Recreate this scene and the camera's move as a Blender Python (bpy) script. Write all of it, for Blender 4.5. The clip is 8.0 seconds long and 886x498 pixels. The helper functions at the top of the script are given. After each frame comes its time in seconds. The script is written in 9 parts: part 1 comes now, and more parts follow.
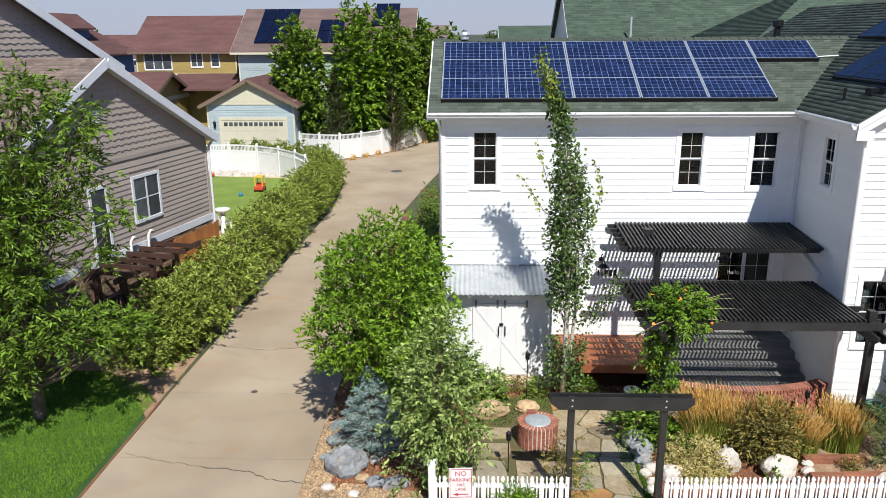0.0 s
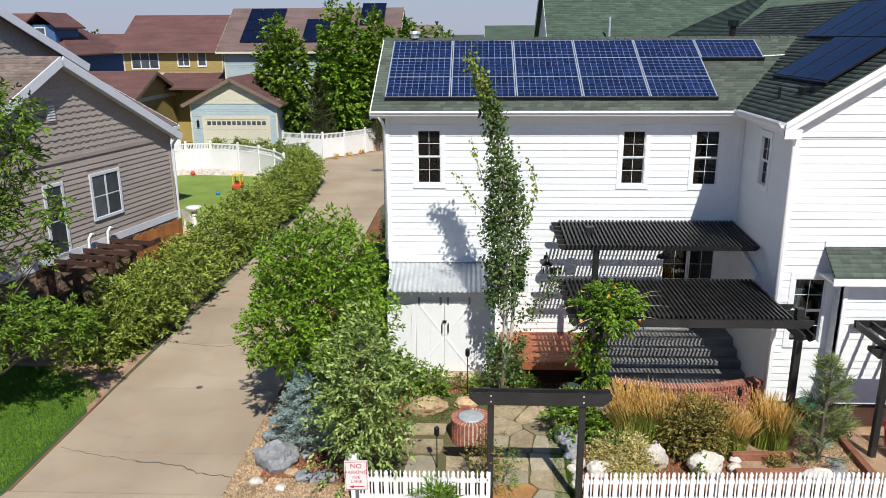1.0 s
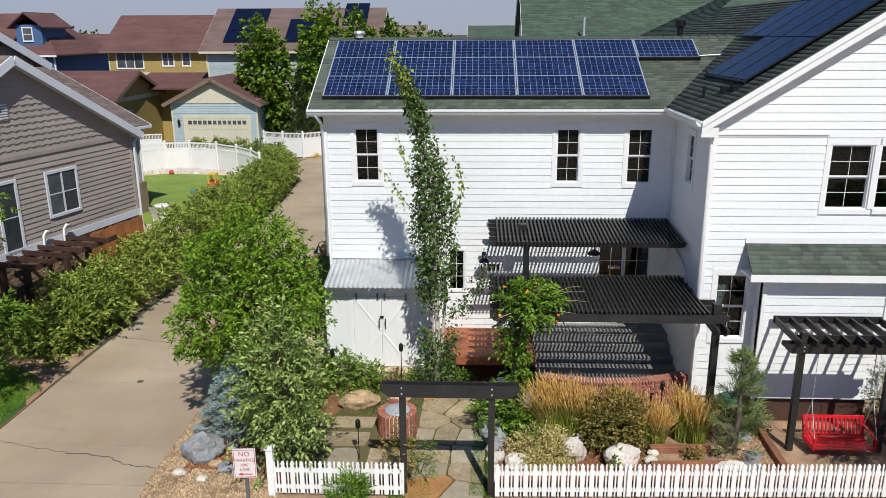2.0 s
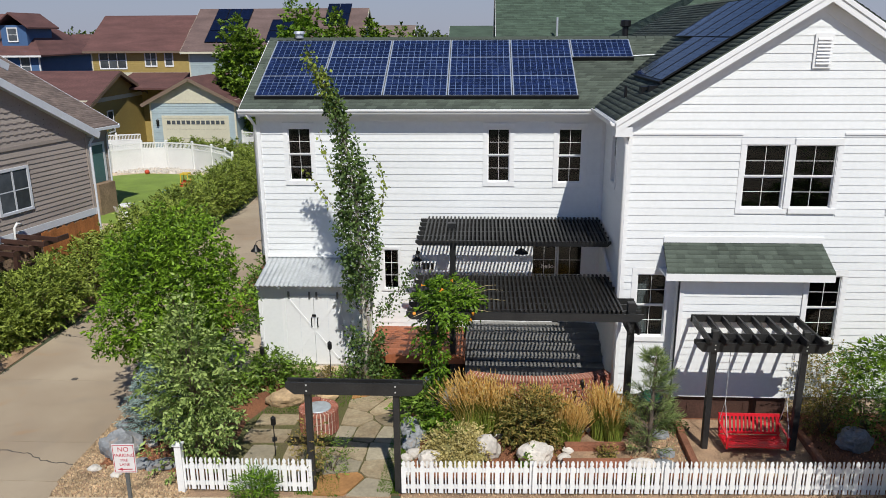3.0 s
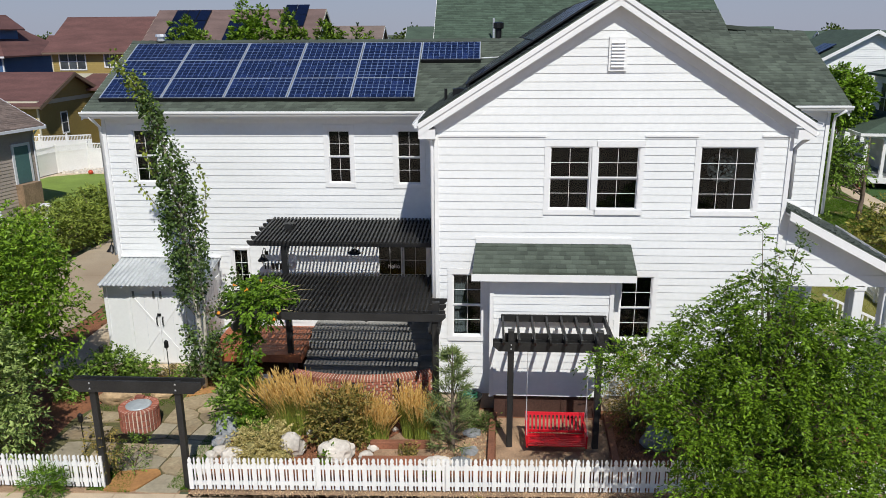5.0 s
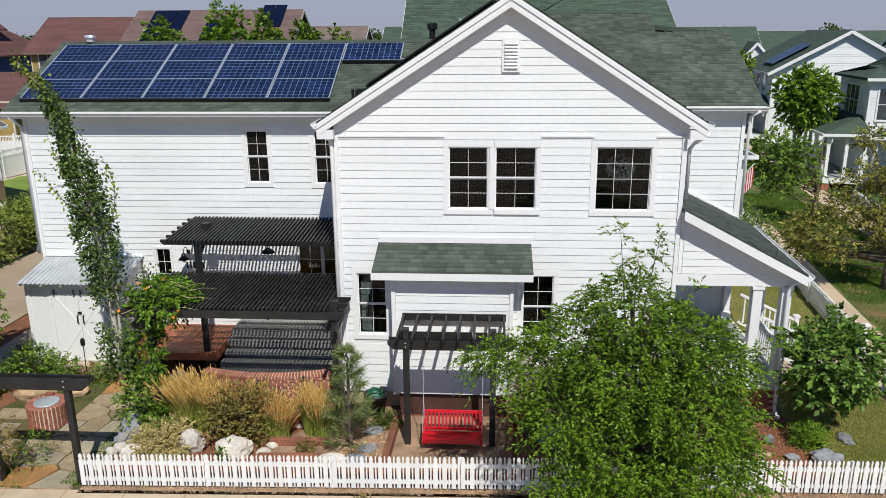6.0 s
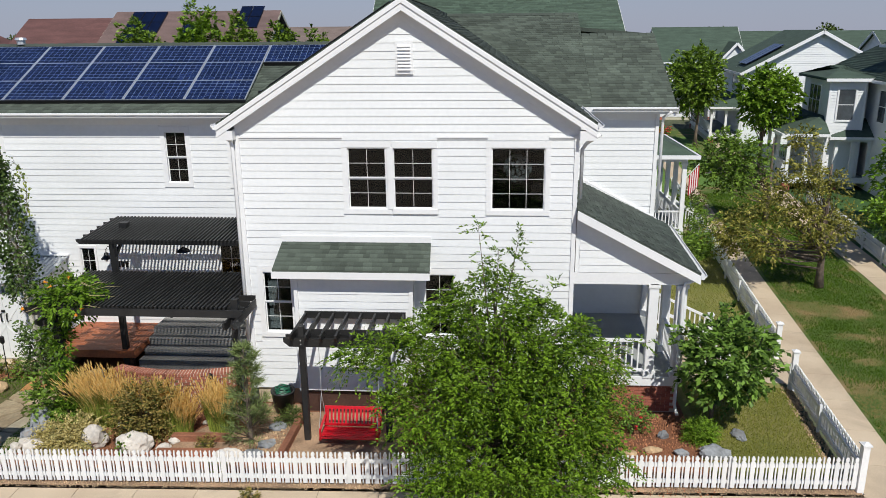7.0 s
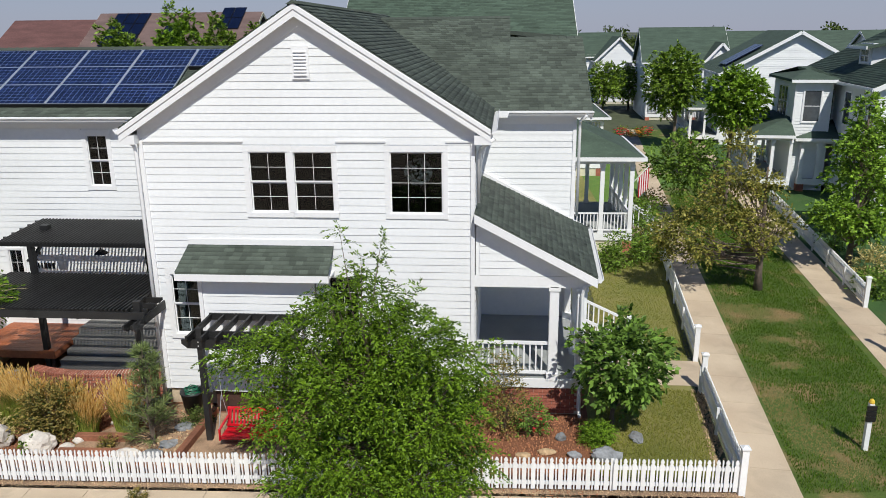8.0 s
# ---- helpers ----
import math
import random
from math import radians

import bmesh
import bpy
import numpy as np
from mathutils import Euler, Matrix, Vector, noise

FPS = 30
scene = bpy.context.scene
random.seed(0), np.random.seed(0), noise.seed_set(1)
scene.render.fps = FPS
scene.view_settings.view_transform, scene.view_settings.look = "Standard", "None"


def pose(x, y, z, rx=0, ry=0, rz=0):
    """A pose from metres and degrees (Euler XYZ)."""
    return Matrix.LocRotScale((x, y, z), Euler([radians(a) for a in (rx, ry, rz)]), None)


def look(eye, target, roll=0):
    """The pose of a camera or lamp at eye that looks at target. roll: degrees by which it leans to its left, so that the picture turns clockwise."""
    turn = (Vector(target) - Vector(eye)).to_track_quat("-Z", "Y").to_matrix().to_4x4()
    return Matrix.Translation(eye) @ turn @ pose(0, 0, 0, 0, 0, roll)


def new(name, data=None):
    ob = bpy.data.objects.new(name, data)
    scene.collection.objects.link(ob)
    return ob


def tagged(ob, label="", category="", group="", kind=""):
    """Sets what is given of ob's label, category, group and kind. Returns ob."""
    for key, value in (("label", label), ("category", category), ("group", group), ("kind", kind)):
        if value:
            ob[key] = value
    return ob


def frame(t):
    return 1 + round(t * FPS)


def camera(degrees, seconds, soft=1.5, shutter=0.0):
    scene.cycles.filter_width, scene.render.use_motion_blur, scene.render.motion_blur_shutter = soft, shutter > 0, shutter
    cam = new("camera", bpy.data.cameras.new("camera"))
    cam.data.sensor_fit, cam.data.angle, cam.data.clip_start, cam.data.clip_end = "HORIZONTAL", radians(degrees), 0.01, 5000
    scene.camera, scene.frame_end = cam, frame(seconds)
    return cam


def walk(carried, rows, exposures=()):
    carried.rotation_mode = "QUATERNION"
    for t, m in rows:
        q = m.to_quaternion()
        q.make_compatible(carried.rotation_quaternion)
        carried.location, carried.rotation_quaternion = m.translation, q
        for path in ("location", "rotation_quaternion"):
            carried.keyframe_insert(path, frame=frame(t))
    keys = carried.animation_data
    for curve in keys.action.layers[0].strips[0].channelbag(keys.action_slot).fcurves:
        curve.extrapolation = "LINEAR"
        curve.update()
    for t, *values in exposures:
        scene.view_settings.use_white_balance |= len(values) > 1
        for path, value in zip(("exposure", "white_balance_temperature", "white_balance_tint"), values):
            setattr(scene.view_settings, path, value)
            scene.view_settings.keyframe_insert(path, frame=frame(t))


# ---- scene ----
cam = camera(60.6, 8.0, 0.75)
PATH = [
    (0, (-12.725, -16.264, 8.74), (-12.797, -14.342, 8.192), -0.4),
    (0.5, (-12.016, -16.266, 8.726), (-12.093, -14.344, 8.178), -0.4),
    (1, (-11.195, -16.348, 8.702), (-11.276, -14.426, 8.154), -0.3),
    (1.5, (-10.349, -16.493, 8.692), (-10.434, -14.571, 8.144), -0.3),
    (3, (-7.601, -16.607, 8.677), (-7.699, -14.686, 8.13), -0.3),
    (3.5, (-6.568, -16.572, 8.687), (-6.672, -14.651, 8.139), -0.4),
    (4, (-5.436, -16.546, 8.697), (-5.544, -14.625, 8.151), -0.4),
    (4.5, (-4.363, -16.581, 8.723), (-4.475, -14.661, 8.176), -0.4),
    (6, (-0.918, -16.608, 8.749), (-1.046, -14.689, 8.201), -0.4),
    (6.5, (0.186, -16.684, 8.775), (0.057, -14.765, 8.227), -0.4),
    (7, (1.449, -16.728, 8.786), (1.311, -14.809, 8.238), -0.5),
    (7.5, (2.592, -16.747, 8.821), (2.449, -14.829, 8.272), -0.5),
    (8, (3.928, -16.682, 8.891), (3.766, -14.766, 8.342), -0.6),
]
walk(cam, [(t, look(eye, target, roll)) for t, eye, target, roll in PATH], [(0, .33), (1.5, .12), (3, -.09), (6, -.09), (8, -.07)])

# ---------------------------------------------------------------- light
SUN_EL, SUN_AZ = radians(50.0), math.atan2(-0.957, 0.29)      # the sun stands over the street, a little to the right
world = bpy.data.worlds.new("sky")
scene.world = world
world.use_nodes = True
wn = world.node_tree
sky = wn.nodes.new("ShaderNodeTexSky")
sky.sky_type, sky.sun_disc = "NISHITA", False
sky.sun_elevation, sky.sun_rotation = SUN_EL, math.pi / 2 - SUN_AZ
sky.altitude, sky.air_density, sky.dust_density, sky.ozone_density = 1600, 1.0, 0.4, 5.0
haze = wn.nodes.new("ShaderNodeMix")                              # a lavender cast over the whole sky
haze.data_type, haze.blend_type = "RGBA", "MULTIPLY"
haze.inputs["Factor"].default_value, haze.inputs["B"].default_value = 1.0, (0.75, 0.87, 1.03, 1)
wn.links.new(sky.outputs[0], haze.inputs["A"])
smoke = wn.nodes.new("ShaderNodeMix")                             # grey-lavender smoke, thick at the horizon, thinning upwards
smoke.data_type = "RGBA"
smoke.inputs["B"].default_value = (4.4, 4.7, 5.9, 1)
up_way, up_z, thick = wn.nodes.new("ShaderNodeTexCoord"), wn.nodes.new("ShaderNodeSeparateXYZ"), wn.nodes.new("ShaderNodeMapRange")
thick.inputs["From Min"].default_value, thick.inputs["From Max"].default_value = 0.0, 0.32
thick.inputs["To Min"].default_value, thick.inputs["To Max"].default_value = 0.95, 0.0
wn.links.new(up_way.outputs["Generated"], up_z.inputs[0])
wn.links.new(up_z.outputs["Z"], thick.inputs["Value"])
wn.links.new(thick.outputs[0], smoke.inputs["Factor"])
wn.links.new(haze.outputs["Result"], smoke.inputs["A"])
wn.links.new(smoke.outputs["Result"], wn.nodes["Background"].inputs[0])
wn.nodes["Background"].inputs[1].default_value = 0.082
sun = new("sun", bpy.data.lights.new("sun", "SUN"))
sun.data.energy, sun.data.angle, sun.data.color = 4.5, radians(0.53), (0.985, 0.965, 0.90)
sun_dir = Vector((math.cos(SUN_EL) * math.cos(SUN_AZ), math.cos(SUN_EL) * math.sin(SUN_AZ), math.sin(SUN_EL)))
sun.matrix_world = look(sun_dir * 60, (0, 0, 0))
scene.view_settings.exposure = 0.0

# ---------------------------------------------------------------- materials
def mat(name, col, rough=0.7, var=0.18, big=0.7, fine=25.0, bump=0.15, metal=0.0, rnd=0.0, island=0.0, col2=None, spec=0.5, stretch=None, bumpscale=None):
    """A surface whose colour wanders at two scales over the world's own coordinates. rnd, island: spread between pieces."""
    m = bpy.data.materials.new(name)
    m.use_nodes = True
    nt = m.node_tree
    N, L = nt.nodes, nt.links
    p = N["Principled BSDF"]
    geo = N.new("ShaderNodeNewGeometry")
    pos = geo.outputs["Position"]
    if stretch:
        mp = N.new("ShaderNodeMapping")
        mp.inputs["Scale"].default_value = stretch
        L.new(pos, mp.inputs["Vector"])
        pos = mp.outputs[0]
    n1, n2 = N.new("ShaderNodeTexNoise"), N.new("ShaderNodeTexNoise")
    for n, s, d in ((n1, big, 4), (n2, fine, 3)):
        n.inputs["Scale"].default_value, n.inputs["Detail"].default_value = s, d
        L.new(pos, n.inputs["Vector"])
    mix = N.new("ShaderNodeMix")
    mix.data_type = "RGBA"
    a, b = (col, col2) if col2 else ([c * (1 - var) for c in col], [min(1, c * (1 + var)) for c in col])
    mix.inputs["A"].default_value, mix.inputs["B"].default_value = (*a, 1), (*b, 1)
    ramp = N.new("ShaderNodeMapRange")
    ramp.inputs["From Min"].default_value, ramp.inputs["From Max"].default_value = 0.3, 0.7
    L.new(n1.outputs["Fac"], ramp.inputs["Value"])
    L.new(ramp.outputs[0], mix.inputs["Factor"])
    hsv = N.new("ShaderNodeHueSaturation")
    L.new(mix.outputs["Result"], hsv.inputs["Color"])
    val = N.new("ShaderNodeMapRange")
    val.inputs["From Min"].default_value, val.inputs["From Max"].default_value = 0.25, 0.75
    val.inputs["To Min"].default_value, val.inputs["To Max"].default_value = 1 - var, 1 + var
    L.new(n2.outputs["Fac"], val.inputs["Value"])
    out = val.outputs[0]
    for amount, source in ((rnd, "o"), (island, "i")):
        if amount:
            r = N.new("ShaderNodeObjectInfo").outputs["Random"] if source == "o" else geo.outputs["Random Per Island"]
            k = N.new("ShaderNodeMapRange")
            k.inputs["To Min"].default_value, k.inputs["To Max"].default_value = 1 - amount, 1 + amount
            L.new(r, k.inputs["Value"])
            mul = N.new("ShaderNodeMath")
            mul.operation = "MULTIPLY"
            L.new(out, mul.inputs[0]), L.new(k.outputs[0], mul.inputs[1])
            out = mul.outputs[0]
    L.new(out, hsv.inputs["Value"])
    L.new(hsv.outputs[0], p.inputs["Base Color"])
    p.inputs["Roughness"].default_value, p.inputs["Metallic"].default_value = rough, metal
    p.inputs["Specular IOR Level"].default_value = spec
    if bump:
        bp = N.new("ShaderNodeBump")
        bp.inputs["Strength"].default_value, bp.inputs["Distance"].default_value = bump, 0.02
        h = n2
        if bumpscale:
            h = N.new("ShaderNodeTexNoise")
            h.inputs["Scale"].default_value = bumpscale
            L.new(pos, h.inputs["Vector"])
        L.new(h.outputs["Fac"], bp.inputs["Height"])
        L.new(bp.outputs[0], p.inputs["Normal"])
    return m


def stain(m, scale, colour, lo, hi, amount, stretch=(1, 1, 1)):
    """Blotches of another colour with an uneven outline, laid over a material's own colour."""
    N, L = m.node_tree.nodes, m.node_tree.links
    p = N["Principled BSDF"]
    source = p.inputs["Base Color"].links[0].from_socket
    geo, mp, n = N.new("ShaderNodeNewGeometry"), N.new("ShaderNodeMapping"), N.new("ShaderNodeTexNoise")
    mp.inputs["Scale"].default_value = stretch
    n.inputs["Scale"].default_value, n.inputs["Detail"].default_value, n.inputs["Roughness"].default_value, n.inputs["Distortion"].default_value = scale, 6, 0.62, 0.8
    L.new(geo.outputs["Position"], mp.inputs["Vector"]), L.new(mp.outputs[0], n.inputs["Vector"])
    r = N.new("ShaderNodeMapRange")
    r.inputs["From Min"].default_value, r.inputs["From Max"].default_value, r.inputs["To Max"].default_value = lo, hi, amount
    L.new(n.outputs["Fac"], r.inputs["Value"])
    mix = N.new("ShaderNodeMix")
    mix.data_type = "RGBA"
    mix.inputs["B"].default_value = (*colour, 1)
    L.new(source, mix.inputs["A"]), L.new(r.outputs[0], mix.inputs["Factor"]), L.new(mix.outputs["Result"], p.inputs["Base Color"])


def leaf_mat(name, dark, light, trans=0.16, rough=0.5):
    """Leaves: each its own shade, with light coming through."""
    m = bpy.data.materials.new(name)
    m.use_nodes = True
    N, L = m.node_tree.nodes, m.node_tree.links
    p = N["Principled BSDF"]
    geo = N.new("ShaderNodeNewGeometry")
    noise_n = N.new("ShaderNodeTexNoise")
    noise_n.inputs["Scale"].default_value = 1.3
    L.new(geo.outputs["Position"], noise_n.inputs["Vector"])
    add = N.new("ShaderNodeMath")
    add.operation = "MULTIPLY_ADD"
    add.inputs[1].default_value = 0.6
    L.new(geo.outputs["Random Per Island"], add.inputs[0])
    half = N.new("ShaderNodeMath")
    half.operation = "MULTIPLY"
    half.inputs[1].default_value = 0.45
    L.new(noise_n.outputs["Fac"], half.inputs[0])
    L.new(half.outputs[0], add.inputs[2])
    mix = N.new("ShaderNodeMix")
    mix.data_type = "RGBA"
    mix.inputs["A"].default_value, mix.inputs["B"].default_value = (*dark, 1), (*light, 1)
    deep = N.new("ShaderNodeMapRange")                             # most leaves deep in tone, a few pale
    deep.inputs["From Min"].default_value, deep.inputs["From Max"].default_value = 0.20, 0.84
    L.new(add.outputs[0], deep.inputs["Value"])
    L.new(deep.outputs[0], mix.inputs["Factor"])
    L.new(mix.outputs["Result"], p.inputs["Base Color"])
    p.inputs["Roughness"].default_value = rough
    p.inputs["Specular IOR Level"].default_value = 0.22
    tr = N.new("ShaderNodeBsdfTranslucent")
    warm = N.new("ShaderNodeMix")
    warm.data_type, warm.blend_type = "RGBA", "MULTIPLY"
    warm.inputs["Factor"].default_value, warm.inputs["B"].default_value = 1.0, (1.15, 1.2, 0.45, 1)
    L.new(mix.outputs["Result"], warm.inputs["A"]), L.new(warm.outputs["Result"], tr.inputs["Color"])
    ms = N.new("ShaderNodeMixShader")
    ms.inputs[0].default_value = trans
    L.new(p.outputs[0], ms.inputs[1]), L.new(tr.outputs[0], ms.inputs[2])
    L.new(ms.outputs[0], N["Material Output"].inputs["Surface"])
    return m


def glass_mat(name, tint, gloss=1.0):
    m = bpy.data.materials.new(name)
    m.use_nodes = True
    N, L = m.node_tree.nodes, m.node_tree.links
    N.remove(N["Principled BSDF"])
    t, g, f, ms = N.new("ShaderNodeBsdfTransparent"), N.new("ShaderNodeBsdfGlossy"), N.new("ShaderNodeFresnel"), N.new("ShaderNodeMixShader")
    t.inputs["Color"].default_value = (*tint, 1)
    g.inputs["Roughness"].default_value = 0.03
    f.inputs["IOR"].default_value = 1.5
    L.new(f.outputs[0], ms.inputs[0]), L.new(t.outputs[0], ms.inputs[1]), L.new(g.outputs[0], ms.inputs[2])
    L.new(ms.outputs[0], N["Material Output"].inputs["Surface"])
    return m


M = dict(
    siding=mat("white_siding", (0.80, 0.81, 0.81), 0.55, 0.03, 0.5, 9, 0.05, rnd=0.02),
    trim=mat("white_trim", (0.82, 0.82, 0.82), 0.45, 0.025, 1.0, 12, 0.03),
    vinyl=mat("white_vinyl", (0.80, 0.79, 0.77), 0.4, 0.05, 0.8, 14, 0.03),
    fence=mat("white_picket_paint", (0.80, 0.80, 0.79), 0.5, 0.05, 2.0, 30, 0.08, rnd=0.04),
    shingle=mat("green_shingles", (0.073, 0.090, 0.071), 0.9, 0.25, 0.6, 60, 0.4, rnd=0.06, island=0.32),
    shingle_far=mat("green_roof_far", (0.060, 0.092, 0.065), 0.9, 0.2, 0.9, 12, 0.4, stretch=(1, 1, 6), island=0.22),
    shingle_red=mat("red_brown_shingles", (0.125, 0.058, 0.052), 0.9, 0.22, 0.5, 7, 0.4, stretch=(1, 1, 6)),
    shingle_plum=mat("plum_brown_shingles", (0.150, 0.100, 0.090), 0.9, 0.2, 0.5, 7, 0.4, stretch=(1, 1, 6)),
    shingle_brown=mat("brown_shingles", (0.19, 0.145, 0.125), 0.9, 0.22, 0.6, 8, 0.4, stretch=(1, 1, 7), island=0.2),
    black=mat("black_wood_stain", (0.018, 0.018, 0.018), 0.5, 0.3, 2.0, 40, 0.2, stretch=(1, 1, 1), rnd=0.2),
    blackmetal=mat("black_metal", (0.015, 0.015, 0.016), 0.4, 0.15, 4, 40, 0.05, metal=0.3),
    greydeck=mat("dark_grey_deck_paint", (0.21, 0.205, 0.195), 0.65, 0.2, 1.2, 35, 0.15, rnd=0.12),
    straw_stem=mat("pale_bare_stem", (0.52, 0.42, 0.22), 0.7, 0.15, 4, 30, 0.05),
    sedum_mat=mat("pale_matted_stems", (0.34, 0.28, 0.11), 0.95, 0.35, 3, 30, 0.6, col2=(0.16, 0.17, 0.06)),
    redwood=mat("redwood_stain", (0.34, 0.105, 0.042), 0.55, 0.22, 1.5, 18, 0.25, rnd=0.15),
    timber=mat("weathered_red_timber", (0.25, 0.10, 0.055), 0.85, 0.3, 1.5, 25, 0.5, rnd=0.15),
    cedar=mat("cedar_fence", (0.38, 0.14, 0.045), 0.7, 0.2, 1.5, 20, 0.25, rnd=0.15),
    darkwood=mat("dark_brown_stain", (0.065, 0.032, 0.024), 0.6, 0.25, 2.0, 25, 0.2, rnd=0.15),
    concrete=mat("driveway_concrete", (0.325, 0.245, 0.168), 0.9, 0.15, 0.34, 45, 0.12, rnd=0.04, col2=(0.440, 0.355, 0.255)),
    walkway=mat("walk_concrete", (0.49, 0.380, 0.265), 0.9, 0.12, 0.7, 45, 0.12, rnd=0.06, col2=(0.60, 0.485, 0.345)),
    crack=mat("crack_dirt", (0.10, 0.085, 0.07), 0.95, 0.2, 3, 40, 0.2),
    lawn=mat("lawn_soil_and_grass", (0.028, 0.075, 0.014), 0.95, 0.35, 0.6, 40, 0.8, col2=(0.05, 0.115, 0.022)),
    lawn_patchy=mat("lawn_with_bare_patches", (0.075, 0.120, 0.016), 0.95, 0.35, 0.9, 30, 0.8, col2=(0.27, 0.185, 0.085)),
    lawn_dry=mat("half_dry_lawn", (0.140, 0.165, 0.030), 0.95, 0.3, 0.5, 40, 0.8, col2=(0.27, 0.235, 0.080)),
    bare=mat("bare_lawn_soil", (0.30, 0.205, 0.095), 0.95, 0.3, 2.5, 30, 0.6, col2=(0.17, 0.165, 0.05)),
    lawn_fresh=mat("watered_lawn", (0.085, 0.175, 0.026), 0.95, 0.25, 0.9, 40, 0.7, col2=(0.13, 0.22, 0.035)),
    turf=mat("artificial_turf", (0.185, 0.265, 0.042), 0.9, 0.15, 0.8, 40, 0.5),
    ground=mat("dry_ground", (0.10, 0.095, 0.055), 0.95, 0.3, 0.02, 1.2, 0.3, col2=(0.06, 0.085, 0.035)),
    mulch=mat("bark_mulch", (0.27, 0.110, 0.052), 0.95, 0.5, 1.2, 45, 1.0, col2=(0.16, 0.066, 0.034)),
    chip=mat("mulch_chips", (0.34, 0.150, 0.075), 0.9, 0.2, 1.2, 30, 0.3, island=0.5),
    gravel=mat("tan_gravel_bed", (0.36, 0.235, 0.145), 0.95, 0.35, 2.0, 50, 1.0),
    pebble=mat("river_pebbles", (0.42, 0.30, 0.18), 0.8, 0.2, 2.0, 20, 0.2, island=0.45),
    whiterock=mat("pale_boulder", (0.60, 0.55, 0.49), 0.9, 0.18, 2.2, 14, 0.6, rnd=0.12),
    greyrock=mat("slate_grey_boulder", (0.23, 0.24, 0.25), 0.85, 0.25, 2.2, 16, 0.6, rnd=0.15),
    tanrock=mat("tan_sandstone_boulder", (0.47, 0.33, 0.19), 0.9, 0.25, 2.4, 12, 0.6, rnd=0.1),
    flag=mat("flagstone", (0.27, 0.20, 0.12), 0.85, 0.22, 2.6, 14, 0.4, rnd=0.3, col2=(0.38, 0.31, 0.20)),
    flag_orange=mat("orange_flagstone", (0.44, 0.22, 0.08), 0.85, 0.18, 1.6, 14, 0.3, rnd=0.2),
    flag_grey=mat("grey_flagstone", (0.36, 0.31, 0.22), 0.85, 0.15, 1.6, 14, 0.3, rnd=0.2),
    moss=mat("mossy_ground_cover", (0.10, 0.105, 0.03), 0.95, 0.4, 1.5, 30, 0.8, col2=(0.13, 0.10, 0.05)),
    brick=mat("red_brick", (0.33, 0.115, 0.075), 0.85, 0.2, 3.0, 30, 0.4, rnd=0.25),
    mortar=mat("pale_mortar", (0.64, 0.52, 0.42), 0.95, 0.12, 3.0, 40, 0.4),
    darkbrick=mat("dark_red_brick", (0.38, 0.125, 0.080), 0.85, 0.2, 3.0, 30, 0.4, rnd=0.25),
    zinc=mat("galvanised_steel", (0.52, 0.54, 0.55), 0.42, 0.10, 2.5, 14, 0.05, metal=0.35),
    steel=mat("fire_bowl_lid_steel", (0.46, 0.50, 0.52), 0.45, 0.12, 3, 20, 0.08, metal=0.3),
    greymetal=mat("grey_post_steel", (0.20, 0.21, 0.21), 0.5, 0.1, 3, 20, 0.05, metal=0.6),
    red=mat("red_gloss_paint", (0.56, 0.008, 0.018), 0.35, 0.08, 2, 20, 0.04, rnd=0.08),
    redink=mat("faded_red_ink", (0.50, 0.045, 0.07), 0.5, 0.1, 4, 30, 0.0),
    signwhite=mat("sign_white", (0.74, 0.71, 0.69), 0.4, 0.05, 4, 30, 0.0),
    cell=mat("blue_silicon_cell", (0.010, 0.019, 0.064), 0.22, 0.25, 1.5, 6, 0.0, island=0.25),
    cell_dark=mat("dark_blue_silicon", (0.005, 0.009, 0.030), 0.16, 0.2, 1.5, 6, 0.0),
    sheet=mat("pale_blue_backsheet", (0.21, 0.28, 0.44), 0.3, 0.05, 2, 12, 0.0),
    alu=mat("aluminium_frame", (0.72, 0.74, 0.76), 0.35, 0.05, 2, 14, 0.02, metal=0.6),
    # the dimness of unlit rooms is put into this dark grey
    interior=mat("paint_darkened_as_unlit_room", (0.10, 0.105, 0.105), 0.9, 0.08, 0.8, 10, 0.03),
    curtain=mat("grey_linen_curtain", (0.52, 0.53, 0.54), 0.9, 0.12, 3, 25, 0.15),
    greyfloor=mat("porch_grey_floor", (0.33, 0.345, 0.34), 0.7, 0.12, 1.0, 30, 0.08),
    bark=mat("grey_brown_bark", (0.16, 0.12, 0.09), 0.95, 0.3, 4, 40, 0.8),
    palebark=mat("pale_aspen_bark", (0.56, 0.53, 0.45), 0.85, 0.22, 3, 30, 0.5),
    twig=mat("thin_twigs", (0.14, 0.10, 0.06), 0.9, 0.2, 4, 30, 0.2),
    greysiding=mat("taupe_siding", (0.385, 0.325, 0.285), 0.7, 0.07, 0.6, 12, 0.06, rnd=0.05, island=0.04),
    greywhite=mat("cool_white_trim", (0.66, 0.68, 0.72), 0.5, 0.05, 1, 12, 0.03),
    stoneveneer=mat("brown_ledge_stone", (0.25, 0.17, 0.11), 0.9, 0.25, 2, 14, 0.6, rnd=0.35, island=0.35),
    brown_trim=mat("taupe_brown_trim", (0.19, 0.135, 0.095), 0.6, 0.06, 0.5, 8, 0.03),
    yellow=mat("mustard_siding", (0.37, 0.27, 0.085), 0.75, 0.07, 0.4, 6, 0.05),
    cream=mat("cream_paint", (0.62, 0.58, 0.44), 0.6, 0.05, 0.5, 8, 0.03),
    bluegrey=mat("pale_blue_grey_siding", (0.37, 0.45, 0.47), 0.75, 0.06, 0.4, 6, 0.05),
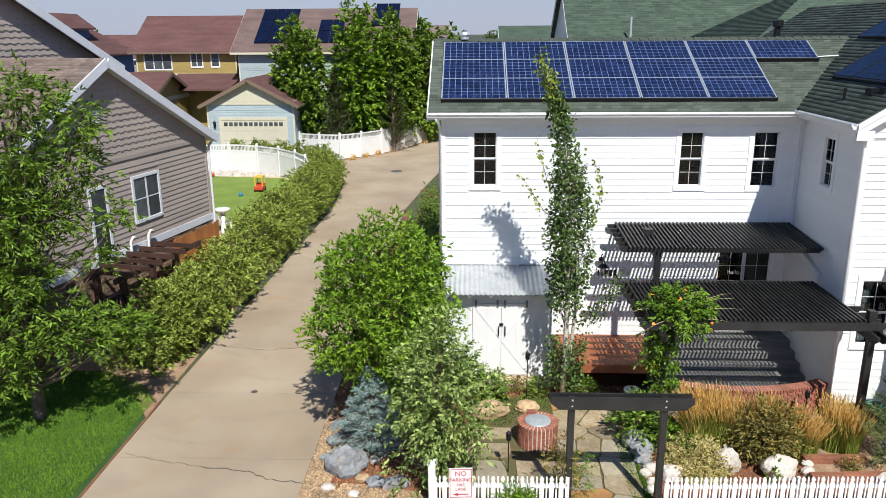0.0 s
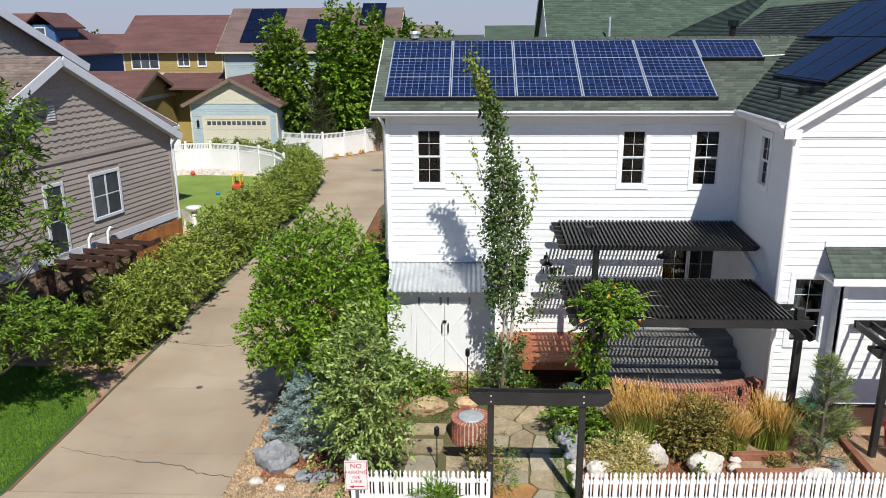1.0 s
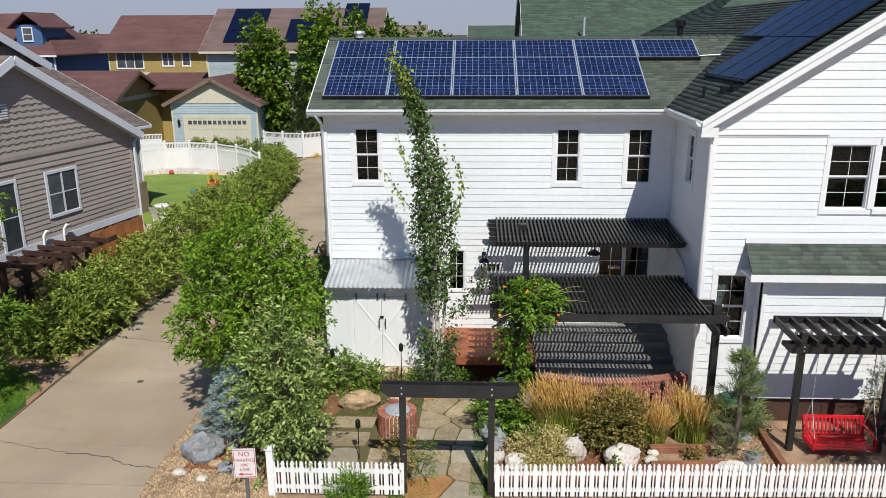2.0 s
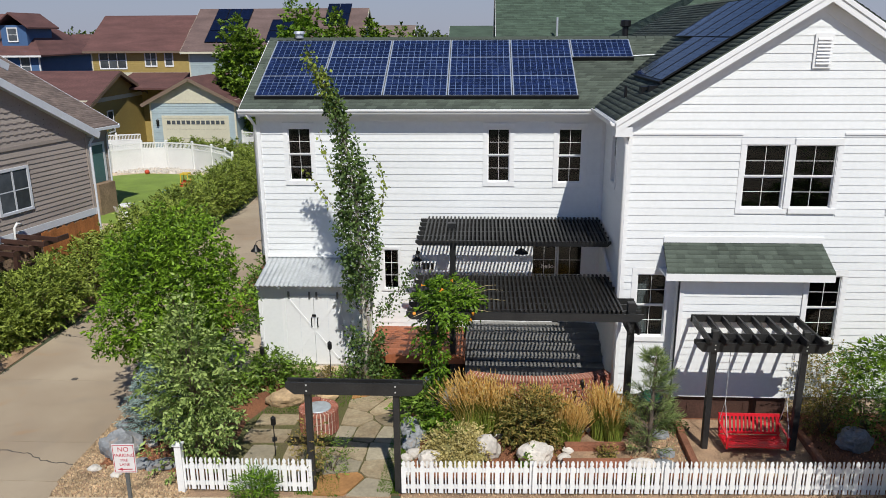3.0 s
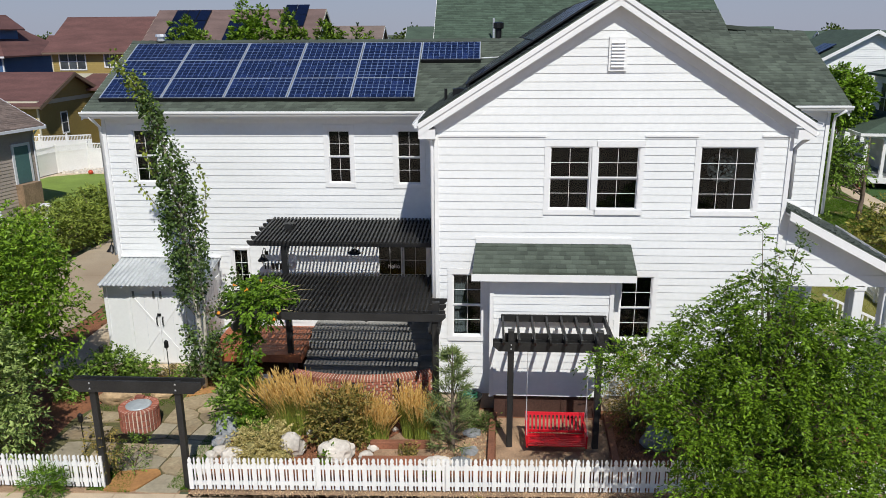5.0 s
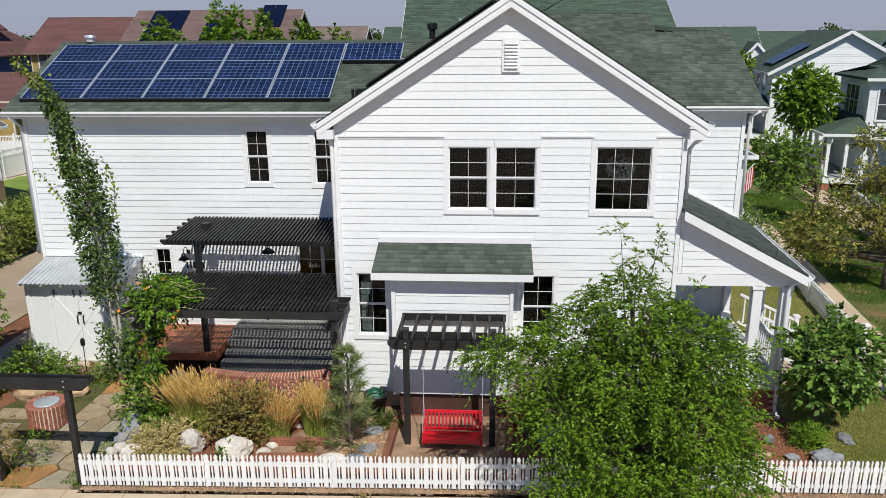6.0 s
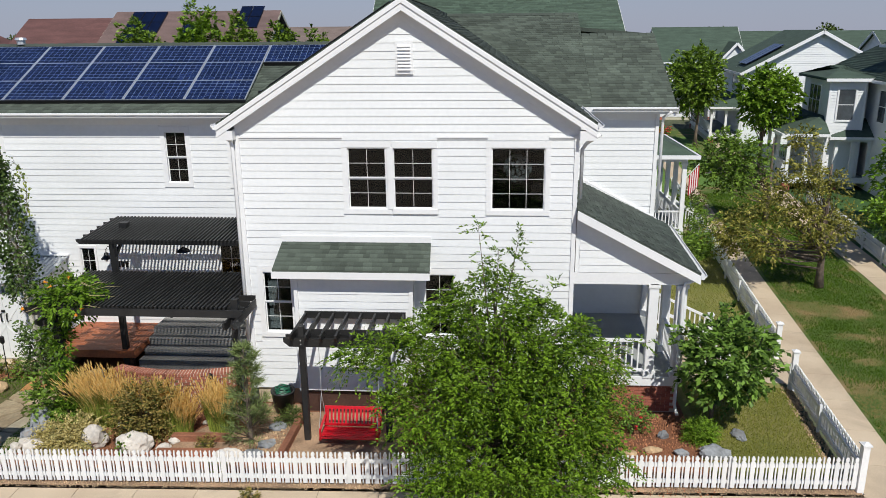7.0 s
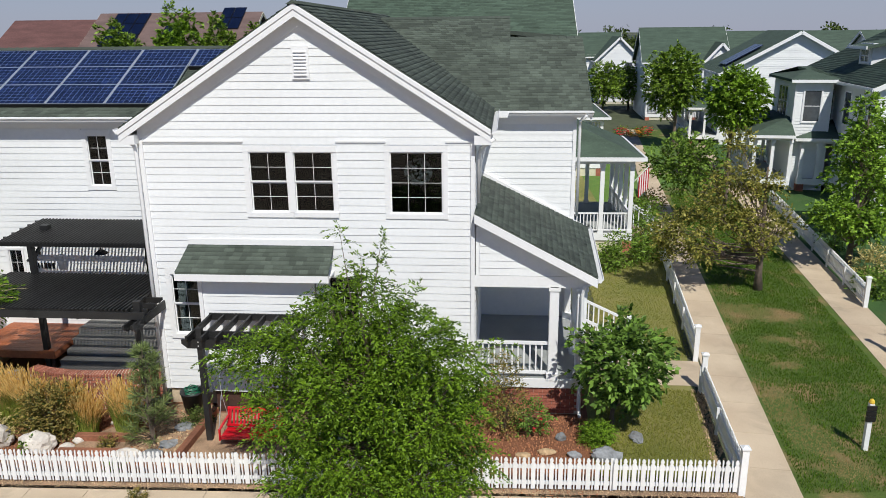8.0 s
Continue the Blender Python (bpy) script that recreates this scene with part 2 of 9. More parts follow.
    navy=mat("deep_blue_siding", (0.06, 0.13, 0.27), 0.75, 0.08, 0.4, 6, 0.05),
    teal=mat("teal_door_paint", (0.075, 0.155, 0.155), 0.5, 0.08, 1, 10, 0.03),
    plastic=mat("black_plastic_pot", (0.02, 0.02, 0.021), 0.5, 0.15, 3, 20, 0.05),
    hose=mat("green_hose", (0.015, 0.14, 0.075), 0.4, 0.15, 6, 40, 0.05),
    toyred=mat("toy_red_plastic", (0.55, 0.07, 0.03), 0.4, 0.05, 3, 20, 0.0),
    toyyellow=mat("toy_yellow_plastic", (0.75, 0.50, 0.05), 0.4, 0.05, 3, 20, 0.0),
    toyblue=mat("toy_blue_plastic", (0.03, 0.20, 0.42), 0.4, 0.05, 3, 20, 0.0),
    orange=mat("orange_petals", (0.80, 0.30, 0.02), 0.5, 0.15, 5, 20, 0.0),
    rose=mat("red_rose_petals", (0.60, 0.02, 0.03), 0.5, 0.15, 5, 20, 0.0),
    hill=mat("far_treeline", (0.070, 0.085, 0.085), 0.95, 0.3, 0.02, 0.2, 0.0),
    glass=glass_mat("window_glass", (0.42, 0.47, 0.48)),
    flag_blue=mat("flag_blue_cloth", (0.03, 0.04, 0.16), 0.8, 0.1, 5, 30, 0.05),
    flag_red=mat("flag_red_cloth", (0.45, 0.02, 0.03), 0.8, 0.1, 5, 30, 0.05),
)
stain(M["concrete"], 0.55, (0.27, 0.225, 0.175), 0.54, 0.76, 0.42, (1, 1.6, 1))
stain(M["concrete"], 0.9, (0.42, 0.23, 0.10), 0.60, 0.78, 0.6)
stain(M["concrete"], 7.0, (0.16, 0.14, 0.12), 0.62, 0.75, 0.35)
stain(M["walkway"], 0.8, (0.34, 0.27, 0.19), 0.52, 0.75, 0.6)
stain(M["walkway"], 9.0, (0.25, 0.20, 0.15), 0.64, 0.76, 0.35)
stain(M["greyrock"], 3.5, (0.34, 0.22, 0.13), 0.56, 0.72, 0.6)
stain(M["greyrock"], 9.0, (0.42, 0.43, 0.43), 0.58, 0.70, 0.5)
stain(M["whiterock"], 4.0, (0.36, 0.31, 0.26), 0.54, 0.75, 0.5)
stain(M["tanrock"], 4.0, (0.26, 0.13, 0.06), 0.52, 0.70, 0.6)
stain(M["lawn"], 1.1, (0.10, 0.12, 0.03), 0.55, 0.75, 0.5)
stain(M["lawn_patchy"], 3.0, (0.13, 0.15, 0.035), 0.50, 0.70, 0.6)
stain(M["redwood"], 1.6, (0.24, 0.075, 0.035), 0.52, 0.75, 0.6)
stain(M["greydeck"], 1.5, (0.24, 0.235, 0.225), 0.54, 0.75, 0.5)
M["lawn_patchy"].node_tree.nodes["Map Range"].inputs["From Min"].default_value = 0.50
M["lawn_patchy"].node_tree.nodes["Map Range"].inputs["From Max"].default_value = 0.66
LEAF = dict(
    ash=leaf_mat("ash_leaves", (0.030, 0.058, 0.006), (0.205, 0.333, 0.038), 0.14),
    round=leaf_mat("bright_leaves", (0.032, 0.076, 0.005), (0.262, 0.430, 0.034), 0.14),
    birch=leaf_mat("silvery_leaves", (0.040, 0.085, 0.009), (0.430, 0.535, 0.170), 0.14),
    aspen=leaf_mat("aspen_leaves", (0.018, 0.043, 0.009), (0.146, 0.224, 0.056), 0.13),
    aspen_top=leaf_mat("yellow_green_aspen_leaves", (0.058, 0.094, 0.010), (0.358, 0.426, 0.067)),
    hedge=leaf_mat("hedge_leaves", (0.050, 0.086, 0.009), (0.390, 0.465, 0.090), 0.14),
    locust=leaf_mat("locust_leaves", (0.012, 0.036, 0.002), (0.205, 0.345, 0.022), 0.15),
    dogwood=leaf_mat("dogwood_leaves", (0.023, 0.052, 0.007), (0.215, 0.363, 0.059), 0.13),
    pear=leaf_mat("pear_leaves", (0.023, 0.052, 0.005), (0.255, 0.390, 0.040), 0.13),
    maple=leaf_mat("maple_leaves", (0.029, 0.065, 0.006), (0.296, 0.484, 0.048), 0.14),
    crab=leaf_mat("crabapple_leaves", (0.047, 0.065, 0.009), (0.403, 0.363, 0.081), 0.14),
    shrub=leaf_mat("shrub_leaves", (0.029, 0.062, 0.007), (0.242, 0.376, 0.054)),
    rust=leaf_mat("russet_leaves", (0.044, 0.068, 0.012), (0.390, 0.282, 0.083)),
    straw=leaf_mat("golden_plumes", (0.56, 0.34, 0.10), (0.85, 0.62, 0.26), 0.35, 0.7),
    grass=leaf_mat("ornamental_grass", (0.062, 0.104, 0.012), (0.457, 0.524, 0.101), 0.14),
    blade=leaf_mat("lawn_blades", (0.028, 0.076, 0.004), (0.140, 0.245, 0.020), 0.3, 0.6),
    fresh_blade=leaf_mat("fresh_lawn_blades", (0.075, 0.170, 0.012), (0.240, 0.400, 0.042), 0.3, 0.6),
    strawblade=leaf_mat("bleached_lawn_blades", (0.300, 0.205, 0.090), (0.480, 0.360, 0.180), 0.2, 0.7),
    dryblade=leaf_mat("dry_lawn_blades", (0.150, 0.180, 0.024), (0.350, 0.330, 0.080), 0.3, 0.6),
    spruce=leaf_mat("blue_spruce_needles", (0.150, 0.240, 0.230), (0.400, 0.510, 0.490), 0.1, 0.6),
    pine=leaf_mat("pine_needles", (0.054, 0.090, 0.025), (0.302, 0.370, 0.134), 0.15, 0.6),
    juniper=leaf_mat("dark_conifer", (0.016, 0.030, 0.006), (0.128, 0.175, 0.040), 0.15, 0.6),
    sedum=leaf_mat("pale_ground_cover", (0.290, 0.250, 0.085), (0.720, 0.600, 0.280), 0.25, 0.7),
    vine=leaf_mat("vine_leaves", (0.025, 0.068, 0.004), (0.190, 0.325, 0.025), 0.13),
)

# ---------------------------------------------------------------- mesh helpers
def B():
    return bmesh.new()


def box(bm, x0, y0, z0, x1, y1, z1, m=None):
    vs = [bm.verts.new(v) for v in ((x0, y0, z0), (x1, y0, z0), (x1, y1, z0), (x0, y1, z0), (x0, y0, z1), (x1, y0, z1), (x1, y1, z1), (x0, y1, z1))]
    if m is not None:
        for v in vs:
            v.co = m @ v.co
    for f in ((0, 3, 2, 1), (4, 5, 6, 7), (0, 1, 5, 4), (1, 2, 6, 5), (2, 3, 7, 6), (3, 0, 4, 7)):
        bm.faces.new([vs[i] for i in f])
    return bm


def prism(bm, pts, z0, z1, m=None):
    """A flat shape, given by its outline (counter-clockwise), from z0 up to z1."""
    a = [bm.verts.new((x, y, z0)) for x, y in pts]
    b = [bm.verts.new((x, y, z1)) for x, y in pts]
    if m is not None:
        for v in a + b:
            v.co = m @ v.co
    bm.faces.new(b)
    bm.faces.new(a[::-1])
    n = len(pts)
    for i in range(n):
        bm.faces.new((a[i], a[(i + 1) % n], b[(i + 1) % n], b[i]))
    return bm


def hexa(bm, low, high):
    """A six-sided block from four lower and four upper corners, both counter-clockwise seen from above."""
    vs = [bm.verts.new(v) for v in (*low, *high)]
    for f in ((0, 3, 2, 1), (4, 5, 6, 7), (0, 1, 5, 4), (1, 2, 6, 5), (2, 3, 7, 6), (3, 0, 4, 7)):
        bm.faces.new([vs[i] for i in f])
    return bm


def beam(bm, a, b, w, h, up=(0, 0, 1)):
    """A square timber from a to b, w wide and h high."""
    a, b = Vector(a), Vector(b)
    d = (b - a).normalized()
    s = d.cross(Vector(up))
    s = s.normalized() if s.length > 1e-4 else Vector((1, 0, 0))
    u = s.cross(d)
    c = [(-w / 2, -h / 2), (w / 2, -h / 2), (w / 2, h / 2), (-w / 2, h / 2)]
    va = [bm.verts.new(a + s * p + u * q) for p, q in c]
    vb = [bm.verts.new(b + s * p + u * q) for p, q in c]
    bm.faces.new(va[::-1]), bm.faces.new(vb)
    for i in range(4):
        bm.faces.new((va[i], va[(i + 1) % 4], vb[(i + 1) % 4], vb[i]))
    return bm


def tube(bm, pts, radii, sides=7, cap=True):
    """A round, tapering limb along pts."""
    rings = []
    pts = [Vector(p) for p in pts]
    for i, p in enumerate(pts):
        d = (pts[min(i + 1, len(pts) - 1)] - pts[max(i - 1, 0)]).normalized()
        s = d.cross(Vector((0.31, 0.87, 0.38))).normalized()
        u = d.cross(s)
        r = radii[i] if hasattr(radii, "__len__") else radii
        rings.append([bm.verts.new(p + (s * math.cos(k * math.tau / sides) + u * math.sin(k * math.tau / sides)) * r) for k in range(sides)])
    for a, b in zip(rings, rings[1:]):
        for k in range(sides):
            bm.faces.new((a[k], a[(k + 1) % sides], b[(k + 1) % sides], b[k]))
    if cap:
        bm.faces.new(rings[0][::-1]), bm.faces.new(rings[-1])
    return bm


def lathe(bm, profile, sides=20, at=(0, 0, 0)):
    """A turned shape from (radius, height) pairs, from the bottom up."""
    rings = [[bm.verts.new((at[0] + r * math.cos(k * math.tau / sides), at[1] + r * math.sin(k * math.tau / sides), at[2] + z)) for k in range(sides)] for r, z in profile]
    for a, b in zip(rings, rings[1:]):
        for k in range(sides):
            bm.faces.new((a[k], a[(k + 1) % sides], b[(k + 1) % sides], b[k]))
    bm.faces.new(rings[0][::-1]), bm.faces.new(rings[-1])
    return bm


def mesh_of(name, bm, material, smooth=False, bevel=0.0):
    if bevel:
        bmesh.ops.bevel(bm, geom=bm.edges[:], offset=bevel, segments=1, affect="EDGES", clamp_overlap=True)
    bmesh.ops.recalc_face_normals(bm, faces=bm.faces[:])
    me = bpy.data.meshes.new(name)
    bm.to_mesh(me)
    bm.free()
    me.materials.append(material)
    if smooth:
        me.polygons.foreach_set("use_smooth", [True] * len(me.polygons))
    return me


def thing(name, label, category, m=None, group="", kind=""):
    ob = new(name)
    ob.empty_display_size = 0.2
    if m is not None:
        ob.matrix_basis = m
    return tagged(ob, label, category, group, kind)


def part(name, bm, material, parent, label="", m=None, smooth=False, bevel=0.0):
    """One mesh object under a thing or a part; bm is a bmesh or a mesh that other pieces share."""
    me = bm if isinstance(bm, bpy.types.Mesh) else mesh_of(name, bm, material, smooth, bevel)
    ob = new(name, me)
    ob.parent = parent
    if m is not None:
        ob.matrix_basis = m
    return tagged(ob, label)


def solid(name, bm, material, label, category, kind="structure", m=None, smooth=False, group="", bevel=0.0):
    """A top-level thing of one mesh."""
    ob = new(name, mesh_of(name, bm, material, smooth, bevel))
    if m is not None:
        ob.matrix_basis = m
    return tagged(ob, label, category, group, kind)


def quads_mesh(name, co, material, per=4):
    """A mesh of loose polygons from an array of corners (n, per, 3)."""
    co = np.asarray(co, np.float32)
    n = len(co)
    me = bpy.data.meshes.new(name)
    me.vertices.add(n * per)
    me.vertices.foreach_set("co", co.reshape(-1))
    me.loops.add(n * per)
    me.loops.foreach_set("vertex_index", np.arange(n * per, dtype=np.int32))
    me.polygons.add(n)
    me.polygons.foreach_set("loop_start", np.arange(0, n * per, per, dtype=np.int32))
    me.update(calc_edges=True)
    me.materials.append(material)
    return me


def unit(v):
    return v / (np.linalg.norm(v, axis=-1, keepdims=True) + 1e-9)


def leaves(name, pts, direction, size, material, rng, wide=0.5, fold=0.25, spread=0.8, droop=0.0):
    """Small pointed leaves, each folded on its midrib, at pts, facing roughly outwards."""
    n = len(pts)
    d = unit(direction + rng.normal(0, spread, (n, 3)) + np.array([0, 0, -droop]))
    nrm = unit(rng.normal(0, 0.62, (n, 3)) + np.array([0, -0.12, 0.80]) + 0.25 * direction)
    s = unit(np.cross(d, nrm))
    u = np.cross(s, d)
    L = (size * rng.uniform(0.65, 1.3, n))[:, None]
    w = L * wide * 0.5
    base, tip = pts, pts + d * L
    mid = pts + d * L * 0.45 - u * L * fold * 0.3
    a, b = mid + s * w + u * L * fold * 0.35, mid - s * w + u * L * fold * 0.35
    v = np.stack([base, a, tip, b], 1).astype(np.float32)
    me = bpy.data.meshes.new(name)
    me.vertices.add(n * 4)
    me.vertices.foreach_set("co", v.reshape(-1))
    idx = (np.arange(n)[:, None] * 4 + np.array([0, 1, 2, 0, 2, 3])).astype(np.int32).reshape(-1)
    me.loops.add(n * 6)
    me.loops.foreach_set("vertex_index", idx)
    me.polygons.add(n * 2)
    me.polygons.foreach_set("loop_start", np.arange(0, n * 6, 3, dtype=np.int32))
    me.update(calc_edges=True)
    me.materials.append(material)
    return me


def blades(name, roots, height, width, lean, material, rng, curve=0.5, plume=False):
    """Grass blades: two quads each, bending over."""
    n = len(roots)
    a = rng.uniform(0, math.tau, n)
    out = np.stack([np.cos(a), np.sin(a), np.zeros(n)], 1)
    side = np.stack([-np.sin(a), np.cos(a), np.zeros(n)], 1)
    h = (height * rng.uniform(0.6, 1.15, n))[:, None]
    w = width * 0.5
    up = np.array([0, 0, 1.0])
    p1 = roots + up * h * 0.6 + out * h * lean * 0.4
    p2 = roots + up * h * (1.0 - curve * 0.25) + out * h * lean
    v = np.concatenate([np.stack([roots - side * w, roots + side * w, p1 + side * w * 0.8, p1 - side * w * 0.8], 1),
                        np.stack([p1 - side * w * 0.8, p1 + side * w * 0.8, p2 + side * w * 0.2, p2 - side * w * 0.2], 1)], 0)
    return quads_mesh(name, v, material)


def rock_mesh(name, material, seed, sx, sy, sz, rough=0.28, cuts=2):
    """A broken boulder, sunk a little into the ground."""
    bm = B()
    bmesh.ops.create_icosphere(bm, subdivisions=cuts, radius=1.0)
    for v in bm.verts:
        n = noise.noise(v.co * 1.3 + Vector((seed * 7.1, seed * 3.3, seed))) * rough + noise.noise(v.co * 3.1 + Vector((seed, seed * 2, 0))) * rough * 0.45
        v.co *= 1 + n
        v.co.x, v.co.y, v.co.z = round(v.co.x * 2.6) / 2.6 * 0.35 + v.co.x * 0.65, v.co.y, v.co.z
        v.co = Vector((v.co.x * sx / 2, v.co.y * sy / 2, (v.co.z * 0.62 + 0.40) * sz))
    return mesh_of(name, bm, material)

# ---------------------------------------------------------------- ground and paving
solid("ground", prism(B(), [(-3000, -600), (3000, -600), (3000, 4000), (-3000, 4000)], -0.6, -0.03), M["ground"], "dry earth and rough grass reaching the horizon", "ground")


def slab(name, pts, z, material, label, category, parent=None):
    bm = prism(B(), pts, -0.25, z)
    return part(name, bm, material, parent) if parent else solid(name, bm, material, label, category)


driveway = slab("driveway", [(-20.36, -3.62), (-16.10, -3.42), (-16.1, 22), (-15.4, 28.0), (-14.6, 34), (-13.5, 47.0), (-14.8, 51.5), (-18.7, 40.6), (-21.8, 37.0), (-22.9, 33), (-20.6, 30), (-19.6, 22), (-19.9, 12)], -0.012, M["crack"], "concrete driveway running back between hedge and house to an alley", "driveway")
slab("paving_slab", [(-21.3, -7.2), (-15.6, -7.0), (-16.05, -3.57), (-20.4, -3.57)], 0.005, M["concrete"], "", "", driveway)
slab("lawn_edging", [(-20.43, -3.62), (-20.37, -3.62), (-20.37, .5), (-20.41, .5)], .004, M["mulch"], "strip of bark mulch between lawn and driveway", "bed")
JOINTS = [-3.55, -2.05, 1.02, 3.92, 6.9, 9.9, 12.9, 15.9, 18.9, 21.9]
for i, (y0, y1) in enumerate(zip(JOINTS, JOINTS[1:])):
    slab("paving_slab", [(-20.36 + max(0, y0) * 0.022, y0 + 0.008), (-16.1, y0 + 0.008), (-16.1, y1 - 0.008), (-20.36 + max(0, y1) * 0.022, y1 - 0.008)], 0.0, M["concrete"], "", "", driveway)
slab("paving_slab", [(-19.87, 21.91), (-16.1, 21.91), (-15.4, 28.0), (-20.4, 29.4)], 0.0, M["concrete"], "", "", driveway)
slab("paving_slab", [(-20.4, 29.42), (-15.4, 28.02), (-14.6, 34), (-13.5, 47.0), (-14.8, 51.5), (-18.7, 40.6), (-21.8, 37.0), (-22.9, 33), (-20.6, 30)], 0.0, M["concrete"], "", "", driveway)


def crack_line(pts, w, seed):
    bm, r = B(), random.Random(seed)
    line = []
    for a, b in zip(pts, pts[1:]):
        for k in range(6):
            t = k / 6
            line.append((a[0] + (b[0] - a[0]) * t + r.uniform(-.03, .03), a[1] + (b[1] - a[1]) * t + r.uniform(-.04, .04)))
    line.append(pts[-1])
    for a, b in zip(line, line[1:]):
        beam(bm, (*a, 0.0), (*b, 0.0), w * r.uniform(.5, 1.2), 0.008)
    return bm


for pts, w in (([(-18.3, -2.38), (-17.4, -2.5), (-16.9, -2.78), (-16.1, -2.92)], 0.03), ([(-20.2, -1.9), (-19.2, -2.2), (-18.3, -2.38)], 0.012),
               ([(-19.8, 3.95), (-18.6, 3.72), (-17.5, 3.95)], 0.014)):
    part("crack", crack_line(pts, w, len(pts)), M["crack"], driveway, "dark hairline crack")
part("stain", lathe(B(), [(0.09, 0.0), (0.07, 0.006)], 10, (-18.2, 1.1, 0)), M["crack"], driveway, "small dark oil spot")
part("manhole_cover", lathe(B(), [(0.4, 0.0), (0.38, 0.012)], 20, (-17.6, 33.0, 0)), M["greymetal"], driveway, "round iron cover in the alley")

FEN = pose(-9.15, -3.70, 0, 0, 0, 2.0)                          # the line of the front fence and the pavement before it
pavement = solid("pavement", prism(B(), [(-40, -2.6), (60, -2.6), (60, -0.14), (-40, -0.14)], -0.25, -0.02, FEN), M["crack"], "pale concrete pavement along the picket fence", "pavement")
for i in range(-14, 44):
    x0 = -12.4 + 1.22 * i
    if -12.3 < x0 + 0.6 < -7.0:
        continue
    part("paving_slab", prism(B(), [(x0 + .006, -2.58), (x0 + 1.214, -2.58), (x0 + 1.214, -0.13), (x0 + .006, -0.13)], -0.2, 0.0, FEN), M["walkway"], pavement)
solid("road", prism(B(), [(-300, -40), (300, -40), (300, -2.62), (-300, -2.62)], -0.4, -0.020, FEN), M["concrete"], "street before the garden", "road")
WALK = pose(8.73, -3.20, 0, 0, 0, -5.9)                          # the footpath that leads away between the gardens
walkway = solid("walkway", prism(B(), [(0, -0.4), (1.12, -0.4), (1.12, 60), (0, 60)], -0.25, -0.02, WALK), M["crack"], "buff concrete footpath between fence and lawn", "footpath")
for i in range(40):
    y0 = -0.35 + 1.5 * i
    part("paving_slab", prism(B(), [(0.0, y0 + .006), (1.12, y0 + .006), (1.12, y0 + 1.494), (0.0, y0 + 1.494)], -0.2, 0.005, WALK), M["walkway"], walkway)
walkway2 = solid("walkway_2", prism(B(), [(4.85, -0.4), (6.0, -0.4), (6.0, 60), (4.85, 60)], -0.25, -0.02, WALK), M["crack"], "buff concrete footpath before the white houses", "footpath")
for i in range(40):
    y0 = -0.35 + 1.5 * i
    part("paving_slab", prism(B(), [(4.85, y0 + .006), (6.0, y0 + .006), (6.0, y0 + 1.494), (4.85, y0 + 1.494)], -0.2, 0.005, WALK), M["walkway"], walkway2)
cross_walk = solid("cross_walk", prism(B(), [(1.125, 36.0), (4.84, 36.0), (4.84, 37.1), (1.125, 37.1)], -0.2, 0.004, WALK), M["walkway"], "short concrete path crossing the lawn", "footpath")

slab("lawn_left", [(-60, -3.9), (-20.42, -3.58), (-20.42, 0.55), (-21.2, 1.4), (-22.6, 2.2), (-60, 2.2)], 0.0, M["lawn"], "mown green lawn in the shade of a tree", "lawn")
slab("bare_bed", [(-60, 2.25), (-22.6, 2.25), (-21.15, 1.45), (-20.5, 0.6), (-20.42, 22), (-24, 22), (-60, 22)], -0.006, M["gravel"], "reddish bare soil under the hedge", "bed")
slab("corner_gravel", [(-16.05, -4.12), (-13.4, -4.03), (-9.3, -3.88), (-9.3, -3.66), (-13.4, -3.5), (-16.05, -3.4)], -.006, M["gravel"], "gravel bed between pavement and fence corner", "gravel")
slab("hedge_bed", [(-22.7, 2.0), (-21.2, .9), (-20.42, -.3), (-20.42, 3.4), (-22.7, 3.4)], 0.004, M["gravel"], "tan gravel patch at the end of the hedge", "gravel")
slab("house_side_bed", [(-15.4, 3.2), (-13.5, 3.2), (-13.5, 27), (-15.4, 27)], 0.004, M["mulch"], "planted mulch strip along the house side", "bed")
slab("turf", [(-31.5, 17.5), (-22.5, 18), (-22.0, 27), (-24.5, 30.6), (-29.5, 31.2), (-31.5, 30)], 0.012, M["turf"], "bright artificial turf in the back yard", "lawn")
slab("patio_far", [(-36, 14), (-22, 15.5), (-22.2, 33), (-33, 35), (-36, 34)], -0.004, M["walkway"], "tan patio of the grey house", "patio")
slab("lawn_middle", [(9.80, -3.4), (13.65, -3.4), (19.75, 56), (15.85, 56)], -0.006, M["lawn_patchy"], "strip of lawn between two footpaths, with dry patches", "lawn")
slab("lawn_right", [(14.7, -2.5), (60, -2), (60, 60), (21, 58)], -0.008, M["lawn"], "planted ground before the white houses", "lawn")
slab("lawn_house", [(5.9, -2.9), (8.45, -2.95), (8.85, 1.4), (9.6, 8), (10.6, 16), (14.0, 50), (7.2, 50), (7.0, 8), (6.0, 1.6)], -0.005, M["lawn_dry"], "small yellowing lawn inside the picket fence", "lawn")
slab("lawn_beyond", [(9.6, 13.5), (10.55, 13.5), (14.0, 50), (8.6, 50), (8.9, 22)], 0.002, M["lawn_fresh"], "watered green lawn before the row of porches", "lawn")
slab("lawn_beyond_2", [(12.15, 28), (15.4, 28), (17.6, 50), (15.35, 50)], 0.002, M["lawn_fresh"], "watered green lawn between the two footpaths", "lawn")
slab("yard", [(-16.06, -3.55), (-9.1, -3.72), (8.7, -3.08), (6.2, 2), (3, 3.06), (-13.6, 3.06), (-16.06, 22)], -0.012, M["mulch"], "garden ground covered with bark mulch", "bed")
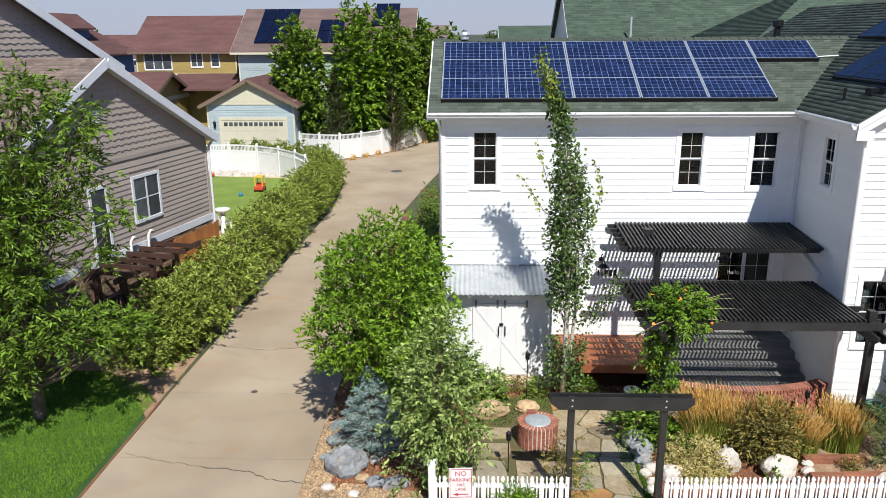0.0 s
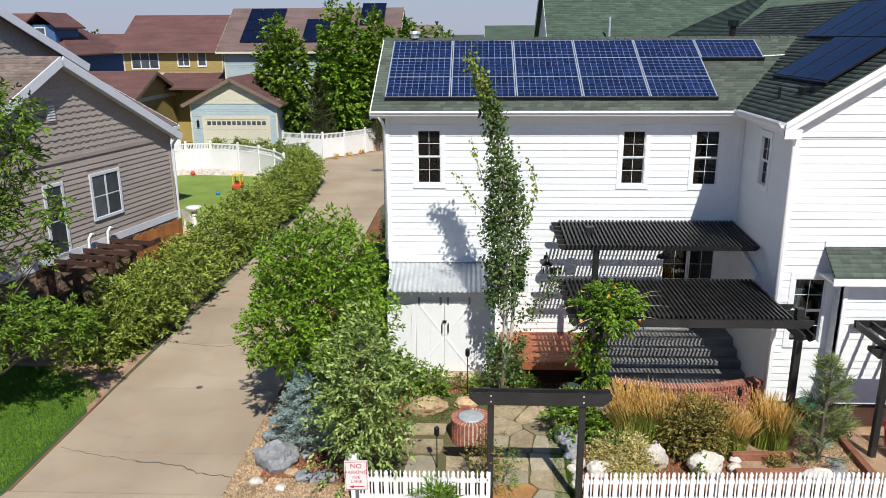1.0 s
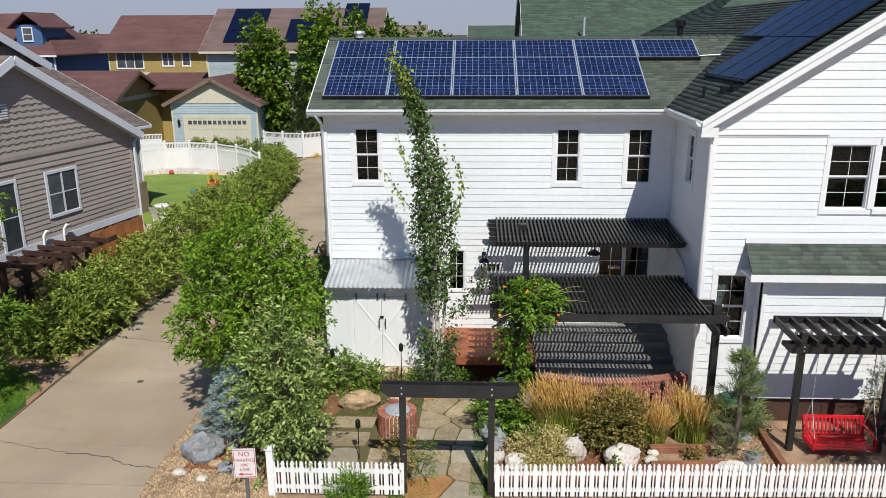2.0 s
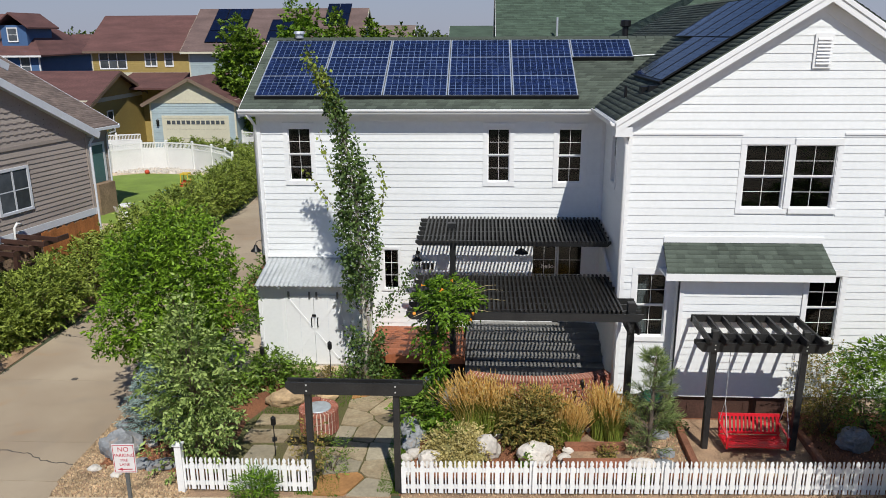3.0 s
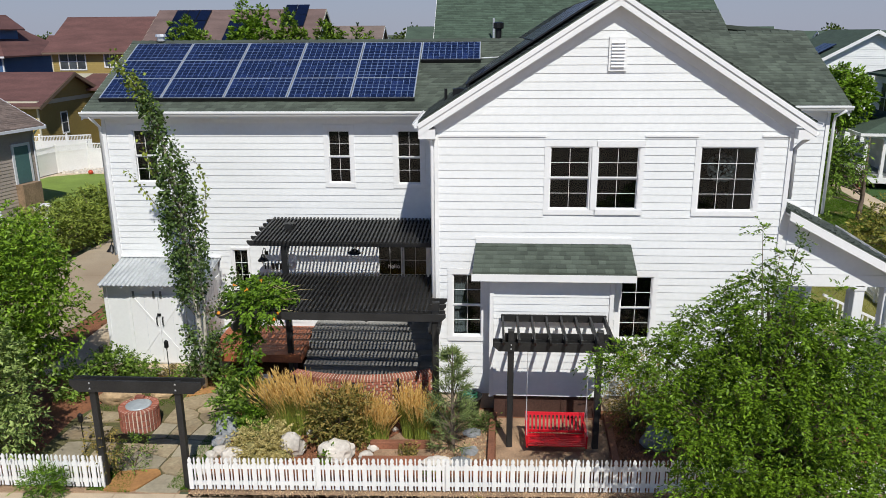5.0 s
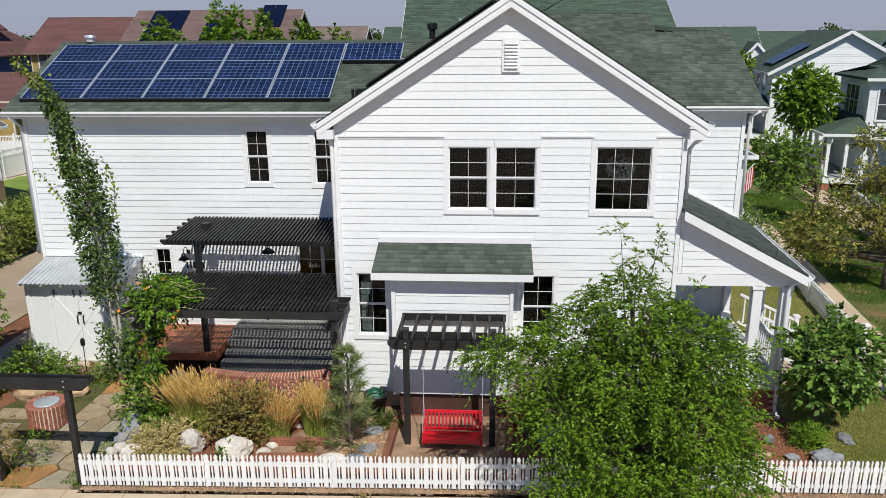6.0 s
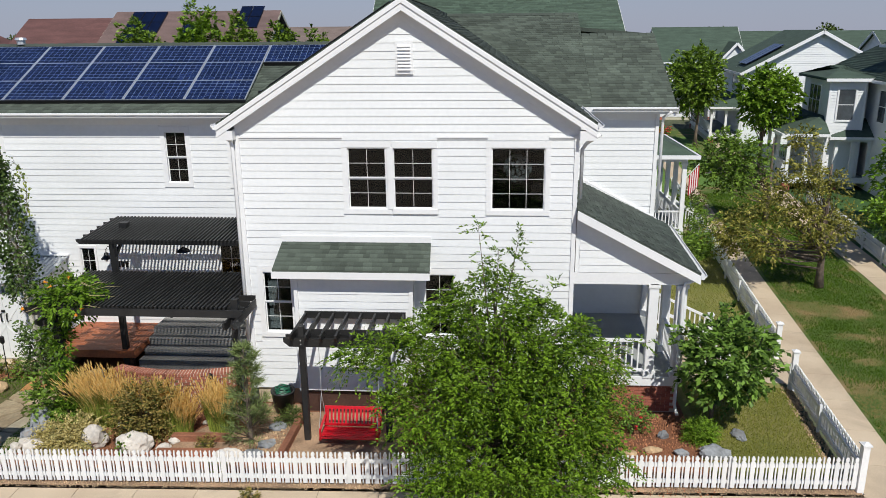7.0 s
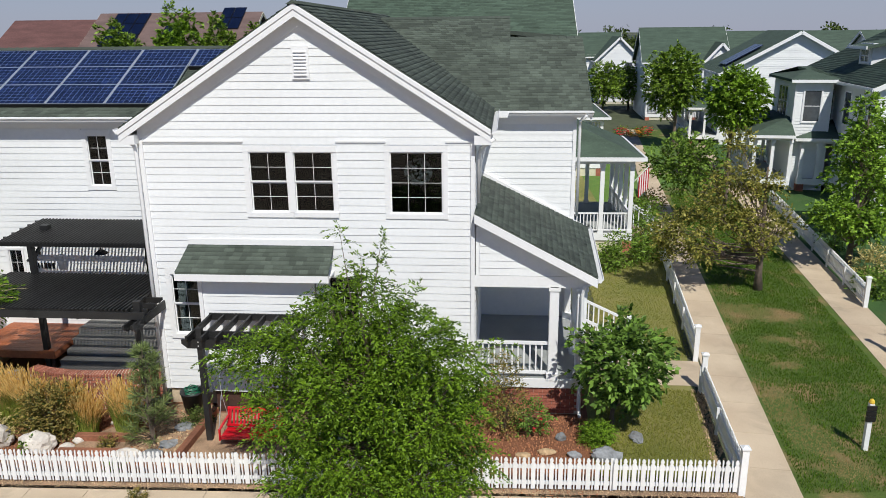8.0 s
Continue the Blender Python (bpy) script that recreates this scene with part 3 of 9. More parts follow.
slab("gravel_strip", [(-16.09, -3.4), (-15.55, -3.5), (-15.5, -1.2), (-15.95, 0.3), (-16.09, 0.8)], 0.004, M["gravel"], "strip of river gravel beside the driveway", "gravel")
slab("gravel_corner", [(-15.6, -3.62), (-13.6, -3.68), (-13.6, -3.2), (-14.6, -2.95), (-15.5, -3.15)], 0.006, M["gravel"], "pebbly corner by the fence post", "gravel")
slab("moss", [(-12.9, -3.68), (-9.15, -3.72), (-8.95, -2.4), (-9.3, -0.5), (-9.6, 1.0), (-12.3, 1.0), (-13.0, -1.0)], -0.004, M["moss"], "creeping ground cover between flagstones", "ground cover")
slab("swing_gravel", [(-3.02, -2.75), (-0.6, -2.75), (-0.35, -0.45), (-3.0, -0.45)], 0.006, M["gravel"], "pea gravel under the garden swing", "gravel")
slab("gravel_fence", [(-9.1, -3.94), (8.7, -3.30), (8.7, -2.98), (-9.1, -3.6)], 0.0, M["gravel"], "thin gravel line under the picket fence", "gravel")
slab("house_gravel", [(-4.4, -2.2), (-3.1, -2.3), (-3.15, -0.05), (-4.4, -0.05)], 0.0, M["gravel"], "gravel between house wall and timber edging", "gravel")
slab("shed_base", [(-13.6, 1.45), (-10.2, 1.45), (-10.2, 3.0), (-13.6, 3.0)], 0.14, M["walkway"], "concrete base under the shed", "slab")
slab("side_path", [(-15.2, 1.3), (-13.62, 1.3), (-13.62, 6.2), (-15.2, 6.2)], 0.010, M["walkway"], "narrow concrete path beside the house", "path")
slab("tree_bed", [(0.7, -5.2), (3.1, -5.1), (3.1, -3.72), (0.7, -3.80)], 0.008, M["mulch"], "dark mulch at the foot of the street tree", "bed")


# ---------------------------------------------------------------- the white house
house = thing("house", "white two-storey house with lap siding and green shingle roofs", "house")
EXP = 0.174                                                     # height of one siding course


def wall(name, m, u0, u1, z0, z1, holes=(), top=None, label="", parent=None, material=None, courses=True, thick=0.14, back=None):
    """A wall in its own frame: u to the right along it, outside towards -y, with holes (u0, u1, z0, z1, casing). top(u): the roof line.
    Each siding course is a board of its own, cut round the casings."""
    top = top or (lambda u: z1)
    us = sorted({u0, u1, *[h[0] for h in holes], *[h[1] for h in holes], *([-0.575] if u0 < -0.575 < u1 and top(u0) != top((u0 + u1) / 2) else [])})
    bm = B()
    for a, b in zip(us, us[1:]):
        cuts = sorted((h[2], h[3]) for h in holes if h[0] < (a + b) / 2 < h[1])
        z = z0
        for lo, hi in cuts:
            if lo > z:
                box(bm, a, 0, z, b, thick, lo)
            z = hi
        hexa(bm, ((a, 0, z), (b, 0, z), (b, thick, z), (a, thick, z)), ((a, 0, top(a)), (b, 0, top(b)), (b, thick, top(b)), (a, thick, top(a))))
    w = part(name, bm, material or M["siding"], parent or house, label, m)
    if courses:
        n = int((max(z1, top((u0 + u1) / 2), top(u0), top(u1)) - z0) / EXP)
        for i in range(n):
            lo, hi = z0 + i * EXP, z0 + (i + 1) * EXP
            blocks = sorted((h[0] - h[4], h[1] + h[4]) for h in holes if h[2] - h[4] < hi - 0.02 and h[3] + h[4] * 1.3 > lo + 0.02)
            spans, u = [], u0 + 0.09
            for a, b in blocks:
                if a > u:
                    spans.append((u, a))
                u = max(u, b)
            if u1 - 0.09 > u:
                spans.append((u, u1 - 0.09))
            for a, b in spans:
                def fit_end(z):
                    aa, bb = a, b
                    for _ in range(80):
                        if top(aa) < z + 0.01 and aa < bb:
                            aa += 0.06
                        if top(bb) < z + 0.01 and aa < bb:
                            bb -= 0.06
                    return aa, bb
                (a0, b0), (a1, b1) = fit_end(lo), fit_end(hi)
                if b0 - a0 < 0.08:
                    continue
                if b1 - a1 < 0.02:
                    a1 = b1 = (a0 + b0) / 2
                    b1 += 0.02
                bb = hexa(B(), ((a0, -0.022, lo), (b0, -0.022, lo), (b0, -0.001, lo), (a0, -0.001, lo)), ((a1, -0.008, hi + 0.01), (b1, -0.008, hi + 0.01), (b1, -0.001, hi + 0.01), (a1, -0.001, hi + 0.01)))
                part("siding_board", bb, material or M["siding"], w)
    return w


def trim_board(parent, x0, z0, x1, z1, depth=0.032, back=0.0, name="trim_board", m=None, material=None):
    return part(name, box(B(), x0, -depth, z0, x1, back, z1), material or M["trim"], parent, "", m)


def window(name, m, u0, u1, z0, z1, cols=2, rows=2, sashes=2, casing=0.11, parent=None, label="", casing_sides="lrtb", trim=None):
    """A window in its wall's frame: casing boards, sashes, panes and glazing bars, each its own mesh."""
    trim = trim or M["trim"]
    w = new(name)
    w.parent = parent or house
    w.matrix_basis = m
    if label:
        w["label"] = label
    fr = B()
    t = 0.018
    box(fr, u0, -0.02, z0, u0 + t, 0.10, z1), box(fr, u1 - t, -0.02, z0, u1, 0.10, z1)
    box(fr, u0 + t, -0.02, z1 - t, u1 - t, 0.10, z1), box(fr, u0 + t, -0.02, z0, u1 - t, 0.10, z0 + t)
    part("frame", fr, trim, w)
    c = casing
    if "l" in casing_sides: trim_board(w, u0 - c, z0, u0, z1, name="casing", material=trim)
    if "r" in casing_sides: trim_board(w, u1, z0, u1 + c, z1, name="casing", material=trim)
    if "t" in casing_sides: trim_board(w, u0 - c, z1, u1 + c, z1 + c * 1.25, 0.034, name="casing", material=trim)
    if "b" in casing_sides: trim_board(w, u0 - c, z0 - c, u1 + c, z0, 0.035, name="sill", material=trim)
    h = (z1 - z0 - 2 * t) / sashes
    for k in range(sashes):
        a, b, lo, hi = u0 + t, u1 - t, z0 + t + k * h, z0 + t + (k + 1) * h
        y = 0.05 if (sashes == 2 and k == 0) else 0.02
        s = B()
        q = 0.020
        box(s, a, y, lo, a + q, y + 0.03, hi), box(s, b - q, y, lo, b, y + 0.03, hi)
        rl, rh = (0.034 if k else q), (0.034 if k < sashes - 1 else q)     # the two meeting rails are the widest
        box(s, a + q, y, lo, b - q, y + 0.03, lo + rl), box(s, a + q, y, hi - rh, b - q, y + 0.03, hi)
        sash = part("sash", s, trim, w)
        for i in range(1, cols):
            x = a + q + (b - a - 2 * q) * i / cols
            part("glazing_bar", box(B(), x - .0045, y + .004, lo + q, x + .0045, y + .022, hi - q), trim, w)
        for j in range(1, rows):
            z = lo + q + (hi - lo - 2 * q) * j / rows
            part("glazing_bar", box(B(), a + q, y + .003, z - .0045, b - q, y + .021, z + .0045), trim, w)
        pane = part("pane", box(B(), a + q, y + 0.012, lo + q, b - q, y + 0.016, hi - q), M["glass"], w)
        pane.visible_shadow = False
    return w


RID, XC, SL = 9.55, -0.575, 0.635                               # gable ridge height, its line, and its slope
gable_top = lambda u: min(RID - 0.20 - abs(u - XC) * SL, 9.4)
FRONT, WING = pose(0, 0, 0), pose(0, 3.06, 0)
SIDE_L = pose(-4.42, 0, 0, 0, 0, -90)                            # faces -x: u runs towards -y
SIDE_R = pose(3.25, 0, 0, 0, 0, 90)                              # faces +x: u runs towards +y
WL = pose(-13.46, 0, 0, 0, 0, -90)
C = 0.11
gw = [(-1.90, -1.01, 4.94, 6.35, C), (-0.87, 0.045, 4.94, 6.35, C), (1.33, 2.54, 4.93, 6.35, C)]
lw = [(-4.04, -3.35, 1.88, 3.41, C), (-0.20, 0.52, 1.86, 3.40, C)]
porch_hole = [(3.29, 5.0, 0.0, 3.49, 0.0)]


def front_top(u):
    return gable_top(u) if u <= 3.27 else 5.0 - (u - 3.25) * 0.53


wall("wall", FRONT, -4.42, 3.25, 0.42, 6.6, gw + lw, gable_top, "gable wall in white lap siding")
ww = [(-12.67, -12.05, 4.93, 6.33, C), (-7.44, -6.85, 4.92, 6.32, C), (-5.62, -4.99, 4.90, 6.32, C), (-10.23, -9.80, 1.93, 3.06, 0.06), (-6.22, -4.86, 1.12, 3.24, 0.10)]
wall("wall", WING, -13.46, -4.42, 0.42, 6.72, ww, None, "long wing wall in white lap siding")
wall("wall", SIDE_L, -3.06, 0.0, 0.42, 6.72, [(-1.78, -1.25, 5.22, 6.36, C)], None, "return wall beside the deck")
wall("wall", WL, -9.3, -3.06, 0.42, 6.72, (), None, "side wall along the drive", courses=True)
wall("wall", SIDE_R, 0.0, 12.4, 0.42, 6.6, [(0.75, 1.7, 1.0, 3.05, 0.1)], None, "side wall behind the porch")
RW = pose(0, 4.4, 0)
wall("wall", RW, 3.25, 5.85, 0.42, 6.72, (), None, "cross wing wall above the porch roof")
wall("wall", pose(5.85, 0, 0, 0, 0, 90), 4.4, 12.4, 0.42, 6.72, (), None, "far side wall", courses=False)
wall("wall", pose(0, 12.4, 0, 0, 0, 180), -5.85, 4.42, 0.42, 6.72, (), None, "rear wall", courses=False)
wall("wall", pose(0, 9.3, 0, 0, 0, 180), 4.42, 13.46, 0.42, 6.72, (), None, "rear wing wall", courses=False)
part("foundation", box(box(box(B(), -13.40, 3.12, -0.2, -4.36, 9.2, 0.42), -4.36, 0.05, -0.2, 3.2, 12.3, 0.42), 3.2, 4.46, -0.2, 5.8, 12.3, 0.42), M["walkway"], house, "concrete foundation")
# room floors and walls, coloured dark in place of indoor shade
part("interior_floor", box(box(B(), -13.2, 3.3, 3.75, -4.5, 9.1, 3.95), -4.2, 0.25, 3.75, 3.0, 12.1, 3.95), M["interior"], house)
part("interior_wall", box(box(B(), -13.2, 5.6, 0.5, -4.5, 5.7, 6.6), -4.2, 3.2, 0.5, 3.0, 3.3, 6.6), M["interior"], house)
for m, u, z0, z1 in ((FRONT, -4.42, 0.42, 6.62), (FRONT, 3.16, 0.42, 6.62), (WING, -13.46, 0.42, 6.74), (RW, 5.76, 0.42, 6.74)):
    part("corner_board", box(B(), u - 0.004, -0.05, z0, u + 0.09, 0.0, z1), M["trim"], house, "", m)
part("corner_board", box(B(), -4.47, 0.0, 0.42, -4.421, 0.09, 6.62), M["trim"], house)
part("corner_board", box(B(), -4.51, 3.0, 0.42, -4.425, 3.058, 6.72), M["trim"], house)
# broad flat boards: frieze over the first floor, band under the eaves
for a, b in ((-4.33, -1.985), (0.14, 1.27), (2.6, 3.16)):
    part("frieze_board", box(B(), a, -0.048, 6.56, b, 0, 6.60), M["trim"], house)
part("frieze_board", box(B(), -13.36, -0.046, 6.50, -4.43, -0.0, 6.72), M["trim"], house, "", WING)
part("frieze_board", box(B(), 3.3, -0.046, 6.46, 5.75, 0.0, 6.70), M["trim"], house, "", RW)

window("window", FRONT, *gw[0][:4], cols=2, rows=2, sashes=2, casing_sides="ltb")
window("window", FRONT, *gw[1][:4], cols=2, rows=2, sashes=2, casing_sides="r")
part("casing", box(box(box(B(), -0.985, -0.045, 4.95, -0.845, 0, 6.34), -0.875, -0.05, 6.3405, 0.14, 0, 6.4775), -0.875, -0.055, 4.84, 0.14, 0, 4.9495), M["trim"], house)
window("window", FRONT, *gw[2][:4], cols=3, rows=4, sashes=1, label="twelve-pane fixed window with a round ornament behind")
for h in lw:
    window("window", FRONT, *h[:4], cols=2, rows=2, sashes=2)
for h in ww[:3]:
    window("window", WING, *h[:4], cols=2, rows=2, sashes=2)
window("window", WING, *ww[3][:4], cols=2, rows=3, sashes=1, casing=0.05)
window("window", SIDE_L, -1.78, -1.25, 5.22, 6.36, cols=2, rows=2, sashes=2)
d = window("sliding_door", WING, -6.22, -5.55, 1.12, 3.24, cols=2, rows=5, sashes=1, casing=0.09, casing_sides="ltb", label="glazed patio door under the pergola")
window("sliding_door", WING, -5.53, -4.86, 1.12, 3.24, cols=2, rows=5, sashes=1, casing=0.09, casing_sides="rtb")
# curtains and a round ornament behind the glass
bm = B()
for k in range(9):
    tube(bm, [(-3.97 + 0.03 * k, 0.22 + 0.02 * (k % 2), 1.9), (-3.97 + 0.03 * k, 0.22 + 0.02 * (k % 2), 3.4)], 0.024, 6)
part("curtain", bm, M["curtain"], house, "grey linen curtain")
orn, rr = B(), random.Random(4)
for k in range(150):
    v = Vector((rr.gauss(0, 1), rr.gauss(0, 1), rr.gauss(0, 1))).normalized() * 0.30
    bmesh.ops.create_icosphere(orn, subdivisions=1, radius=0.034, matrix=Matrix.Translation(Vector((1.93, 0.42, 5.82)) + v))
solid("hanging_lamp", orn, M["alu"], "round silvery hanging lamp behind the window", "lamp", "thing")

# bay with its own little roof
BAY = pose(0, -0.45, 0)
wall("bay_wall", BAY, -3.17, -0.42, 0.60, 3.70, (), None, "windowless bay in white lap siding")
part("bay_side", box(B(), -3.17, -0.449, 0.60, -3.05, 0, 3.7), M["siding"], house)
part("bay_side", box(B(), -0.54, -0.449, 0.60, -0.42, 0, 3.7), M["siding"], house)
part("bay_floor", box(B(), -3.05, -0.45, 0.60, -0.54, 0, 0.66), M["siding"], house)
# solid dark block: the recess's shade under the bay given as colour
part("bay_skirt", box(B(), -3.05, -0.35, -0.1, -0.54, -0.01, 0.60), M["darkwood"], house, "dark block standing in for the shaded recess under the bay")
for u in (-3.175, -0.505):
    part("corner_board", box(B(), u, -0.05, 0.58, u + 0.09, 0.0, 3.55), M["trim"], house, "", BAY)
part("outlet_box", box(B(), -1.72, -0.10, 2.08, -1.55, -0.03, 2.28), M["trim"], house, "small white outdoor socket box", BAY)
part("fascia", box(B(), -3.58, -0.80, 3.50, 0.0, -0.76, 3.66), M["trim"], house)
part("soffit", box(B(), -3.55, -0.77, 3.52, -0.03, 0.0, 3.56), M["trim"], house)
part("flashing_board", box(B(), -3.5, -0.045, 4.16, -0.02, 0.0, 4.30), M["trim"], house)


def roof_slab(low_a, low_b, high_b, high_a, thick, material, parent, name="roof", label=""):
    """A roof plane through four corners, thick downwards."""
    dn = Vector((0, 0, -thick))
    vs = [Vector(v) for v in (low_a, low_b, high_b, high_a)]
    return part(name, hexa(B(), [v + dn for v in vs], vs), material, parent, label)


def shingle_rows(low_a, low_b, high_b, high_a, exposure, rng, tab=(0.13, 0.26), lift=0.018):
    """Corners of single shingles laid in courses over a roof plane, as blocks (n, 6 quads)."""
    la, lb, hb, ha = (np.array(v, float) for v in (low_a, low_b, high_b, high_a))
    nrm = np.cross(lb - la, ha - la)
    nrm /= np.linalg.norm(nrm)
    if nrm[2] < 0:
        nrm = -nrm
    length = (np.linalg.norm(ha - la) + np.linalg.norm(hb - lb)) / 2
    n = max(1, int(length / exposure))
    quads = []
    for i in range(n):
        t0, t1 = i / n, min(1.0, (i + 1.15) / n)
        a0, b0, a1, b1 = la + (ha - la) * t0, lb + (hb - lb) * t0, la + (ha - la) * t1, lb + (hb - lb) * t1
        w = np.linalg.norm(b0 - a0)
        s = 0.0
        while s < w - 0.02:
            e = min(w, s + rng.uniform(*tab))
            p, q = s / w, (e - 0.006) / w
            k = lift * rng.uniform(0.7, 1.5)
            c0, c1 = a0 + (b0 - a0) * p + nrm * k, a0 + (b0 - a0) * q + nrm * k
            c2, c3 = a1 + (b1 - a1) * q + nrm * 0.003, a1 + (b1 - a1) * p + nrm * 0.003
            e0, e1 = a0 + (b0 - a0) * p, a0 + (b0 - a0) * q
            quads += [(c0, c1, c2, c3), (e0, e1, c1, c0)]
            s = e
    return quads


def shingle_field(planes, exposure, seed, name, parent, material, label="", tab=(0.15, 0.30)):
    rng = random.Random(seed)
    q = [x for pl in planes for x in shingle_rows(*pl, exposure, rng, tab)]
    n = len(q) // 2
    co = np.array(q, np.float32).reshape(n, 8, 3)
    me = bpy.data.meshes.new(name)
    verts = co[:, [0, 1, 2, 3, 4, 5]].reshape(-1, 3)
    me.vertices.add(n * 6)
    me.vertices.foreach_set("co", verts.reshape(-1))
    idx = (np.arange(n)[:, None] * 6 + np.array([0, 1, 2, 3, 4, 5, 1, 0])).astype(np.int32).reshape(-1)
    me.loops.add(n * 8)
    me.loops.foreach_set("vertex_index", idx)
    me.polygons.add(n * 2)
    me.polygons.foreach_set("loop_start", np.arange(0, n * 8, 4, dtype=np.int32))
    me.update(calc_edges=True)
    me.materials.append(material)
    ob = part(name, me, material, parent, label)
    ob["kind"] = "stuff"
    return ob


# main roofs
G0, G1 = -0.25, 12.7
EL, ER = -4.75, 3.60
zE = RID - (XC - EL) * SL
gl = ((EL, G1, zE), (EL, G0, zE), (XC, G0, RID), (XC, G1, RID))
gr = ((ER, G0, zE), (ER, G1, zE), (XC, G1, RID), (XC, G0, RID))
roof = roof_slab(*gl, 0.12, M["shingle"], house, label="steep gable roof in green asphalt shingles")
roof2 = roof_slab(*gr, 0.12, M["shingle"], house)
WE, WR = (2.70, 6.85), (6.10, 8.55)
wf = ((-13.78, WE[0], WE[1]), (-4.3, WE[0], WE[1]), (-1.9, WR[0], WR[1]), (-13.78, WR[0], WR[1]))
wb = ((-3.0, 9.6, 6.80), (-13.78, 9.6, 6.80), (-13.78, WR[0], WR[1]), (-1.9, WR[0], WR[1]))
roof3 = roof_slab(*wf, 0.12, M["shingle"], house, label="low-pitched wing roof in green asphalt shingles")
roof_slab(*wb, 0.12, M["shingle"], house)
ra = ((3.2, 4.10, 6.85), (4.02, 4.10, 6.85), (4.02, 9.15, 9.36), (-0.3, 9.15, 9.36))
rb = ((4.02, 4.10, 6.85), (6.24, 4.10, 6.85), (6.24, 7.85, 8.71), (4.02, 7.85, 8.71))
rc = ((6.24, 12.6, 6.6), (-0.4, 12.6, 6.6), (-0.4, 9.15, 9.36), (6.24, 7.85, 8.71))
roof4 = roof_slab(*ra, 0.12, M["shingle"], house, label="cross roof in green asphalt shingles")
roof5 = roof_slab(*rb, 0.12, M["shingle"], house)
roof_slab(*rc, 0.12, M["shingle"], house)
PL0, PL1, PH = (6.02, 3.57), (3.25, 5.04), 4.34                  # porch roof: eave and wall line, back end
pr = ((PL0[0], -0.32, PL0[1]), (PL0[0] + 0.22, PH, PL0[1]), (PL1[0], PH, PL1[1]), (PL1[0], -0.32, PL1[1]))
roof6 = roof_slab(*pr, 0.10, M["shingle"], house, label="lean-to porch roof in green shingles")
br = ((-3.56, -0.78, 3.70), (0.0, -0.78, 3.70), (-0.03, 0.0, 4.16), (-3.50, 0.0, 4.16))
roof7 = roof_slab(*br, 0.05, M["shingle"], house, label="little bay roof in green shingles")
shingle_field([br], 0.125, 9, "shingles", roof7, M["shingle"], tab=(.15, .28))
shingle_field([gl], 0.145, 1, "shingles", roof, M["shingle"])
shingle_field([gr], 0.145, 2, "shingles", roof2, M["shingle"])
shingle_field([wf], 0.145, 3, "shingles", roof3, M["shingle"])
shingle_field([ra], 0.145, 4, "shingles", roof4, M["shingle"])
shingle_field([rb], 0.145, 5, "shingles", roof5, M["shingle"])
shingle_field([pr], 0.145, 6, "shingles", roof6, M["shingle"])
# ridge caps
for a, b, n, on in (((-13.78, 6.10, 8.555), (-2.2, 6.10, 8.555), 46, roof3), ((XC, -0.32, RID + .004), (XC, 9.0, RID + .004), 36, roof), ((-0.2, 9.15, 9.365), (4.02, 9.15, 9.365), 17, roof4), ((4.02, 7.85, 8.715), (6.24, 7.85, 8.715), 9, roof5)):
    a, b = Vector(a), Vector(b)
    d = (b - a).normalized()
    s = Vector((-d.y, d.x, 0))
    for k in range(n):
        p, q = a.lerp(b, k / n), a.lerp(b, (k + 0.96) / n)
        bm = B()
        top0, top1 = p + Vector((0, 0, 0.035)), q + Vector((0, 0, 0.018))
        vs = [bm.verts.new(v) for v in (p + s * .14 - Vector((0, 0, .05)), top0, p - s * .14 - Vector((0, 0, .05)), q + s * .14 - Vector((0, 0, .06)), top1, q - s * .14 - Vector((0, 0, .06)))]
        bm.faces.new((vs[0], vs[3], vs[4], vs[1])), bm.faces.new((vs[1], vs[4], vs[5], vs[2])), bm.faces.new((vs[0], vs[1], vs[2])), bm.faces.new((vs[5], vs[4], vs[3]))
        part("ridge_cap", bm, M["shingle"], on)
# rake boards of the gable, fascias, gutters, downpipes
def rake(x0, z0, x1, z1, y, parent, h=0.22, t=0.05, name="rake_board", dz=-0.03, trim=None):
    d = Vector((x1 - x0, 0, z1 - z0)).normalized()
    n = Vector((-d.z, 0, d.x))
    n = n if n.z > 0 else -n
    a, b = Vector((x0, y, z0 + dz)), Vector((x1, y, z1 + dz))
    lo = [a - Vector((0, 0, h)), b - Vector((0, 0, h))]
    bm = B()
    vs = [bm.verts.new(v) for v in (lo[0], lo[1], b, a)] + [bm.verts.new(v + Vector((0, t, 0))) for v in (lo[0], lo[1], b, a)]
    for f in ((0, 1, 2, 3), (7, 6, 5, 4), (0, 4, 5, 1), (1, 5, 6, 2), (2, 6, 7, 3), (3, 7, 4, 0)):
        bm.faces.new([vs[i] for i in f])
    return part(name, bm, trim or M["trim"], parent)


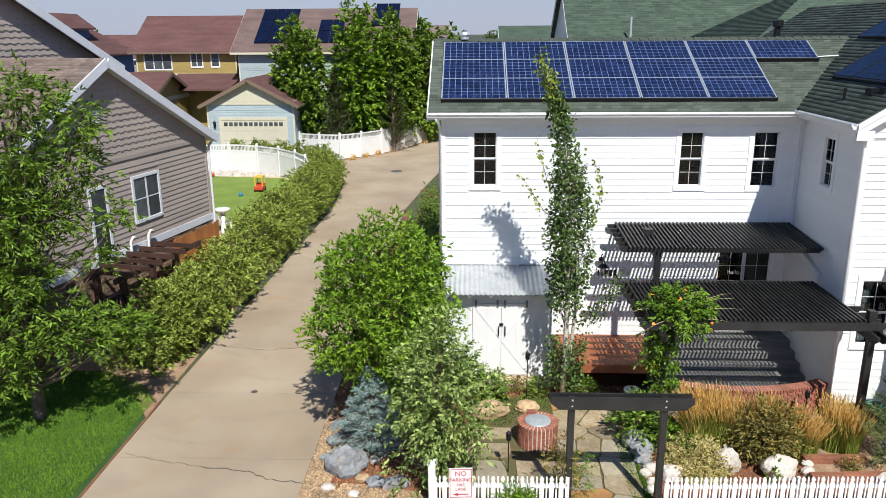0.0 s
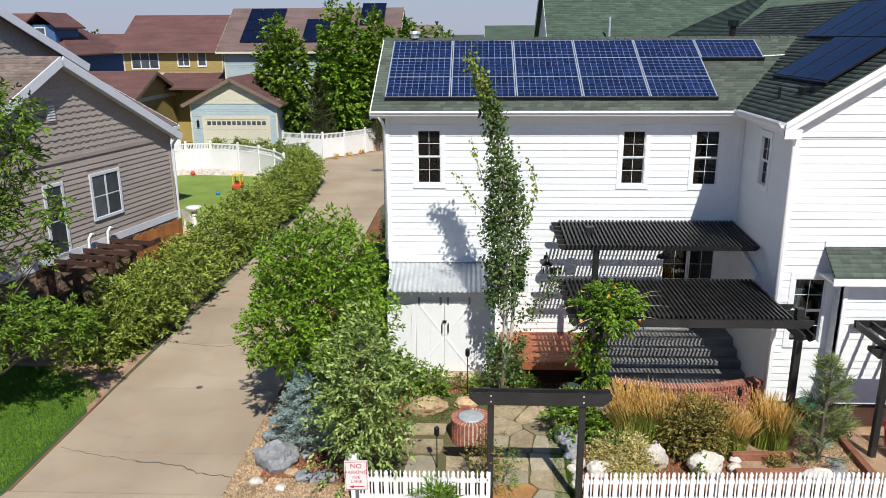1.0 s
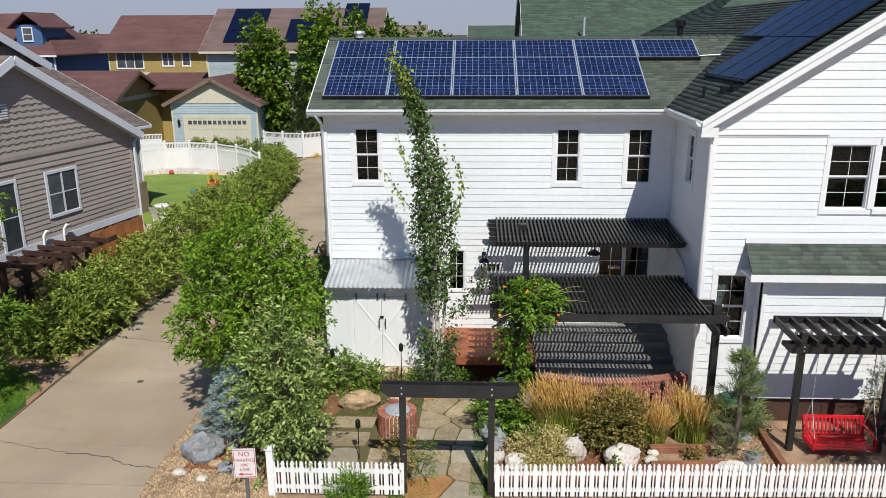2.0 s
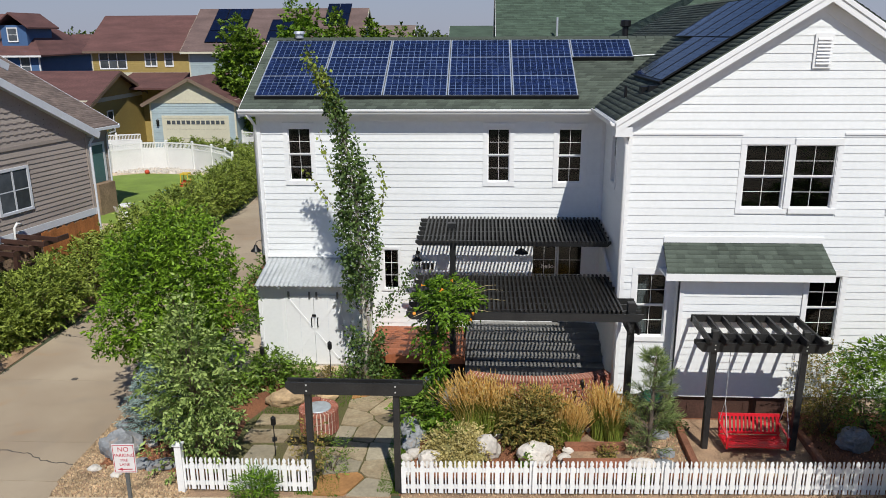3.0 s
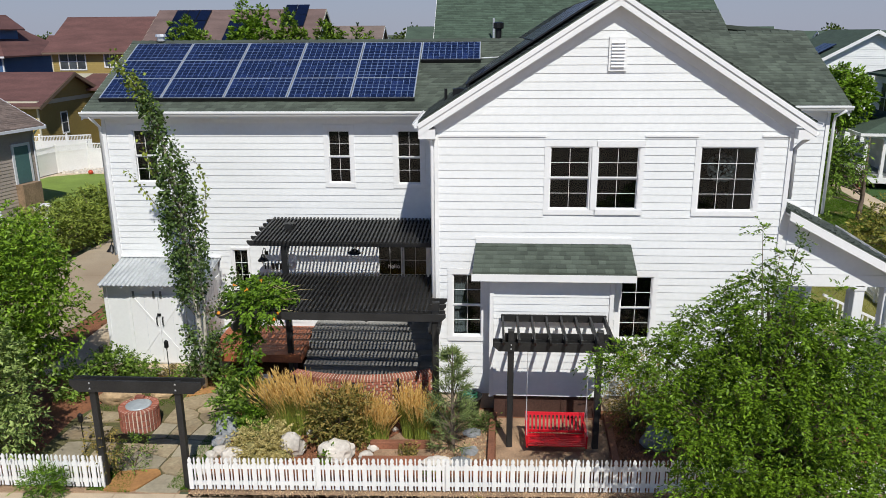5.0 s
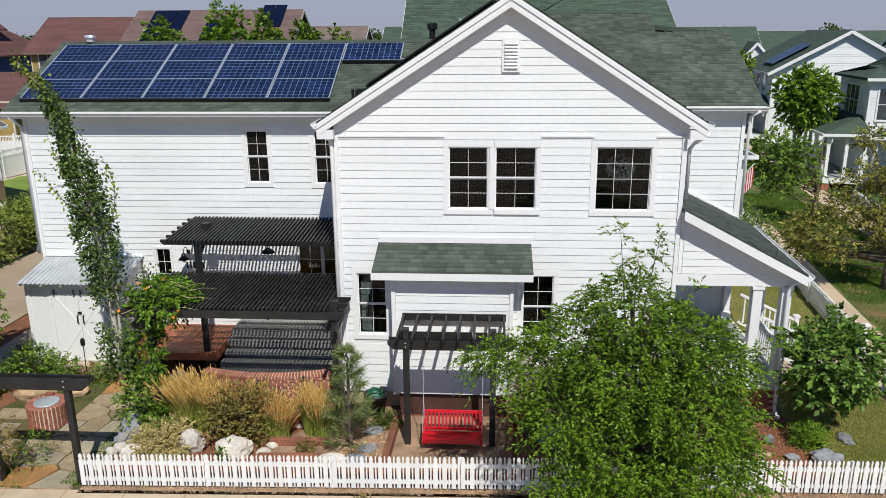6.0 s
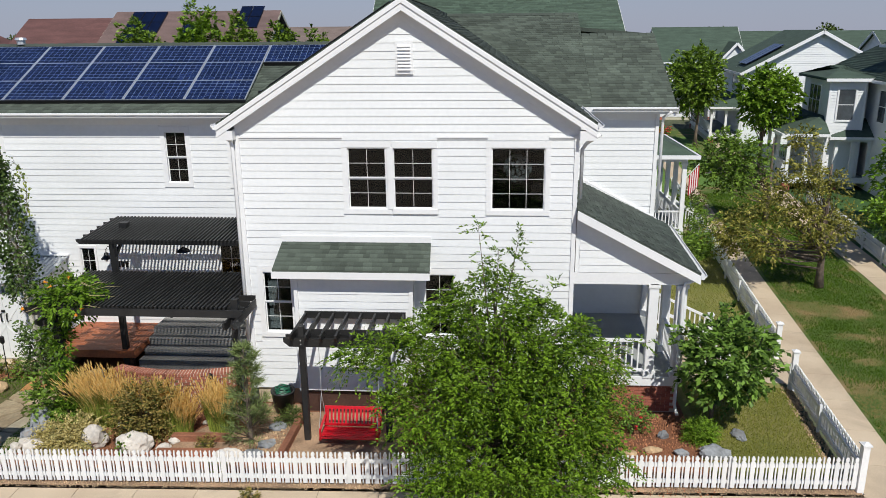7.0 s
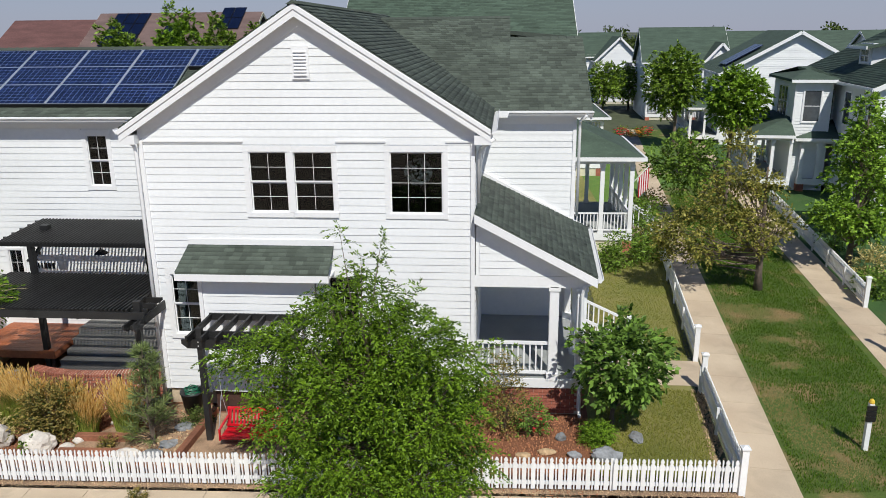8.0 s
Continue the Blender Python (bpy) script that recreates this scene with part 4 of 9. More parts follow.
for x in (EL, ER):
    rake(x, zE, XC, RID, G0 - 0.03, house, 0.27)
    rake(x, zE - 0.015, XC, RID - 0.015, G0 - 0.055, house, 0.10, 0.03, "rake_moulding")
    rake(x + (0.33 if x < 0 else -0.33), zE + 0.1, XC, RID - 0.11, -0.045, house, 0.24, 0.045, "frieze_rake", dz=-0.15)
    part("soffit", hexa(B(), [(x, G0, zE - 0.17), (XC, G0, RID - 0.17), (XC, 0, RID - 0.17), (x, 0, zE - 0.17)], [(x, G0, zE - 0.13), (XC, G0, RID - 0.13), (XC, 0, RID - 0.13), (x, 0, zE - 0.13)]), M["trim"], house)
    s = 1 if x < 0 else -1
    part("eave_return", box(B(), min(x, x + s * 0.36), G0 - 0.02, zE - 0.36, max(x, x + s * 0.36), 0.0, zE - 0.16), M["trim"], house)
rake(PL0[0], PL0[1], PL1[0], PL1[1], -0.35, house, 0.20)
part("soffit", hexa(B(), [(PL1[0], -0.32, PL1[1] - .14), (PL0[0], -0.32, PL0[1] - .14), (PL0[0], 0, PL0[1] - .14), (PL1[0], 0, PL1[1] - .14)], [(PL1[0], -0.32, PL1[1] - .11), (PL0[0], -0.32, PL0[1] - .11), (PL0[0], 0, PL0[1] - .11), (PL1[0], 0, PL1[1] - .11)]), M["trim"], house)
part("step_flashing", hexa(B(), [(3.25, 4.30, 5.00), (5.95, 4.30, 3.58), (5.95, 4.40, 3.58), (3.25, 4.40, 5.00)], [(3.25, 4.30, 5.16), (5.95, 4.30, 3.74), (5.95, 4.40, 3.74), (3.25, 4.40, 5.16)]), M["trim"], house)


def gutter(a, b, parent, out):
    """An ogee gutter: a channel with a stepped face; out: the way it faces."""
    a, b, o = Vector(a), Vector(b), Vector(out)
    prof = [(0.0, 0.0), (0.07, 0.0), (0.085, 0.04), (0.12, 0.075), (0.12, 0.115), (0.105, 0.115), (0.10, 0.08), (0.0, 0.05)]
    bm = B()
    ra_, rb_ = [[bm.verts.new(p + o * u + Vector((0, 0, v - 0.115))) for u, v in prof] for p in (a, b)]
    n = len(prof)
    for i in range(n):
        bm.faces.new((ra_[i], ra_[(i + 1) % n], rb_[(i + 1) % n], rb_[i]))
    bm.faces.new(ra_[::-1]), bm.faces.new(rb_)
    return part("gutter", bm, M["trim"], parent)


gutter((-13.80, 2.68, 6.84), (-4.75, 2.68, 6.84), house, (0, -1, 0))
part("fascia", box(B(), -13.78, 2.68, 6.66, -4.5, 2.71, 6.84), M["trim"], house)
part("soffit", box(B(), -13.78, 2.70, 6.66, -4.45, 3.06, 6.69), M["trim"], house)
gutter((-4.76, 2.6, zE - .02), (-4.76, G0, zE - .02), house, (-1, 0, 0))
part("fascia", box(B(), -4.77, G0, zE - .20, -4.74, 2.7, zE - .02), M["trim"], house)
part("soffit", box(B(), -4.75, 0, zE - .20, -4.42, 3.06, zE - .17), M["trim"], house)
gutter((3.62, G0, zE - .02), (3.62, 4.1, zE - .02), house, (1, 0, 0))
gutter((4.0, 4.08, 6.84), (6.26, 4.08, 6.84), house, (0, -1, 0))
part("fascia", box(B(), 3.65, 4.08, 6.66, 6.24, 4.11, 6.84), M["trim"], house)
part("soffit", box(B(), 3.3, 4.10, 6.66, 6.24, 4.40, 6.69), M["trim"], house)
part("rake_board", hexa(B(), [(6.18, 4.1, 6.58), (6.22, 4.1, 6.58), (6.22, 7.85, 8.44), (6.18, 7.85, 8.44)], [(6.18, 4.1, 6.728), (6.22, 4.1, 6.728), (6.22, 7.85, 8.588), (6.18, 7.85, 8.588)]), M["trim"], house)
part("rake_board", hexa(B(), [(-13.82, 2.7, 6.62), (-13.78, 2.7, 6.62), (-13.78, 6.1, 8.32), (-13.82, 6.1, 8.32)], [(-13.82, 2.7, 6.82), (-13.78, 2.7, 6.82), (-13.78, 6.1, 8.52), (-13.82, 6.1, 8.52)]), M["trim"], house)
gutter((PL0[0] + 0.01, -0.34, PL0[1]), (PL0[0] + 0.23, PH, PL0[1]), house, (1, 0, 0))
for pts in ([(-13.60, 2.66, 6.72), (-13.52, 2.80, 6.55), (-13.50, 2.99, 6.40), (-13.50, 2.99, 2.9)], [(-4.70, -0.20, 6.66), (-4.50, -0.10, 6.50), (-4.47, -0.10, 6.3), (-4.47, -0.10, 0.3)],
            [(3.68, -0.20, 6.66), (3.40, -0.10, 6.46), (3.33, 0.05, 6.3), (3.33, 0.05, 5.2)], [(6.08, 4.0, 6.72), (5.93, 4.25, 6.55), (5.93, 4.30, 6.35), (5.93, 4.30, 3.9)],
            [(6.08, -0.20, 3.46), (5.75, -0.14, 3.30), (5.72, -0.10, 3.1), (5.72, -0.10, 0.25), (5.74, -0.35, 0.12)]):
    part("downpipe", tube(B(), pts, 0.042, 8), M["trim"], house, "", smooth=True)
part("gable_vent", box(B(), -0.74, -0.06, 7.94, -0.36, -0.03, 8.64), M["trim"], house, "white louvred gable vent")
for k in range(8):
    z = 8.02 + k * 0.07
    part("louvre", hexa(B(), [(-0.69, -0.10, z), (-0.41, -0.10, z), (-0.41, -0.055, z + .045), (-0.69, -0.055, z + .045)], [(-0.69, -0.10, z + .010), (-0.41, -0.10, z + .010), (-0.41, -0.055, z + .055), (-0.69, -0.055, z + .055)]), M["trim"], house)
# vent pipes and small roof fittings
def pipe(name, x, y, z, h, r, material, parent=house):
    part(name, lathe(B(), [(r * 2.2, 0), (r * 1.2, 0.06), (r, 0.07), (r, h), (r * 0.8, h)], 10, (x, y, z)), material, parent, smooth=False)


pipe("vent_pipe", -4.25, 1.55, 7.16, 0.32, 0.035, M["blackmetal"])
part("roof_vent", box(B(), -4.05, 0.75, 7.36, -3.80, 1.05, 7.52), M["blackmetal"], house, "black attic vent")
part("roof_vent", box(B(), -3.95, 0.42, 7.40, -3.72, 0.66, 7.56), M["blackmetal"], house)
part("roof_vent", box(B(), 1.58, 5.6, 7.60, 1.86, 5.85, 7.78), M["blackmetal"], house)
part("roof_vent", lathe(B(), [(0.12, 0), (0.12, 0.12), (0.17, 0.13), (0.14, 0.2)], 10, (-12.9, 6.05, 8.56)), M["alu"], house)

# porch
part("porch_floor", box(B(), 3.26, 0.02, 0.72, 5.82, 4.36, 0.90), M["greyfloor"], house, "grey painted porch floor")
part("porch_band", box(B(), 3.26, -0.03, 0.70, 5.86, 0.02, 0.92), M["trim"], house)
part("porch_band", box(B(), 5.82, 0.02, 0.70, 5.87, 4.36, 0.92), M["trim"], house)
part("porch_beam", box(B(), 3.25, -0.02, 3.22, 5.86, 0.16, 3.49), M["trim"], house)
part("porch_beam", box(B(), 5.66, 0.16, 3.22, 5.86, 4.36, 3.49), M["trim"], house)
part("porch_ceiling", box(B(), 3.26, 0.17, 3.40, 5.65, 4.36, 3.44), M["trim"], house)
wall("porch_gable", FRONT, 3.27, 5.80, 3.50, 3.55, (), lambda u: max(3.52, 5.04 - (u - 3.25) * 0.53 - 0.13), "siding between porch beam and porch roof")
part("porch_back", box(B(), 3.26, 4.28, 0.9, 5.85, 4.39, 3.4), M["siding"], house)
part("meter_box", box(B(), 3.75, 4.22, 2.32, 3.95, 4.28, 2.45), M["blackmetal"], house, "small dark wall box on the porch")
for x0, x1, y0, y1 in ((4.98, 5.20, -0.02, 0.20), (5.62, 5.84, -0.02, 0.20), (5.64, 5.84, 1.55, 1.75), (5.64, 5.84, 4.10, 4.30)):
    part("porch_column", box(B(), x0, y0, 0.9, x1, y1, 3.25), M["trim"], house, bevel=0.012)
    part("column_base", box(B(), x0 - .03, y0 - .03, 0.9, x1 + .03, y1 + .03, 1.08), M["trim"], house)
    part("column_cap", box(B(), x0 - .025, y0 - .025, 3.14, x1 + .025, y1 + .025, 3.22), M["trim"], house)


def railing(a, b, z_lo, z_hi, parent, gap=0.13, slope=0.0, name="railing"):
    """Top and bottom rails with square balusters between two points."""
    a, b = Vector(a), Vector(b)
    L = (b - a).length
    up = lambda t, z: Vector((a.x + (b.x - a.x) * t, a.y + (b.y - a.y) * t, z + slope * t))
    part("rail_top", beam(B(), up(0, z_hi), up(1, z_hi), 0.09, 0.06), M["trim"], parent)
    part("rail_bottom", beam(B(), up(0, z_lo), up(1, z_lo), 0.05, 0.07), M["trim"], parent)
    n = max(2, int(L / gap))
    for k in range(1, n):
        t = k / n
        part("baluster", beam(B(), up(t, z_lo + .03), up(t, z_hi - .03), 0.036, 0.036, (1, 0, 0)), M["trim"], parent)


rail_front = thing("porch_railing", "white wooden porch railing with square balusters", "railing")
railing((3.30, 0.10, 0), (4.98, 0.10, 0), 1.05, 1.80, rail_front)
rail_front2 = thing("porch_railing", "white wooden porch railing with square balusters", "railing")
railing((5.74, 0.22, 0), (5.74, 1.55, 0), 1.05, 1.80, rail_front2)
pb = part("porch_brick_base", box(B(), 3.28, 0.04, -0.1, 5.80, 4.3, 0.70), M["mortar"], house, "dark red brick base of the porch")
for row in range(9):
    z = 0.02 + row * 0.076
    for k in range(12):
        x = 3.28 + (0.105 if row % 2 else 0) + k * 0.215
        if x + 0.2 < 5.80:
            part("brick", box(B(), x, 0.018, z, x + 0.205, 0.039, z + 0.066), M["darkbrick"], pb)
    for k in range(6):
        y = 0.06 + (0.105 if row % 2 else 0) + k * 0.215
        part("brick", box(B(), 5.801, y, z, 5.822, y + 0.205, z + 0.066), M["darkbrick"], pb)
# porch steps to the right, with sloping rails
steps = thing("porch_steps", "concrete porch steps with white sloping railings", "steps")
for k in range(4):
    part("tread", box(B(), 5.88 + 0.30 * k, 1.75, -0.1, 6.20 + 0.30 * k, 3.35, 0.74 - 0.18 * k), M["walkway"], steps)
for y in (1.70, 3.40):
    railing((5.86, y, 0), (7.40, y, 0), 1.05, 1.85, steps, 0.13, -0.72)
    part("newel", box(B(), 7.36, y - .06, 0, 7.48, y + .06, 1.22), M["trim"], steps)
    part("newel_cap", box(B(), 7.34, y - .08, 1.22, 7.50, y + .08, 1.27), M["trim"], steps)
slab("gate_path", [(7.1, 1.75), (9.2, 1.75), (9.35, 3.3), (7.1, 3.35)], 0.0, M["walkway"], "short concrete path to the gate", "path")

# ---------------------------------------------------------------- solar panels
def panel_meshes(w, h, cols, rows, cellmat, sheetmat, barmat, edge=0.022, thin=0.007):
    """Side bars, end bars, backsheet and cells of one panel."""
    side, end = box(B(), 0, 0, 0, edge, h, .04), box(B(), edge, 0, 0, w - edge, thin, .037)
    sh = box(B(), edge, thin, 0.008, w - edge, h - thin, 0.030)
    q = []
    cw, ch, g = (w - 2 * edge - .012) / cols, (h - 2 * thin - .006) / rows, 0.0052
    for i in range(cols):
        for j in range(rows):
            x, y = edge + .006 + i * cw, thin + .003 + j * ch
            q.append([(x + g, y + g, .0335), (x + cw - g, y + g, .0335), (x + cw - g, y + ch - g, .0335), (x + g, y + ch - g, .0335)])
    return mesh_of("side_bar", side, barmat), mesh_of("end_bar", end, barmat), mesh_of("backsheet", sh, sheetmat), quads_mesh("cell_grid", np.array(q), cellmat), w - edge, h - thin


def solar_panel(m, meshes, label, group):
    p = thing("solar_panel", label, "solar panel", m, group)
    for k in (0, 1):
        part("side_bar", meshes[0], None, p, m=pose(k * meshes[4], 0, 0))
        part("end_bar", meshes[1], None, p, m=pose(0, k * meshes[5], 0))
    part("backsheet", meshes[2], None, p)
    c = part("cell_grid", meshes[3], None, p, "dark blue silicon cells")
    c["kind"] = "stuff"
    return p


blue = panel_meshes(1.648, 0.985, 10, 6, M["cell"], M["sheet"], M["alu"])
dark = panel_meshes(0.985, 1.648, 6, 10, M["cell_dark"], M["cell_dark"], M["blackmetal"])
A = 26.565
ca, sa = math.cos(radians(A)), math.sin(radians(A))
pat = lambda x, s: pose(x, 3.13 + s * ca, 6.85 + (3.13 - 2.70) * 0.5 + s * sa, A) @ pose(0, 0, 0.07)
for i in range(5):
    for j in range(3):
        solar_panel(pat(-13.47 + 1.668 * i, 0.997 * j), blue, "dark blue framed solar panel on the wing roof", "solar panels on the wing roof")
solar_panel(pat(-13.47 + 1.668 * 5, 0.997 * 2), blue, "dark blue framed solar panel on the wing roof", "solar panels on the wing roof")
skirt = thing("panel_skirt", "black skirting under the lower edge of the solar panels", "skirting", pat(-13.47, 0))
part("skirt_bar", box(B(), 0, -0.06, -0.08, 8.33, -0.004, 0.03), M["blackmetal"], skirt)
skirt2 = thing("panel_skirt", "black skirting under the lower edge of the solar panels", "skirting", pat(-13.47 + 1.668 * 5, 0.997 * 2))
part("skirt_bar", box(B(), 0.02, -0.06, -0.08, 1.66, -0.004, 0.03), M["blackmetal"], skirt2)
part("conduit", tube(B(), [(-3.46, 5.02, 8.06), (-2.7, 5.02, 8.10)], 0.018, 6), M["alu"], house)
c2, s2 = 1 / math.hypot(1, SL), SL / math.hypot(1, SL)
gm = lambda y, s: Matrix(((0, c2, -s2, EL + s * c2), (-1, 0, 0, y), (0, s2, c2, zE + s * s2), (0, 0, 0, 1))) @ pose(0, 0, 0.07)
for i in range(3):
    solar_panel(gm(1.42 + 1.0 * i, 1.30), dark, "near-black solar panel on the gable roof", "solar panels on the gable roof")
for i in range(5):
    solar_panel(gm(1.42 + 1.0 * i, 2.97), dark, "near-black solar panel on the gable roof", "solar panels on the gable roof")
skirt3 = thing("panel_skirt", "black skirting under the lower edge of the solar panels", "skirting", gm(3.42, 1.30))
part("skirt_bar", box(B(), 0, -0.06, -0.08, 3.0, -0.004, 0.03), M["blackmetal"], skirt3)

# ---------------------------------------------------------------- shed
shed = thing("shed", "white lean-to garden shed with a corrugated metal roof", "shed")
SX0, SX1, SY = -13.40, -10.66, 1.88
part("front_wall", box(B(), SX0, SY, 0.14, SX1, SY + 0.08, 2.40), M["siding"], shed)
part("side_wall", hexa(B(), [(SX0, SY + .08, 0.14), (SX0 + .08, SY + .08, 0.14), (SX0 + .08, 3.02, 0.14), (SX0, 3.02, 0.14)], [(SX0, SY + .08, 2.42), (SX0 + .08, SY + .08, 2.42), (SX0 + .08, 3.02, 2.74), (SX0, 3.02, 2.74)]), M["siding"], shed)
part("side_wall", hexa(B(), [(SX1 - .08, SY + .08, 0.14), (SX1, SY + .08, 0.14), (SX1, 3.02, 0.14), (SX1 - .08, 3.02, 0.14)], [(SX1 - .08, SY + .08, 2.42), (SX1, SY + .08, 2.42), (SX1, 3.02, 2.74), (SX1 - .08, 3.02, 2.74)]), M["siding"], shed)
for k in range(8):
    y = SY + 0.03 + k * 0.142
    part("board", box(B(), SX1 + .001, y, 0.16, SX1 + .02, y + .132, 2.36), M["siding"], shed)
for x in (SX0, -12.78, -11.10, SX1 - .09):
    part("batten", box(B(), x, SY - .022, 0.15, x + .09, SY, 2.38), M["trim"], shed)
for side, (a, b) in (("l", (-12.66, -11.935)), ("r", (-11.925, -11.20))):
    d = part("door", box(B(), a, SY - .045, 0.20, b, SY - .005, 2.14), M["trim"], shed, "white plank shed door")
    far_x, mid_x = (a + .06, b - .03) if side == "l" else (b - .06, a + .03)
    for z_far, z_mid in ((2.06, 1.22), (.28, 1.12)):
        part("brace", beam(B(), (far_x, SY - .052, z_far), (mid_x, SY - .050, z_mid), 0.045, 0.014, (0, 1, 0)), M["trim"], d)
    part("board_joint", box(B(), (a + b) / 2 - .003, SY - .0470, 0.22, (a + b) / 2 + .003, SY - .044, 2.1), M["greywhite"], d)
    hx = b - .06 if side == "l" else a + .09
    part("door_handle", tube(B(), [(hx, SY - .05, 1.28), (hx, SY - .10, 1.31), (hx, SY - .10, 1.50), (hx, SY - .05, 1.53)], 0.016, 6), M["blackmetal"], d, "black iron pull handle")
    for x in (a + .06, b - .12):
        part("hanger", box(B(), x, SY - .07, 2.05, x + .05, SY - .045, 2.24), M["greymetal"], d, "dark door hanger")
part("padlock", box(B(), -11.98, SY - .08, 1.56, -11.88, SY - .05, 1.62), M["blackmetal"], shed)
q = []
n = 150
z_of = lambda y: 2.50 + (y - 1.50) * 0.205
for k in range(n):
    xa, xb = -13.36 + 2.78 * k / n, -13.36 + 2.78 * (k + 1) / n
    wa, wb_ = .012 * math.sin(k * .94), .012 * math.sin((k + 1) * .94)
    q.append([(xa, 1.50, z_of(1.5) + wa), (xb, 1.50, z_of(1.5) + wb_), (xb, 3.03, z_of(3.03) + wb_), (xa, 3.03, z_of(3.03) + wa)])
    q.append([(xa, 3.03, z_of(3.03) + wa - .012), (xb, 3.03, z_of(3.03) + wb_ - .012), (xb, 1.50, z_of(1.5) + wb_ - .012), (xa, 1.50, z_of(1.5) + wa - .012)])
part("roof_sheet", quads_mesh("roof_sheet", np.array(q), M["zinc"]), None, shed, "pale corrugated steel roof sheet")
part("ridge_flashing", box(B(), -13.38, 2.98, 2.83, -10.56, 3.05, 2.87), M["trim"], shed)
for x in (-13.3, -12.75, -12.2, -11.65, -11.1, -10.68):
    part("rafter", beam(B(), (x, 1.54, 2.45), (x, 2.96, 2.735), 0.05, 0.08), M["trim"], shed)


# ---------------------------------------------------------------- lamps on the wall, numerals
def barn_lamp(name, m, label):
    """A gooseneck barn lamp: wall plate, curved arm, flared shade; faces -y."""
    l = thing(name, label, "wall lamp", m)
    part("wall_plate", box(B(), -.05, -.02, -.05, .05, 0, .05), M["blackmetal"], l)
    part("arm", tube(B(), [(0, -.02, 0), (0, -.10, .14), (0, -.22, .20), (0, -.33, .14), (0, -.35, .04)], 0.013, 7), M["blackmetal"], l, smooth=True)
    part("shade", lathe(B(), [(.15, -.12), (.14, -.10), (.07, -.03), (.045, .05), (.02, .06)], 16, (0, -.35, 0)), M["blackmetal"], l, "black flared metal shade", smooth=True)
    part("bulb", lathe(B(), [(.01, -.21), (.035, -.18), (.04, -.15), (.03, -.10)], 10, (0, -.35, 0)), M["alu"], l)
    return l


barn_lamp("wall_lamp", pose(-9.28, 3.03, 2.98), "black gooseneck barn lamp on white siding")
barn_lamp("wall_lamp", pose(-13.50, 3.45, 2.98, 0, 0, -90), "black gooseneck barn lamp on white siding")
ceil = thing("pergola_lamp", "dark bowl lamp hung under the pergola", "lamp", pose(-6.58, 1.55, 3.42))
part("shade", lathe(B(), [(.17, 0), (.16, .03), (.06, .10), (.02, .12)], 14), M["blackmetal"], ceil)
part("rod", lathe(B(), [(.012, .12), (.012, .30)], 6), M["blackmetal"], ceil)
num = thing("house_number_plate", "row of black upright bars on white siding", "number", pose(-9.35, 3.02, 2.52))
for k, x in enumerate((0.0, 0.10, 0.19, 0.30, 0.42)):
    part("bar", box(B(), x, -.02, 0, x + (.03 if k < 2 else .075), 0, .17), M["blackmetal"], num)
txt = bpy.data.curves.new("greeting", "FONT")
txt.body, txt.size, txt.extrude = "hello", 0.17, 0.001
greet = new("window_decal", txt)
greet.matrix_basis = pose(-5.95, 3.085, 2.56, 90)
txt.materials.append(M["signwhite"])
tagged(greet, "white handwritten greeting lettered on the glass door", "decal", kind="thing")

# ---------------------------------------------------------------- deck, landing and steps
deck = thing("deck", "red-stained wooden deck platform beside the house", "deck")
for k in range(14):
    y = 1.12 + k * 0.138
    part("deck_board", box(B(), -10.42, y, 0.80, -8.02, y + 0.132, 0.835), M["redwood"], deck)
part("fascia", box(B(), -10.42, 1.07, 0.62, -8.02, 1.115, 0.83), M["redwood"], deck)
part("fascia", box(B(), -10.46, 1.07, 0.62, -10.42, 3.0, 0.83), M["redwood"], deck)
part("fascia", box(B(), -8.02, 1.07, 0.62, -7.97, 2.25, 0.83), M["redwood"], deck)
for x in (-10.3, -8.2):
    for y in (1.2, 2.8):
        part("post", box(B(), x, y, 0, x + .09, y + .09, 0.8), M["darkwood"], deck)
stair = thing("deck_stairs", "dark grey painted wooden landing and wide steps", "stairs")
for k in range(6):
    part("landing_board", box(B(), -7.96, 2.25 + k * .135, 0.985, -4.43, 2.25 + k * .135 + .129, 1.02), M["greydeck"], stair)
part("riser", box(B(), -7.96, 2.262, 0.02, -4.43, 2.29, 0.985), M["greydeck"], stair)
for k in range(4):
    z, y = 0.85 - .17 * k, 2.25 - .35 * (k + 1)
    for b in range(3):
        part("tread_board", box(B(), -7.96, y + b * .117, z - .035, -4.43, y + b * .117 + .111, z), M["greydeck"], stair)
    part("riser", box(B(), -7.96, y + .012, 0.02, -4.43, y + .035, z - .035), M["greydeck"], stair)
patio = slab("patio", [(-8.3, -0.25), (-4.45, -0.25), (-4.43, 0.9), (-8.9, 0.95)], 0.17, M["greydeck"], "dark slate patio below the steps", "patio")


# ---------------------------------------------------------------- pergolas
def shaped_beam(a, b, w, h, cut=0.10):
    """A timber with its lower ends cut away aslant. a, b: ends of its lower line, at one height."""
    a, b = Vector(a), Vector(b)
    d = (b - a).normalized()
    s = Vector((-d.y, d.x, 0)) * (w / 2)
    up = Vector((0, 0, h))
    prof = [a + d * cut, b - d * cut, b + Vector((0, 0, h * .55)), b + up, a + up, a + Vector((0, 0, h * .55))]
    bm = B()
    l, r = [bm.verts.new(p + s) for p in prof], [bm.verts.new(p - s) for p in prof]
    bm.faces.new(l), bm.faces.new(r[::-1])
    n = len(prof)
    for i in range(n):
        bm.faces.new((l[i], r[i], r[(i + 1) % n], l[(i + 1) % n]))
    return bm


